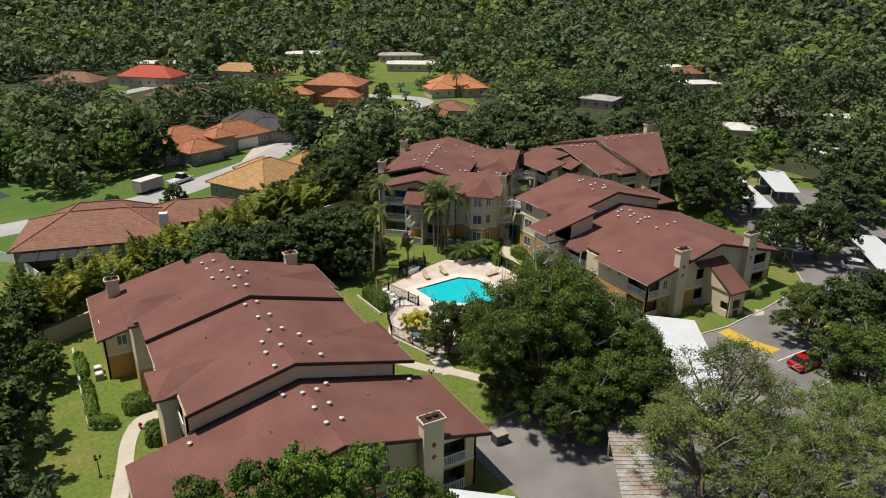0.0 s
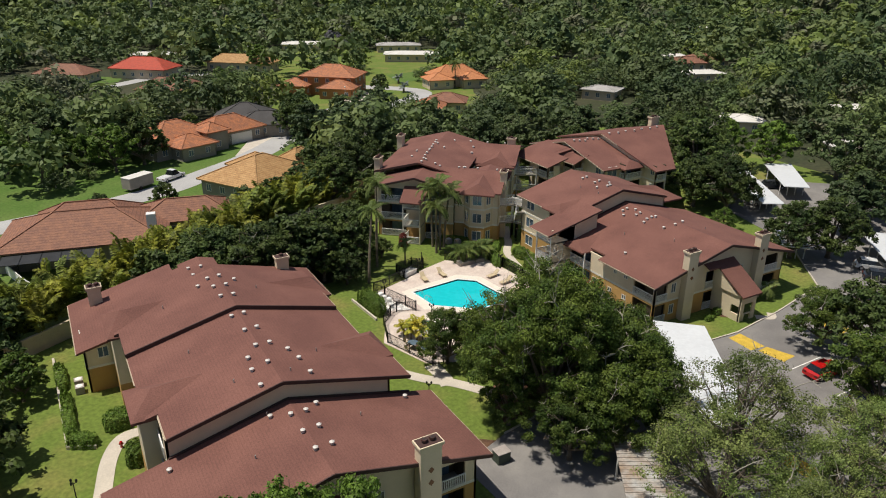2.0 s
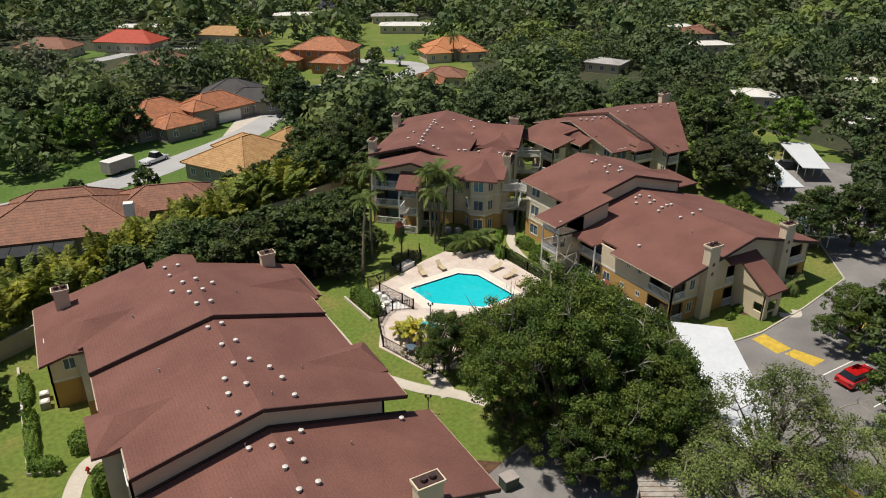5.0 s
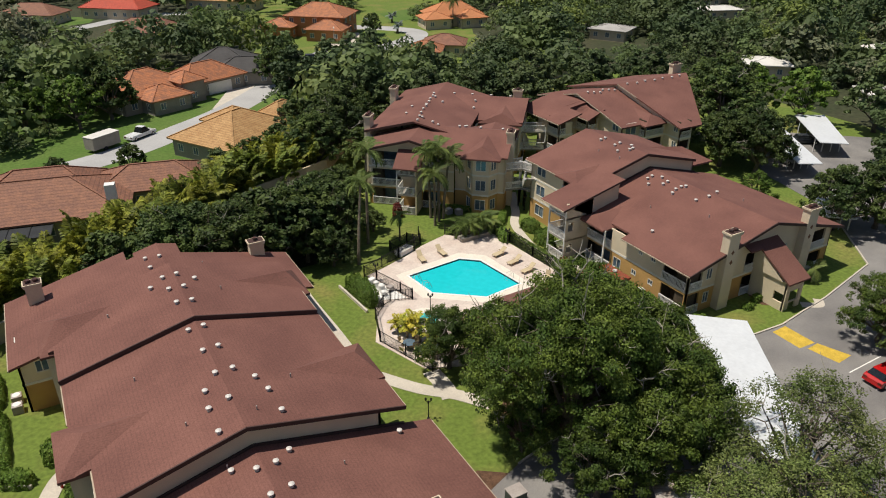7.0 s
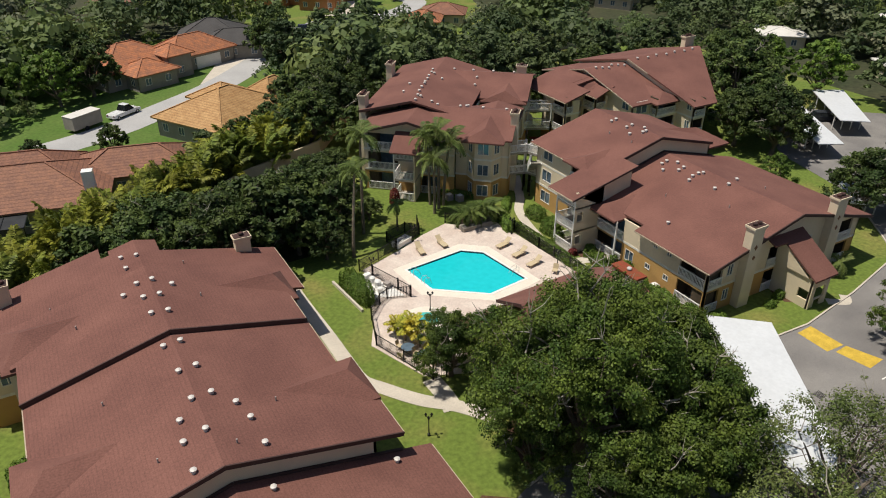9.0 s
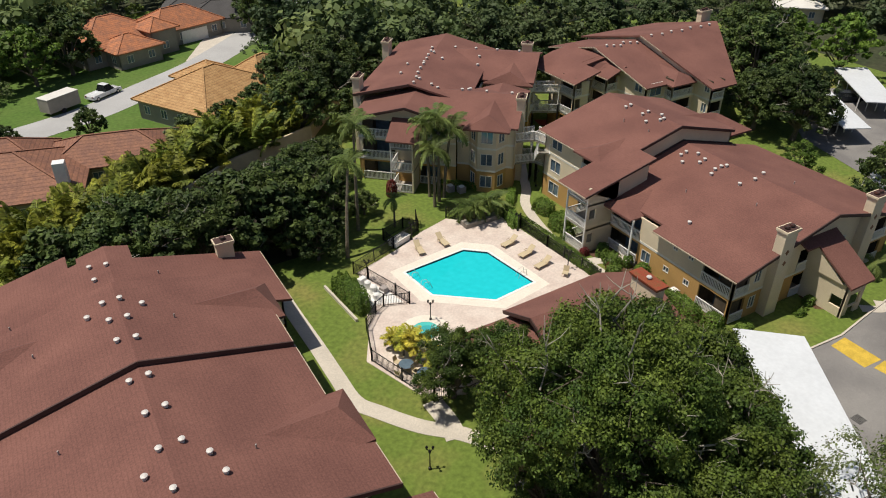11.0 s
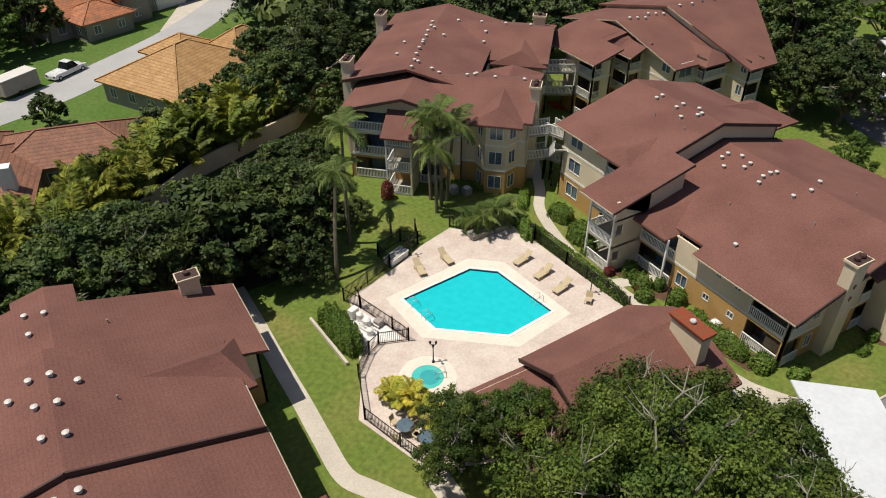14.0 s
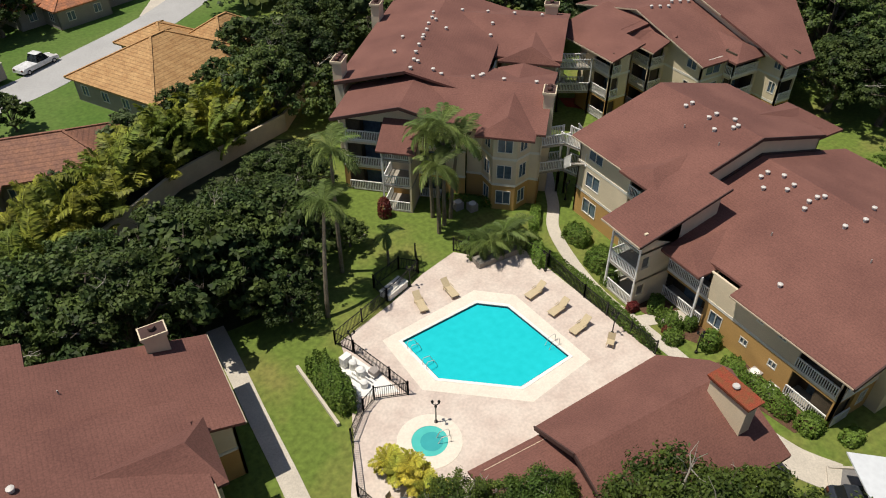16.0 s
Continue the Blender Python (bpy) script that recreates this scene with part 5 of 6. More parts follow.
for i, (k, x, y, s, r) in enumerate((("oak_b", 76.2, 36.4, 1.2, 20), ("oak_c", 66.8, 30.2, 1.1, 50), ("oak_b", 79, 27.5, 0.9, 80), ("oak_b", 70.5, 25, 1.05, 140), ("oak_c", 76.0, 42.6, 0.78, 0), ("oak_b", 82, 35.5, 1.0, 250), ("oak_b", 66, 18, 1.1, 10), ("oak_b", 60, 12, 1.0, 10))):
    tree(k, x, y, s, r, "dense green tree beside the car park")
# trees in front of the near wall
for i, (x, y, s, r) in enumerate(((7.2, 34.6, 1.1, 0), (10.6, 34.6, 1.12, 80), (13.6, 34.4, 1.14, 160), (16.6, 33.2, 1.12, 240), (3.6, 34.8, 1.05, 30), (18.8, 30.2, 1.05, 20), (0.6, 34.0, 1.0, 200))):
    tree("bright", x, y, s, r, "rounded bright green tree close to the near building wall", 1.45)
# dark trees left of the lawn
for i, (k, x, y, s, r) in enumerate((("mid_a", -3.5, 77, 0.85, 0), ("mid_a", -6.5, 69, 0.95, 50), ("mid_b", -9.5, 61, 1.0, 100), ("mid_a", -8, 53, 0.9, 150), ("mid_b", -14, 72, 1.1, 200), ("mid_b", -15, 52, 1.0, 230), ("mid_a", -2.5, 84, 0.75, 270), ("mid_b", -18, 62, 1.1, 20), ("mid_a", -12, 82, 0.9, 90), ("mid_bright", -1.0, 72.5, 0.6, 10), ("mid_a", -4.6, 63.5, 0.9, 40), ("mid_a", -5.5, 56.5, 0.95, 80), ("mid_b", -6.5, 48.5, 0.95, 120), ("mid_a", -4.5, 41.5, 0.8, 10))):
    tree(k, x, y, s, r, "dark green tree at the edge of the lawn")
# belt of trees behind the near building
RB = random.Random(4)
for i, (x, y, s) in enumerate(((14.5, 88, 0.85), (20.6, 86.6, 1.1), (25.4, 84.4, 1.1), (30.6, 85.6, 1.1), (35.5, 88.5, 1.0), (24, 92.5, 0.75), (30, 93.5, 0.75), (36, 93.5, 0.75), (40.5, 92, 0.7), (34.0, 84.8, 0.85), (40, 98, 0.65), (29.5, 85.2, 0.55), (19.5, 85.4, 0.55), (43.3, 97.5, 0.7), (44, 88.5, 0.35), (38.0, 87.0, 0.95), (33.0, 88.2, 1.0), (36.2, 82.4, 0.5))):
    tree("oak_b" if i % 3 else "mid_a", x, y, s, RB.uniform(0, 360), "dense dark green tree in a belt behind the building", 0.95)
for i, (k, x, y, s) in enumerate((("oak_b", 46, 113, 1.0), ("oak_b", 51, 117, 1.1), ("mid_a", 48, 122, 1.0), ("oak_b", 55, 123, 1.1), ("mid_b", 60, 128, 1.1), ("mid_a", 64, 121, 0.85), ("mid_b", 70, 124, 1.0), ("mid_a", 76, 119, 0.9), ("mid_b", 82, 122, 1.0), ("mid_a", 84, 113, 0.75), ("mid_b", 88, 117, 0.95), ("mid_b", 94, 124, 1.05), ("mid_a", 100, 116, 0.9), ("mid_b", 106, 120, 1.0), ("mid_a", 112, 114, 0.9), ("mid_b", 118, 118, 1.0), ("mid_a", 77, 110, 0.6), ("mid_a", 53, 109.5, 0.75))):
    tree(k, x, y, s, RB.uniform(0, 360), "dense green tree behind the apartment buildings")
for i, (k, x, y, s) in enumerate((("oak_b", 102.5, 78.5, 1.1), ("oak_b", 108.5, 91.0, 1.45), ("oak_b", 114.5, 97.0, 1.5), ("oak_b", 100.5, 83.5, 1.0), ("oak_b", 107, 84, 1.0), ("oak_b", 95, 60.5, 0.95), ("oak_b", 100, 58, 1.0), ("mid_bright", 124, 98, 1.2), ("mid_bright", 131, 92, 1.2), ("mid_b", 138, 82, 1.1), ("bright", 92.5, 70.5, 0.65), ("mid_b", 112, 62, 0.95), ("mid_a", 120, 66, 1.0), ("mid_b", 128, 70, 1.0), ("mid_b", 118, 50, 1.1), ("mid_a", 128, 52, 1.1), ("mid_b", 136, 60, 1.1), ("mid_a", 112, 40, 1.0), ("mid_b", 104, 30, 1.2), ("mid_b", 96, 22, 1.1), ("mid_b", 88, 30, 1.0), ("mid_b", 142, 72, 1.1), ("mid_a", 116, 96, 0.9), ("mid_a", 124, 108, 1.0))):
    tree(k, x, y, s, RB.uniform(0, 360), "dense green tree beside the car park")
for i, (x, y, s) in enumerate(((3.5, 150, 1.0), (8, 153, 1.0), (11.5, 150.5, 0.9), (-2, 155, 1.1))):
    tree("cypress", x, y, s, i * 77, "tall narrow light green tree by the pond")
for i, (k, x, y, s) in enumerate((("mid_bright", 16.5, 152, 1.1), ("mid_a", 22, 155, 1.1), ("mid_bright", 13, 160, 1.0), ("mid_a", 20, 163, 1.2), ("mid_b", 6, 162, 1.1), ("mid_b", -8, 162, 1.2), ("mid_b", -16, 168, 1.2), ("mid_a", 27, 166, 0.8), ("mid_a", 56, 166, 0.9), ("mid_a", 60, 172, 1.0), ("mid_a", 58, 158, 0.9), ("mid_b", 56, 150, 1.0), ("mid_a", 62, 148, 0.9), ("mid_b", 66, 156, 1.0), ("mid_bright", 60, 250, 0.6), ("mid_bright", 78, 268, 1.1), ("purple", 120, 300, 1.1), ("mid_a", 98, 206, 0.7), ("mid_a", 21, 125.5, 0.5), ("mid_a", 36.5, 115, 0.65), ("mid_a", 41.5, 118, 0.7), ("mid_b", 31, 110.5, 0.6), ("mid_a", 47, 127, 0.75), ("mid_a", 11, 125.5, 0.45), ("mid_b", 24, 104.5, 0.5))):
    tree(k, x, y, s, RB.uniform(0, 360), "green garden tree among the houses" if k != "purple" else "pale purple flowering tree among green trees")


HOMES = [(36, 271), (15, 272), (40, 237), (72, 268), (90, 228), (128, 207), (112, 320), (148, 298), (138, 268), (206, 178), (153, 170), (222, 199), (153, 117), (153, 90), (340, 303), (521, 349), (430, 265), (100, 205), (80, 196), (33, 163), (50, 180), (60, 333), (48, 312), (188, 240)]


def low_in_front(x, y):
    """Garden trees on the near side of the far houses stay small."""
    for hx, hy in HOMES:
        along, across = (hx - x) * 0.53 + (hy - y) * 0.848, (hx - x) * 0.848 - (hy - y) * 0.53
        if -4 < along < 62 and abs(across) < 15:
            return 0.32 + 0.5 * max(0.0, along) / 62
    return 1.0


def reserved(x, y):
    """Where houses, streets and lawns keep the far wood away."""
    for cx, cy, r in CLEAR:
        if (x - cx) ** 2 + (y - cy) ** 2 < r * r:
            return True
    return False


STREETS = [(-60, 118), (-30, 122), (-6, 126.5), (10, 130.5), (22, 135.5), (31, 142), (42, 150.5), (54, 163.5), (66, 178), (78, 190), (92, 189), (106, 196.5), (111, 206), (104, 216), (93, 224)]
CLEAR = [(x, y, 8.5) for x, y in STREETS] + [((STREETS[i][0] + STREETS[i + 1][0]) / 2, (STREETS[i][1] + STREETS[i + 1][1]) / 2, 8) for i in range(len(STREETS) - 1)]
CLEAR += [(118, 192, 9), (122, 198, 9), (37, 271, 12), (15, 272, 11), (26, 266, 9), (40, 236, 11), (84, 222, 14), (90, 208, 9), (10, 113, 17), (25, 116, 12), (39, 130, 13), (45, 139, 11), (33, 166, 13), (43, 168, 12), (49, 181, 11), (-25, 145, 26), (-5, 130, 14), (90, 236, 16), (96, 222, 13), (38, 292, 13), (50, 272, 8), (16, 296, 12), (26, 282, 10), (72, 270, 13), (42, 244, 9), (128, 207, 12), (106, 176, 8), (112, 318, 14), (118, 296, 9), (148, 298, 13), (138, 266, 15), (204, 176, 11), (214, 198, 8), (149, 166, 8), (153, 90, 7), (153, 117, 7), (112, 219, 9), (100, 228, 7), (122, 138, 8), (190, 118, 8), (250, 140, 9), (300, 120, 9), (230, 215, 9), (330, 160, 9), (36, 284, 9), (-12, 120, 14)]
VIEW = Vector((0.53, 0.848))
for hx, hy, r in [c for c in CLEAR if c[1] > 150 or c[0] > 140]:
    far = min(1.0, math.hypot(hx, hy) / 300)
    for k in (1, 2):
        CLEAR.append((hx - VIEW.x * r * k * 1.1 * far, hy - VIEW.y * r * k * 1.1 * far, r * 0.95))
rngf = np.random.default_rng(21)
blobs = []
for k in range(9):
    R = rngf.uniform(4.6, 7.2)
    blobs.append([clumped(rngf, R, R * rngf.uniform(1.35, 1.95), R * 0.3, nb, pb, nq, sz, 0.2, (0.4, 0.62))[0] for nb, pb, nq, sz in ((11, 8, 700, 0.5), (8, 5, 200, 0.92), (5, 4, 76, 1.65))])
axis = np.array([0.53, 0.848])
near_box = lambda x, y: (-26 < x < 140 and y < 128 and y > -60) or (x > 40 and x < 140 and y < 112)
bins = {(lod, k): [] for lod in range(3) for k in range(4)}
d = 60.0
while d < 1250:
    step = 7.6 if d < 260 else (9.4 if d < 520 else 13.0)
    half = math.radians(41)
    n = max(2, int(2 * half * d / step))
    for i in range(n):
        a = -half + 2 * half * (i + rngf.uniform(0.0, 1.0)) / n
        dd = d + rngf.uniform(-0.5, 0.5) * step
        x = dd * (axis[0] * math.cos(a) + axis[1] * math.sin(a))
        y = dd * (axis[1] * math.cos(a) - axis[0] * math.sin(a))
        if near_box(x, y) or reserved(x, y) or (y < 128 and x < 140):
            continue
        lod = 0 if dd < 260 else (1 if dd < 520 else 2)
        s = min(1.75, math.exp(rngf.normal(-0.02, 0.3))) * (1.0 if lod < 2 else 1.15) * low_in_front(x, y)
        t = rngf.uniform(0, 2 * math.pi)
        c, sn = math.cos(t) * s, math.sin(t) * s
        V = blobs[rngf.integers(9)][lod]
        # Beyond 260 m the paler leaf kinds prevail, their colour carrying the haze.
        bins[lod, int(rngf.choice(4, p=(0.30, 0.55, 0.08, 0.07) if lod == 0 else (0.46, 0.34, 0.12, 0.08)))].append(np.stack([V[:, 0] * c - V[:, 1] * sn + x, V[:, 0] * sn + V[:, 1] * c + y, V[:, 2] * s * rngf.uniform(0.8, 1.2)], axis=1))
    d += step * 0.86
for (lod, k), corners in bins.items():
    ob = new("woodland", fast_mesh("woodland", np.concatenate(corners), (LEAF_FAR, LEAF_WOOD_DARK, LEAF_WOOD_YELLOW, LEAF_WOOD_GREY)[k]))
    tagged(ob, "dense mixed green woodland canopy reaching into the distance", "woodland", "", "stuff")
grid_floor = [(-700, 128), (-60, 140), (-26, 165), (20, 172), (30, 190), (60, 196), (80, 240), (60, 300), (110, 330), (170, 300), (150, 240), (125, 195), (112, 150), (140, 130), (140, -100), (1500, -400), (1600, 1500), (-700, 1500)]
for lawn in ([(18, 262), (30, 266), (33, 276), (24, 282), (16, 274)], [(112, 222), (128, 226), (134, 244), (116, 240)], [(84, 194), (96, 199), (104, 208), (96, 212), (88, 206)]):
    flat("lawn", lawn, 0.03, GRASS_GREEN, "bright mown lawn between distant houses", "lawn", 0.02)
flat("woodland_floor", grid_floor, 0.012, UNDER, "dark ground under the trees", "ground", 0.01)


def hedge_mesh(rng, L, W, H, size=0.09, dens=170):
    """Leaves over a rounded box."""
    area = L * W + 2 * (L + W) * H
    n = int(area * dens)
    u = rng.normal(0, 1, (n, 3))
    u[:, 2] = np.abs(u[:, 2])
    u /= np.abs(u).max(axis=1, keepdims=True)
    e = u / np.linalg.norm(u, axis=1, keepdims=True)
    k = 0.45 * u + 0.55 * e
    wob = 1 + 0.07 * np.sin(u[:, :1] * 9 + u[:, 1:2] * 7) + rng.normal(0, 0.03, (n, 1))
    C = k * np.array([L / 2, W / 2, H]) * wob
    return leaves(rng, C, e, size, 0.5)


RH = np.random.default_rng(8)


def hedge(x, y, L, W, H, turn=0, label="clipped green hedge", mat=None, name="hedge"):
    me = fast_mesh("leaves", hedge_mesh(RH, L, W, H), mat or LEAF_HEDGE)
    o = new(name, me)
    o.matrix_basis = pose(x, y, 0, 0, 0, turn)
    return tagged(o, label, "hedge" if name == "hedge" else "bush")


for x, y, L, W, H, a in ((6.6, 64.2, 2.6, 2.2, 1.5, 10), (7.2, 58.4, 2.6, 1.5, 1.5, 80), (3.4, 62.6, 2.6, 1.4, 1.2, -30), (2.6, 67.5, 8.0, 1.1, 1.0, 90), (2.4, 75.0, 5, 1.1, 1.0, 92)):
    hedge(x, y, L, W, H, a, "clipped dense green hedge on the lawn")
for x, y, L, W, H, a in ((36.3, 74.6, 5.4, 1.9, 2.0, 95), (57.9, 72.6, 13.0, 0.9, 1.2, 92), (57.3, 79.5, 4.2, 1.3, 1.3, 70), (60.0, 83.4, 1.0, 3.4, 1.0, -40)):
    hedge(x, y, L, W, H, a, "long clipped green hedge beside the pool fence")
for x, y, L, W, H, a in ((60.9, 75.5, 2.2, 2.2, 1.7, 0), (60.2, 73.4, 1.3, 1.3, 1.2, 0), (61.5, 79.2, 2.6, 1.8, 1.4, 100), (61.3, 69.2, 1.8, 1.2, 1.1, 40), (60.9, 67.3, 2.0, 1.5, 1.2, 80), (60.0, 66.0, 1.4, 1.3, 1.0, 0), (62.0, 66.3, 1.0, 0.9, 1.2, 0), (61.9, 64.2, 1.5, 1.3, 1.4, 0), (61.4, 61.4, 2.2, 1.5, 1.1, 60), (61.5, 58.6, 4.0, 1.5, 1.2, 92), (62.0, 55.6, 1.7, 1.6, 1.1, 0), (63.6, 53.6, 1.6, 1.2, 0.9, 0), (72.0, 53.4, 1.2, 0.9, 0.8, 0), (81.5, 98.2, 4.2, 1.4, 1.0, 20), (56.2, 88.8, 5.0, 0.9, 0.9, -42), (70, 52.8, 1.2, 0.9, 0.7, 0)):
    hedge(x, y, L, W, H, a, "rounded clipped green shrub in a planting bed", name="shrub")
hedge(48.6, 91.0, 1.1, 1.1, 1.9, 0, "dark red leafed shrub by the balconies", LEAF_RED, "shrub")
hedge(59.6, 70.0, 1.0, 0.7, 0.8, 0, "flowering shrub with pink blooms by the path", LEAF_RED, "shrub")
hedge(60.2, 66.8, 0.7, 0.7, 0.7, 0, "small red shrub by the path", LEAF_RED, "shrub")
edge = Shape()
for p, q in (((1.9, 79.5), (2.2, 62.6)), ((2.2, 62.6), (4.4, 61.6)), ((34.9, 77.6), (35.4, 71.4))):
    edge.bar((*p, 0.15), (*q, 0.15), 0.22, 0.3)
tagged(edge.put("bed_edging", CONCRETE), "low pale concrete edging round a hedge", "edging", "", "structure")


# palms
def frond_mesh(name, L, droop, mat, pairs=16, leaf=0.55, rise=0.5, seed=0):
    rng = np.random.default_rng(seed)
    V = []
    pts = []
    for i in range(pairs + 1):
        s = i / pairs
        pts.append((L * (s - 0.12 * s * s), 0.0, L * (rise * s - droop * s * s)))
    for i in range(pairs):
        p, q = np.array(pts[i]), np.array(pts[i + 1])
        w = np.array([0, 0.03, 0])
        V += [p - w, p + w, q + w * 0.7, q - w * 0.7]
        l = leaf * (0.45 + 0.9 * math.sin(math.pi * min(1, (i + 1.5) / (pairs + 1)))) * 0.8
        for sd in (-1, 1):
            for off in (0.0, 0.5):
                b = p + (q - p) * off
                tip = b + np.array([0.45 * l, sd * l, -0.45 * l * rng.uniform(0.5, 1.5)])
                mid = (b + tip) / 2 + np.array([0, 0, 0.06])
                k = np.array([0.6 / pairs, 0, 0]) * (0.8 + leaf)
                V += [b, mid - k, tip, mid + k]
    return fast_mesh(name, np.array(V), mat)


def palm(x, y, h, n=16, L=2.3, mat=None, lean=(0, 0), r=0.16, label="", fr=None, up=35):
    t = thing("palm_tree", label or "tall palm with feathery green fronds on a slim grey trunk", "palm tree", pose(x, y, 0))
    S = Shape()
    k = 7
    S.tube([(lean[0] * (i / k) ** 1.6, lean[1] * (i / k) ** 1.6, h * i / k - 0.05) for i in range(k + 1)], [r * (1.25 - 0.5 * i / k) for i in range(k + 1)], 8)
    S.put("trunk", PALMBARK, t)
    rr = random.Random(int(x * 31 + y * 7))
    for i in range(n):
        o = new("frond", fr)
        o.parent = t
        o.matrix_basis = pose(lean[0], lean[1], h, 0, -up + 75 * (i % 4) / 3 + rr.uniform(-8, 8), 360 * i / n * 2.4 + rr.uniform(-12, 12)) @ Matrix.Scale(rr.uniform(0.85, 1.1) * L / 2.3, 4)
    return t


FR_Q = frond_mesh("frond", 2.3, 0.92, LEAF_PALM, 26, 0.55, 0.6, 1)
FR_Y = frond_mesh("frond", 1.9, 0.5, LEAF_YELLOW, 9, 0.55, 0.5, 2)
FR_A = frond_mesh("frond", 2.2, 0.55, LEAF_ARECA, 11, 0.55, 0.65, 3)
FR_B = frond_mesh("frond", 1.8, 0.4, LEAF_BLUE, 9, 0.6, 0.5, 4)
for x, y, h, lx, ly in ((38.9, 81.4, 9.2, 1.5, 1.9), (42.0, 85.7, 12.0, 0.1, -0.3), (52.6, 87.0, 9.8, 0.3, 0.8), (53.6, 87.6, 8.4, 0.7, -0.2), (51.6, 86.2, 7.2, -0.3, -0.2), (52.3, 88.6, 9.0, -0.5, 0.2)):
    palm(x, y, h, 18, 2.7, lean=(lx, ly), fr=FR_Q)
for x, y, h in ((53.4, 81.0, 1.9), (54.8, 80.9, 2.3), (52.8, 81.8, 1.5), (56.0, 81.3, 1.7)):
    palm(x, y, h, 14, 2.2, lean=(0.1, 0), fr=FR_Q, r=0.2, label="short bushy palm in a stone planter by the pool")
palm(45.7, 84.5, 3.4, 10, 1.5, fr=FR_Q, r=0.1, label="young slender palm on the lawn")
for x, y, h in ((36.9, 65.4, 1.6), (37.6, 64.0, 1.9), (36.6, 66.6, 1.3), (38.2, 62.8, 1.4), (37.4, 65.0, 2.2)):
    palm(x, y, h, 15, 1.5, fr=FR_Y, r=0.09, label="clump of yellow-green palm fronds beside the pool fence")
palm(67.8, 41.6, 0.01, 8, 0.5, fr=FR_Q, r=0.04, label="small low palm plant at the kerb")
palm(80.8, 53.2, 1.6, 10, 1.9, fr=FR_Q, r=0.12, label="short palm beside the building corner")
palm(124, 205, 8, 14, 3.0, fr=FR_Q, label="tall palm beside an orange-roofed house")
for x, y in ((88, 184), (104, 220), (112, 222), (106, 206)):
    palm(x, y, 2.2, 12, 2.6, fr=FR_B, r=0.3, label="silver-blue fan palm in a garden")
# hedge of feathery palms along the boundary wall
ra = np.random.default_rng(12)
AV = frond_mesh("f", 2.2, 0.55, LEAF_ARECA, 9, 0.5, 0.75, 5)
co = np.empty(len(AV.vertices) * 3, dtype=np.float32)
AV.vertices.foreach_get("co", co)
co = co.reshape(-1, 3)


def areca(x, y, s):
    V = []
    for i in range(34):
        m = pose(ra.normal(0, 0.8), ra.normal(0, 0.8), ra.uniform(0.8, 3.2), 0, -ra.uniform(0, 62), ra.uniform(0, 360))
        M = np.array(m)
        V.append((co * ra.uniform(0.7, 1.15)) @ M[:3, :3].T + M[:3, 3])
    o = new("areca_palm", fast_mesh("fronds", np.concatenate(V), LEAF_ARECA))
    o.matrix_basis = pose(x, y, 0) @ Matrix.Scale(s, 4)
    tagged(o, "clump of feathery yellow-green palms along the boundary wall", "palm clump", "boundary palms")


line = [(-8, 80), (4, 87.5), (17, 95.0), (32, 106.0), (45, 112.5)]
for i in range(46):
    s = i / 45 * 3.999
    k = int(s)
    f = s - k
    x, y = line[k][0] + (line[k + 1][0] - line[k][0]) * f, line[k][1] + (line[k + 1][1] - line[k][1]) * f
    areca(x + ra.normal(0, 0.5), y + ra.normal(0, 0.9) + (1.6 if i % 2 else -0.2), ra.uniform(1.15, 1.55))


# ---- houses of the neighbourhood ----
def hip_roof(b, x0, x1, y0, y1, ze, zr, mat, over=0.6, gable=False):
    x0, x1, y0, y1 = x0 - over, x1 + over, y0 - over, y1 + over
    w, l = x1 - x0, y1 - y0
    if w >= l:
        k = 0 if gable else l / 2
        A, B = (x0 + k, (y0 + y1) / 2, zr), (x1 - k, (y0 + y1) / 2, zr)
    else:
        k = 0 if gable else w / 2
        A, B = ((x0 + x1) / 2, y0 + k, zr), ((x0 + x1) / 2, y1 - k, zr)
    c = [(x0, y0, ze), (x1, y0, ze), (x1, y1, ze), (x0, y1, ze)]
    low = [(x, y, z - 0.2) for x, y, z in c]
    v = c + low + [A, B]
    f = [(0, 1, 9, 8), (1, 2, 9), (2, 3, 8, 9), (3, 0, 8)] if w >= l else [(0, 1, 8), (1, 2, 9, 8), (2, 3, 9), (3, 0, 8, 9)]
    f += [(7, 6, 5, 4)] + [(4 + i, 4 + (i + 1) % 4, (i + 1) % 4, i) for i in range(4)]
    r = part("roof", v, f, mat, b)
    S = Shape()
    for i, e in ((0, A if True else B), (1, B if w >= l else A), (2, B), (3, A if w >= l else B)):
        S.bar(c[i], e, 0.28, 0.16)
    S.bar(A, B, 0.28, 0.16)
    S.put("ridge_tiles", mat, r)
    return r


def house(m, wings, roof_mat, wall_mat, label, floors=1):
    b = thing("house", label, "house", m)
    for x0, x1, y0, y1, ze, zr in wings:
        hip_roof(b, x0, x1, y0, y1, ze, zr, roof_mat)
        P = [(x0, y0), (x1, y0), (x1, y1), (x0, y1)]
        for i in range(4):
            p, q = P[i], P[(i + 1) % 4]
            L = math.hypot(q[0] - p[0], q[1] - p[1])
            n = int(L // 3.2)
            holes = [(L * (k + 0.5) / n - 0.6, L * (k + 0.5) / n + 0.6, 0.9, 2.2) for k in range(n)] if n else []
            if ze > 4.5:
                holes += [(h[0], h[1], h[2] + 2.9, h[3] + 2.9) for h in holes]
            facade(b, "wall", p, q, 0, ze - 0.15, wall_mat, holes)
            for h in holes:
                window(b, p, q, *h)
    return b


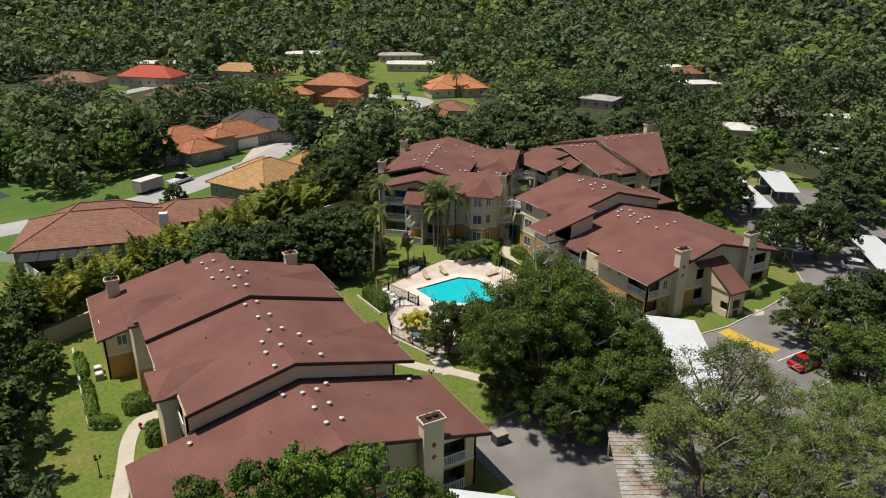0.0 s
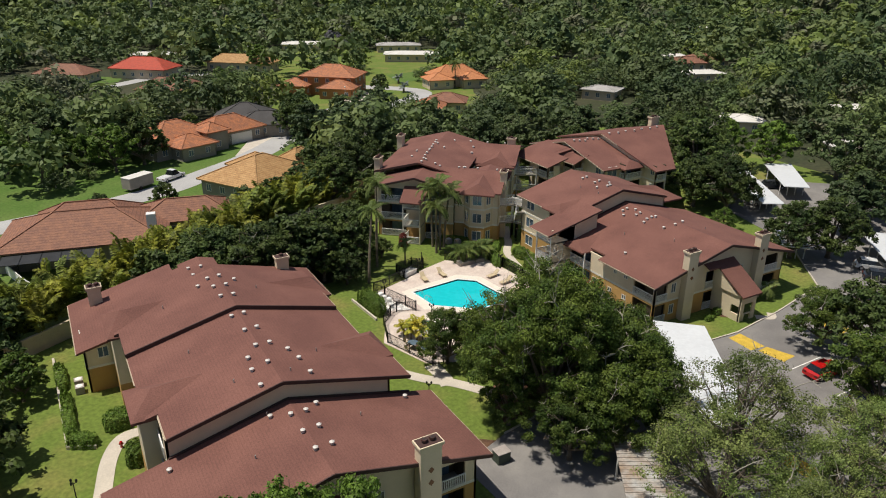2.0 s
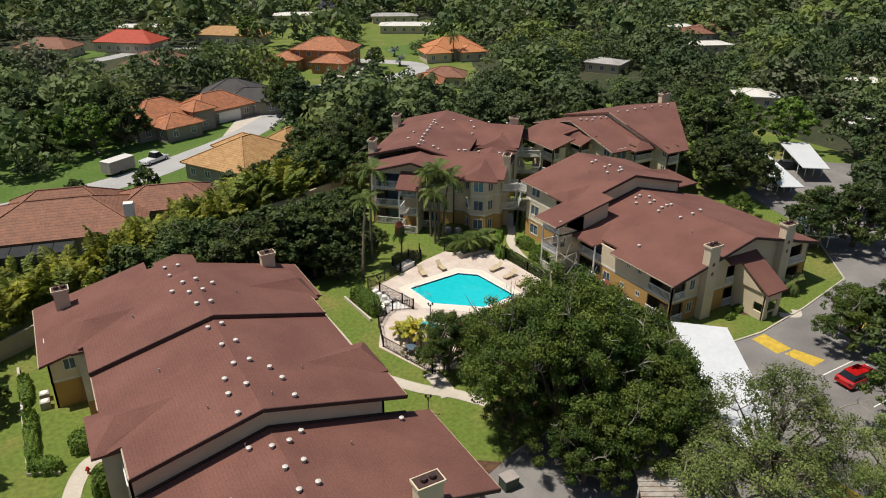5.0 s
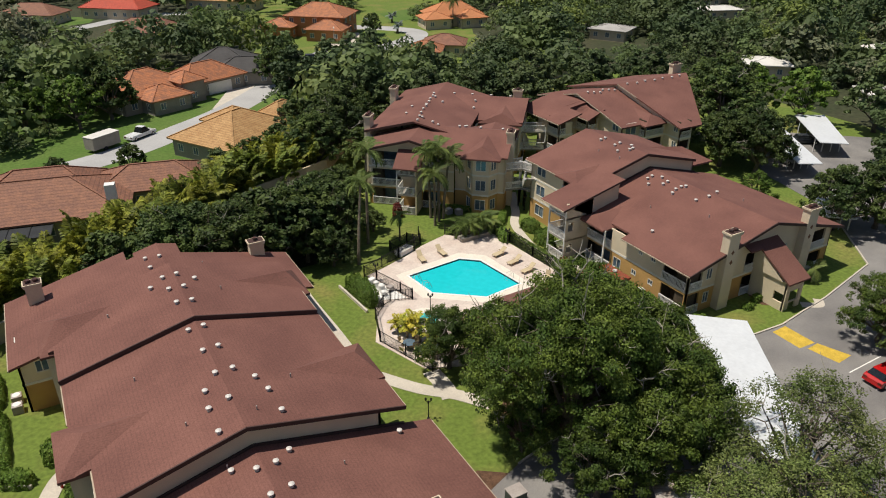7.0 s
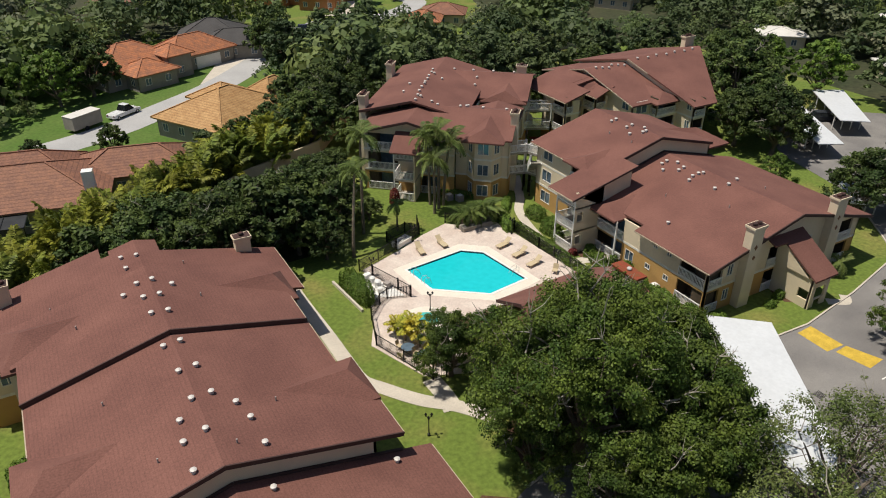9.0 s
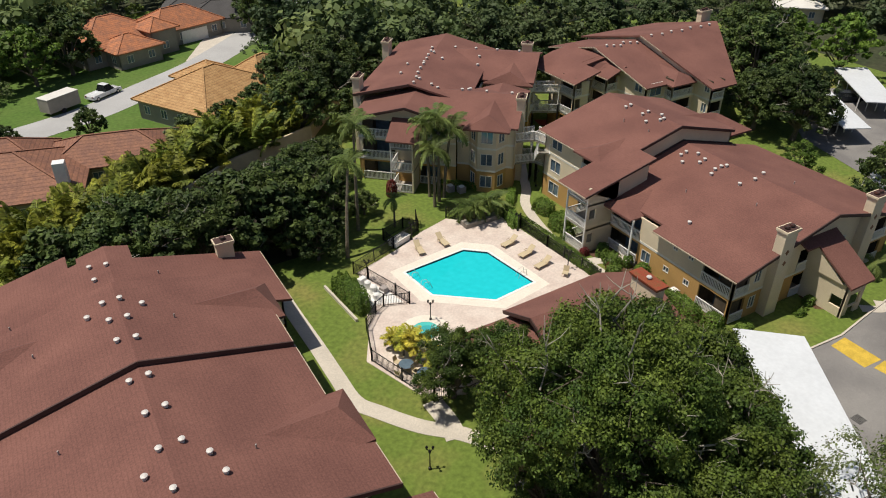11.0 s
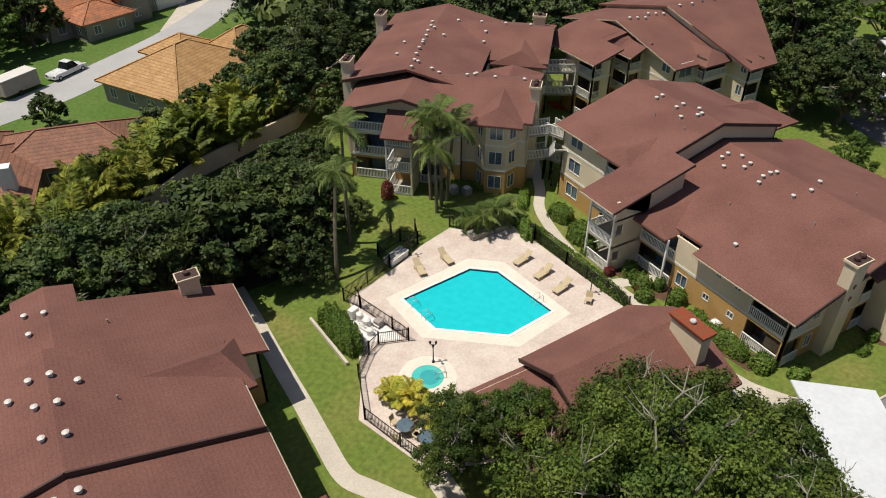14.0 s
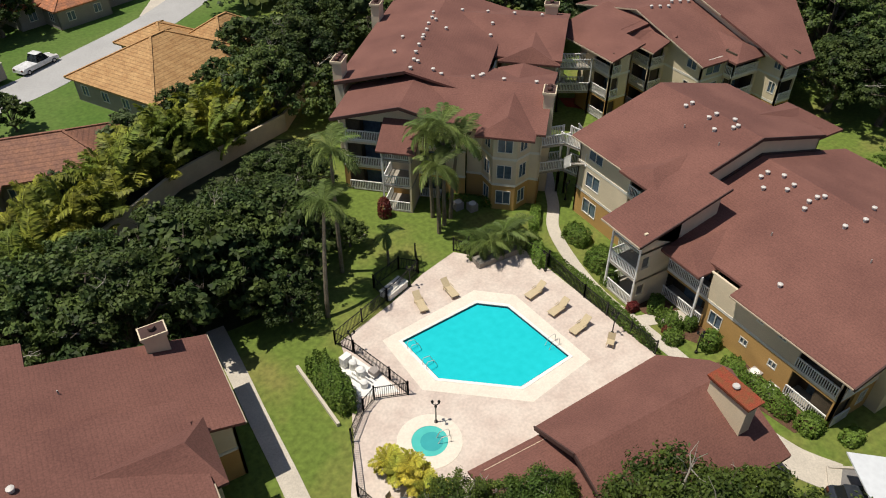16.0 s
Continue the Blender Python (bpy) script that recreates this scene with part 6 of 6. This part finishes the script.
h1 = house(pose(-1.2, 117, 0, 0, 0, -12), [(0, 21, -10, 3, 3, 6.0), (3, 17, -2, 6, 3, 5.6), (17, 31, -3, 5, 3, 5.2)], TILE_BROWN, WALLGREY, "single-storey grey house with brown tiled hip roof")
Shape().box((19.0, -8.6, 3), (20.2, -7.5, 6.1)).put("chimney", WHITE, h1)
S = Shape()
for k in range(6):
    S.bar((1.0 + k * 2.4, -13.4, 2.4), (1.0 + k * 2.4, -10.3, 2.7), 0.08, 0.08)
    S.bar((1.0 + k * 2.4, -13.4, 0), (1.0 + k * 2.4, -13.4, 2.4), 0.08, 0.08)
S.bar((1, -13.4, 2.4), (13, -13.4, 2.4), 0.08, 0.08)
S.put("cage_frame", IRON, h1)
Shape().slab([(1, -13.4, 2.38), (13, -13.4, 2.38), (13, -10.4, 2.68), (1, -10.4, 2.68)], 0.02).put("screen", SCREEN, h1, "dark mesh screen of a pool cage")
h2 = house(pose(27.7, 129.6, 0, 0, 0, -60), [(0, 13.4, 0.5, 16, 3, 6.6), (4, 12.4, 12, 22, 3, 6.2), (-3.0, 4, 10, 17, 3, 5.0)], TILE_TAN, WALLGREY, "single-storey grey house with tan tiled hip roof")
Shape().slab([(12.8, 3, 2.7), (17, 3, 2.4), (17, 13, 2.4), (12.8, 13, 2.7)], 0.03).put("pool_cage", SCREEN, h2, "dark mesh screen of a pool cage")
h3 = house(pose(26.6, 158.6, 0, 0, 0, 22), [(-3, 13, -2, 11, 3.2, 6.6), (11, 25, -1, 8, 3.0, 5.9), (0.5, 8.5, -6, 1, 2.9, 4.8), (8.5, 13.5, -3.5, 2, 4.4, 6.0)], TILE_ORANGE, WALLGREY, "grey house with mottled orange tiled roofs and white garage door")
facade(h3, "garage_door", (16.0, -1.1), (21.6, -1.1), 0, 2.3, WHITE)
house(pose(42.5, 181, 0, 0, 0, -20), [(0, 14, -6, 6, 3, 6.4), (6, 18, -10, -2, 3, 5.4)], TILE_GREY, WALLGREY, "house with dark grey shingle hip roof")
house(pose(79, 220, 0, 0, 0, -40), [(0, 17, -4, 8, 5.6, 8.6), (-6, 3, -8, 0, 3.2, 5.0), (8, 18, -10, -2, 3.2, 5.2)], TILE_ORANGE, WALLORANGE, "large two-storey house with terracotta tiled roofs")
house(pose(29, 276, 0, 0, 0, -40), [(0, 20, 0, 11, 3.4, 6.8)], TILE_RED, WALLCREAM, "pale house with bright red tiled roof")
house(pose(6, 276, 0, 0, 0, -35), [(0, 17, 0, 10, 3.0, 5.8)], TILE_BROWN, WALLCREAM, "pale house with brown tiled roof")
house(pose(62, 279, 0, 0, 0, -40), [(0, 24, 0, 9, 3.2, 5.8)], TILE_TAN, WALLCREAM, "pale house with greyish tan tiled roof")
house(pose(33, 233, 0, 0, 0, -30), [(0, 18, -4, 6, 3.0, 6.0)], TILE_BROWN, WALLCREAM, "house with brown tiled roof among trees")
house(pose(119, 210, 0, 0, 0, -10), [(0, 16, -2, 8, 3.4, 6.6), (-3, 5, -5, 3, 3, 4.8), (8, 16, -6, 2, 3, 5)], TILE_BRIGHT, WALLCREAM, "cream house with bright orange tiled roofs")
house(pose(100, 178, 0, 0, 0, -35), [(0, 10, -4, 4, 3, 5)], TILE_BROWN, WALLCREAM, "house with brown tiled roof half hidden by trees")
house(pose(92, 172, 0, 0, 0, -35), [(0, 8, -3, 4, 3, 5)], TILE_ORANGE, WALLCREAM, "house with orange tiled roof half hidden by trees")
house(pose(14, 200, 0, 0, 0, -20), [(0, 12, 0, 8, 3, 5)], TILE_BROWN, WALLCREAM, "house with brown tiled roof half hidden by trees")
FLATS = ((104, 322, -22, 22, 8, "r"), (140, 300, -22, 19, 9, "p"), (130, 271, -28, 22, 9, "r"), (199, 179, -20, 15, 7, "w"), (215, 200, -20, 14, 7, "b"), (149, 172, -60, 10, 8, "p"), (150, 90, -30, 8, 7, "w"), (151, 120, -40, 9, 9, "w"), (190, 116, -30, 8, 5, "w"), (250, 138, -25, 10, 6, "w"), (300, 118, -20, 12, 6, "w"), (228, 215, -20, 9, 5, "w"), (330, 158, -20, 12, 6, "w"), (335, 303, -20, 12, 7, "w"), (515, 349, -20, 16, 8, "w"), (480, 330, -20, 14, 8, "w"), (427, 266, -20, 14, 7, "w"), (445, 262, -20, 12, 7, "w"), (228, 204, -25, 16, 8, "b"), (60, 330, -20, 30, 6, "r"), (40, 312, -20, 16, 6, "w"), (330, 100, -20, 14, 6, "w"), (180, 240, -20, 9, 6, "p"), (155, 330, -20, 10, 5, "w"))
for x, y, a, w, d, k in FLATS:
    roof = {"r": ROOF_WHITE, "p": ROOF_PALE, "w": ROOF_WHITE, "b": TILE_BROWN}[k]
    house(pose(x, y, 0, 0, 0, a), [(0, w, 0, d, 3.0, 3.9 if k != "b" else 5)], roof, WALLCREAM, "low house with a pale roof among distant trees" if k != "b" else "house with dark red roof among distant trees")


# ---- carports, vehicles ----
def carport(corners, z, mat, label, ribs=0, fall=0.15):
    b = thing("carport", label, "carport")
    P = [Vector((x, y, z)) for x, y in corners]
    P[2].z -= fall
    P[3].z -= fall
    Shape().slab([tuple(p) for p in P], 0.12).put("roof", mat, b)
    n = ribs or 3
    R = Shape()
    for i in range(n + 1):
        a, c = P[0].lerp(P[1], i / n), P[3].lerp(P[2], i / n)
        up = Vector((0, 0, 0.03))
        R.bar(a + up, c + up, 0.09, 0.07)
    if ribs:
        tagged(R.put("ribbing", mat, b), kind="stuff")
    for s in (0.05, 0.35, 0.65, 0.95):
        for t in (0.2, 0.8):
            p = P[0].lerp(P[1], t).lerp(P[3].lerp(P[2], t), s)
            Shape().box((p.x - 0.06, p.y - 0.06, 0), (p.x + 0.06, p.y + 0.06, p.z - 0.1)).put("post", WHITE, b)
    return b


carport([(60.2, 52.4), (50.4, 36.0), (53.8, 33.6), (64.5, 48.9)], 2.6, CARPORTM, "long carport with flat white metal roof")
carport([(42.4, 39.0), (35.0, 28.0), (38.6, 26.5), (45.4, 37.4)], 2.6, CARPORTR, "carport with ribbed rusty pale metal roof", 26)
carport([(25.6, 37.4), (22.5, 33.5), (26.5, 30.5), (29.6, 34.4)], 2.6, CARPORTM, "carport with flat white metal roof")
carport([(107.5, 58.4), (92.8, 42.0), (97.5, 39.5), (111.0, 56.0)], 2.6, CARPORTM, "long carport with flat white metal roof")
carport([(127.0, 90.4), (117.2, 78.4), (121.0, 76.0), (132.0, 88.0)], 2.6, CARPORTM, "long carport with flat white metal roof")
carport([(118.0, 92.0), (106.0, 74.0), (109.5, 72.5), (121.6, 90.2)], 2.5, CARPORTM, "long carport with flat white metal roof under trees")
carport([(98.5, 66.5), (92.5, 60.2), (95.5, 58.0), (101.5, 64.2)], 2.5, CARPORTM, "carport with flat white metal roof under trees")


def car(x, y, turn, mat, label, kind="car", L=4.5, W=1.8, H=1.5):
    b = thing("car", label, kind, pose(x, y, 0.03, 0, 0, turn))
    prof = [(-L / 2, 0.35), (-L / 2 + 0.05, 0.75), (-L / 2 + 0.25, 0.92), (L / 2 - 1.2, 0.92), (L / 2 - 0.15, 0.78), (L / 2, 0.6), (L / 2, 0.35)]
    n = len(prof)
    S = Shape()
    v = [(x_, -W / 2, z) for x_, z in prof] + [(x_, W / 2, z) for x_, z in prof]
    S.add(v, [tuple(range(n)), tuple(range(2 * n - 1, n - 1, -1))] + [((i + 1) % n, i, n + i, n + (i + 1) % n) for i in range(n)])
    S.put("body", mat, b)
    r0, r1 = (-L / 2 + 0.35, L / 2 - 1.1) if kind != "pickup truck" else (-0.5, L / 2 - 1.3)
    c = [(r0, -W / 2 + 0.08, 0.92), (r1, -W / 2 + 0.08, 0.92), (r1, W / 2 - 0.08, 0.92), (r0, W / 2 - 0.08, 0.92), (r0 + 0.35, -W / 2 + 0.3, H - 0.04), (r1 - 0.75, -W / 2 + 0.3, H - 0.04), (r1 - 0.75, W / 2 - 0.3, H - 0.04), (r0 + 0.35, W / 2 - 0.3, H - 0.04)]
    part("glasshouse", c, [(4, 5, 6, 7), (0, 1, 5, 4), (1, 2, 6, 5), (2, 3, 7, 6), (3, 0, 4, 7)], CARGLASS, b)
    Shape().box((r0 + 0.32, -W / 2 + 0.27, H - 0.05), (r1 - 0.72, W / 2 - 0.27, H)).put("roof_panel", mat, b)
    for sx in (-L / 2 + 0.8, L / 2 - 0.85):
        for sy in (-1, 1):
            w = Shape().tube([(sx, sy * (W / 2 - 0.2), 0.32), (sx, sy * (W / 2 + 0.01), 0.32)], [0.32, 0.32], 16).put("wheel", TYRE, b)
            Shape().tube([(sx, sy * (W / 2 + 0.0), 0.32), (sx, sy * (W / 2 + 0.025), 0.32)], [0.19, 0.17], 12).put("rim", VENTM, w)
    for sy in (-1, 1):
        Shape().box((L / 2 - 0.14, sy * 0.65 - 0.2, 0.62), (L / 2 + 0.01, sy * 0.65 + 0.2, 0.76)).put("headlight", WHITE, b)
        Shape().box((-L / 2 - 0.01, sy * 0.68 - 0.16, 0.62), (-L / 2 + 0.08, sy * 0.68 + 0.16, 0.8)).put("tail_light", LEAF_RED, b)
    return b


car(70.9, 38.6, -3, RED_CAR, "bright red hatchback parked in a painted bay")
car(70.6, 33.4, -4, DARK_CAR, "dark car parked in a bay under trees")
car(24.9, 142.0, 37, WHITE_CAR, "white pickup truck parked on the street", "pickup truck", 5.6, 1.95, 1.85)
for x, y, a, m in ((66.5, 177.5, -20, WHITE_CAR), (69, 181, -20, SILVER_CAR), (64.2, 173.5, -20, DARK_CAR), (71.6, 184.0, -20, DARK_CAR)):
    car(x, y, a, m, "parked car on a driveway among houses")
for x, y, a, m in ((99, 49.5, -50, DARK_CAR), (101.6, 52.4, -50, WHITE_CAR), (112, 78.4, -30, SILVER_CAR), (115, 83, -30, WHITE_CAR), (122, 84, -30, DARK_CAR), (59.9, 49.9, -38, DARK_CAR), (57.6, 46.6, -38, SILVER_CAR), (47.5, 28, 20, SILVER_CAR)):
    car(x, y, a, m, "parked car in a shaded car park bay")
tr = thing("trailer", "grey enclosed cargo trailer parked on the street", "trailer", pose(18.6, 138.6, 0.05, 0, 0, 33))
Shape().box((-2.6, -1.1, 0.5), (2.6, 1.1, 2.5)).put("body", WALLGREY, tr)
Shape().box((-2.65, -1.15, 2.5), (2.65, 1.15, 2.56)).put("roof", ROOF_WHITE, tr)
for s in (-1, 1):
    Shape().tube([(-0.4, s * 1.0, 0.35), (-0.4, s * 1.2, 0.35)], [0.35, 0.35], 14).put("wheel", TYRE, tr)


# ---- pool furniture, fence, lamps ----
def fence(name, pts, h=1.35, gap=0.14, label="black iron picket fence round the pool"):
    b = thing(name, label, "fence")
    for i in range(len(pts) - 1):
        p, q = Vector(pts[i]), Vector(pts[i + 1])
        L = (q - p).length
        S = Shape()
        for z in (0.2, h - 0.08):
            S.bar((*p, z), (*q, z), 0.045, 0.045)
        n = max(1, int(L / gap))
        for k in range(n):
            a = p.lerp(q, k / n)
            S.box((a.x - 0.014, a.y - 0.014, 0.06), (a.x + 0.014, a.y + 0.014, h))
        S.put("fence_panel", IRON, b)
        m = max(1, int(L / 2.4))
        for k in range(m + 1):
            a = p.lerp(q, k / m)
            Shape().box((a.x - 0.05, a.y - 0.05, 0), (a.x + 0.05, a.y + 0.05, h + 0.1)).put("post", IRON, b)
    return b


fence("pool_fence", [(36.4, 59.4), (34.3, 66.0), (35.6, 69.8), (37.3, 71.6), (38.4, 72.2)])
fence("pool_fence", [(38.4, 72.2), (40.6, 71.4), (40.1, 73.2), (39.0, 76.8), (38.2, 78.4)], label="black iron picket fence round the pool equipment")
fence("pool_fence", [(38.2, 78.4), (43.6, 80.6), (47.4, 82.4), (48.2, 84.4)])
fence("pool_fence", [(43.6, 80.6), (43.4, 82.6), (46.2, 83.6), (47.4, 82.4)])
fence("pool_fence", [(51.4, 83.4), (52.5, 81.9)])
fence("pool_fence", [(56.5, 81.2), (57.2, 77.6), (57.3, 73), (57.9, 65.6)])
fence("gate", [(36.4, 59.4), (37.6, 59.3), (38.6, 60.2)], 1.9, label="taller black iron gate at the pool entrance")


def lamp_post(x, y, label="black iron lamp post with three lantern heads", h=1.9):
    b = thing("lamp_post", label, "lamp post", pose(x, y, 0.03))
    Shape().tube([(0, 0, 0), (0, 0, 0.18), (0, 0, 0.2), (0, 0, h)], [0.13, 0.11, 0.05, 0.035], 8).put("pole", IRON, b)
    A = Shape()
    for k in range(3):
        a = 2 * math.pi * k / 3
        A.bar((0, 0, h - 0.15), (math.cos(a) * 0.25, math.sin(a) * 0.25, h - 0.1), 0.04, 0.04)
        Shape().tube([(math.cos(a) * 0.25, math.sin(a) * 0.25, h - 0.1), (math.cos(a) * 0.25, math.sin(a) * 0.25, h + 0.1), (math.cos(a) * 0.25, math.sin(a) * 0.25, h + 0.22)], [0.06, 0.11, 0.03], 6).put("lantern", IRON, b)
    A.put("arms", IRON, b)
    return b


for x, y in ((41.1, 68.4), (33.0, 54.0), (2.4, 55.1), (39.0, 77.0), (46.0, 81.2), (52.3, 82.4), (56.6, 77.2), (56.6, 68.8), (60.6, 64.2), (64.4, 84.6), (61.9, 88.2)):
    lamp_post(x, y)
for x, y, a in ((5.5, 146, 0), (84, 200, 0), (98, 211, 0), (57, 168, 0)):
    b = thing("street_lamp", "pale post street lamp with a globe head", "street lamp", pose(x, y, 0))
    Shape().tube([(0, 0, 0), (0, 0, 4)], [0.07, 0.05], 8).put("pole", VENTM, b)
    Shape().tube([(0, 0, 3.95), (0, 0, 4.1), (0, 0, 4.3), (0, 0, 4.45)], [0.08, 0.2, 0.2, 0.05], 10).put("globe", WHITE, b)


def lounger(x, y, turn):
    b = thing("sun_lounger", "tan canvas sun lounger with raised back on the pool deck", "sun lounger", pose(x, y, 0.06, 0, 0, turn), "pool loungers")
    Shape().slab([(-1.0, -0.3, 0.34), (0.3, -0.3, 0.34), (0.3, 0.3, 0.34), (-1.0, 0.3, 0.34)], 0.04).put("seat", CANVAS, b)
    Shape().slab([(0.3, -0.3, 0.34), (0.95, -0.3, 0.82), (0.95, 0.3, 0.82), (0.3, 0.3, 0.34)], 0.04).put("backrest", CANVAS, b)
    F = Shape()
    for s in (-0.32, 0.32):
        F.bar((-1.0, s, 0.31), (0.45, s, 0.31), 0.04, 0.05)
        F.bar((-0.1, s, 0.52), (0.4, s, 0.52), 0.04, 0.04)
    F.put("frame", CANVAS, b)
    for lx in (-0.85, 0.4):
        for s in (-0.3, 0.3):
            Shape().box((lx - 0.02, s - 0.02, 0), (lx + 0.02, s + 0.02, 0.3)).put("leg", CANVAS, b)


for x, y, a in ((45.6, 78.8, 83), (48.4, 79.0, 91), (54.2, 75.3, 12), (54.6, 72.8, 12), (54.8, 70.4, 12)):
    lounger(x, y, a)

lounge_table = thing("deck_chair", "tan metal and canvas chair on the pool deck", "chair", pose(55.6, 67.9, 0.06, 0, 0, 40))
Shape().box((-0.28, -0.28, 0.38), (0.28, 0.28, 0.43)).put("seat", CANVAS, lounge_table)
Shape().slab([(0.26, -0.28, 0.43), (0.45, -0.28, 0.95), (0.45, 0.28, 0.95), (0.26, 0.28, 0.43)], 0.04).put("backrest", CANVAS, lounge_table)
for sx in (-0.25, 0.25):
    for sy in (-0.25, 0.25):
        Shape().box((sx - 0.02, sy - 0.02, 0), (sx + 0.02, sy + 0.02, 0.4)).put("leg", CANVAS, lounge_table)
for x, y in ((37.0, 62.0), (36.2, 63.6)):
    t = thing("patio_table", "round glass-topped metal table on the pool deck", "table", pose(x, y, 0.06))
    Shape().tube([(0, 0, 0.7), (0, 0, 0.73)], [0.6, 0.6], 20).put("tabletop", PANE, t)
    Shape().tube([(0, 0, 0), (0, 0, 0.02), (0, 0, 0.04), (0, 0, 0.7)], [0.3, 0.3, 0.05, 0.05], 10).put("pedestal", CANVAS, t)
    for k in range(4):
        a = k * math.pi / 2 + 0.4
        c = thing("patio_chair", "pale metal patio chair at a round table", "chair", pose(x + math.cos(a) * 0.95, y + math.sin(a) * 0.95, 0.06, 0, 0, math.degrees(a)), "patio chairs")
        Shape().box((-0.22, -0.22, 0.4), (0.22, 0.22, 0.44)).put("seat", CANVAS, c)
        Shape().slab([(0.2, -0.22, 0.44), (0.32, -0.22, 0.88), (0.32, 0.22, 0.88), (0.2, 0.22, 0.44)], 0.03).put("backrest", CANVAS, c)
        for sx in (-0.2, 0.2):
            for sy in (-0.2, 0.2):
                Shape().box((sx - 0.015, sy - 0.015, 0), (sx + 0.015, sy + 0.015, 0.4)).put("leg", CANVAS, c)
flat("equipment_pad", [(37.4, 76.2), (37.6, 72.9), (40.2, 71.9), (39.9, 73.5), (38.8, 76.6)], 0.08, WHITE, "white concrete pad for pool equipment", "concrete pad", 0.08)
pe = thing("pool_equipment", "white pool pumps, tanks and pipes on a pad", "pool equipment", pose(38.5, 74.5, 0.08, 0, 0, 20))
for x, y, r, h in ((0, 0, 0.35, 0.9), (0.2, 1.0, 0.3, 0.8), (-0.5, -0.8, 0.28, 0.6)):
    Shape().tube([(x, y, 0), (x, y, h * 0.85), (x, y, h)], [r, r, r * 0.5], 14).put("tank", WHITE, pe)
Shape().box((0.4, -0.9, 0), (1.0, -0.3, 0.55)).put("pump", PIPEM, pe)
Shape().box((-0.3, 1.4, 0), (0.5, 1.9, 0.9)).put("heater", WHITE, pe)
S = Shape()
for k in range(4):
    S.tube([(-0.6 + 0.3 * k, -1.0, 0.3), (-0.6 + 0.3 * k, 0.6, 0.3), (-0.6 + 0.3 * k, 0.6, 0.1)], [0.05] * 3, 6)
S.put("pipes", WHITE, pe)
pl = Shape().bar((52.0, 80.7, 0.3), (56.2, 80.7, 0.3), 1.1, 0.55).put("planter", WALLGREY)
tagged(pl, "low grey stone planter at the pool's edge", "planter")
box = thing("storage_box", "low white box on the deck by the fence", "box", pose(44.6, 81.3, 0.06, 0, 0, 22))
Shape().box((-1.1, -0.5, 0), (1.1, 0.5, 0.55)).put("body", WHITE, box)
Shape().box((-1.15, -0.55, 0.55), (1.15, 0.55, 0.62)).put("lid", TRIM, box)
ub = thing("utility_box", "dark green utility cabinet on bare soil", "utility box", pose(34.2, 43.3, 0.02))
Shape().box((-0.6, -0.5, 0), (0.6, 0.5, 1.0)).put("cabinet", material("green_metal", (0.06, 0.08, 0.06), 0.6), ub)
Shape().box((-0.64, -0.54, 1.0), (0.64, 0.54, 1.06)).put("lid", PIPEM, ub)
hy = thing("fire_hydrant", "small red fire hydrant beside the path", "fire hydrant", pose(6.3, 60.6, 0))
Shape().tube([(0, 0, 0), (0, 0, 0.5), (0, 0, 0.52), (0, 0, 0.62), (0, 0, 0.7)], [0.11, 0.11, 0.15, 0.13, 0.04], 10).put("barrel", RED_CAR, hy)
Shape().tube([(-0.2, 0, 0.42), (0.2, 0, 0.42)], [0.06, 0.06], 8).put("nozzle", RED_CAR, hy)


def ac_unit(x, y):
    b = thing("air_conditioner", "pale outdoor air-conditioning unit beside the wall", "air conditioner", pose(x, y, 0), "air conditioners")
    Shape().box((-0.4, -0.4, 0), (0.4, 0.4, 0.75)).put("case", PIPEM, b)
    Shape().tube([(0, 0, 0.75), (0, 0, 0.8)], [0.34, 0.32], 16).put("fan_grille", WHITE, b)


for x, y in ((3.9, 71.6), (3.9, 73.0), (8.0, 58.0), (8.0, 59.3), (8.1, 65.2), (62.2, 60.4), (62.1, 58.9), (55.0, 88.6), (56.0, 87.7)):
    ac_unit(x, y)
# white vinyl fence and pylons
wf = Shape()
for p, q in (((-6, 113), (-3.4, 110.4)), ((-3.4, 110.4), (-0.4, 100.9)), ((-0.4, 100.9), (0.5, 98.5))):
    wf.bar((*p, 0.75), (*q, 0.75), 0.08, 1.5)
tagged(wf.put("vinyl_fence", WHITE), "white vinyl garden fence", "fence", "", "structure")
for x, y, h in ((75, 480, 48), (168, 590, 52), (250, 640, 40)):
    py = thing("pylon", "tall thin grey steel transmission pole above the trees", "pylon", pose(x, y, 0))
    Shape().tube([(0, 0, 0), (0, 0, h)], [0.9, 0.4], 8).put("mast", PIPEM, py)
    for z in (h - 3, h - 8):
        Shape().bar((-3, 0, z), (3, 0, z), 0.3, 0.3).put("crossarm", PIPEM, py)
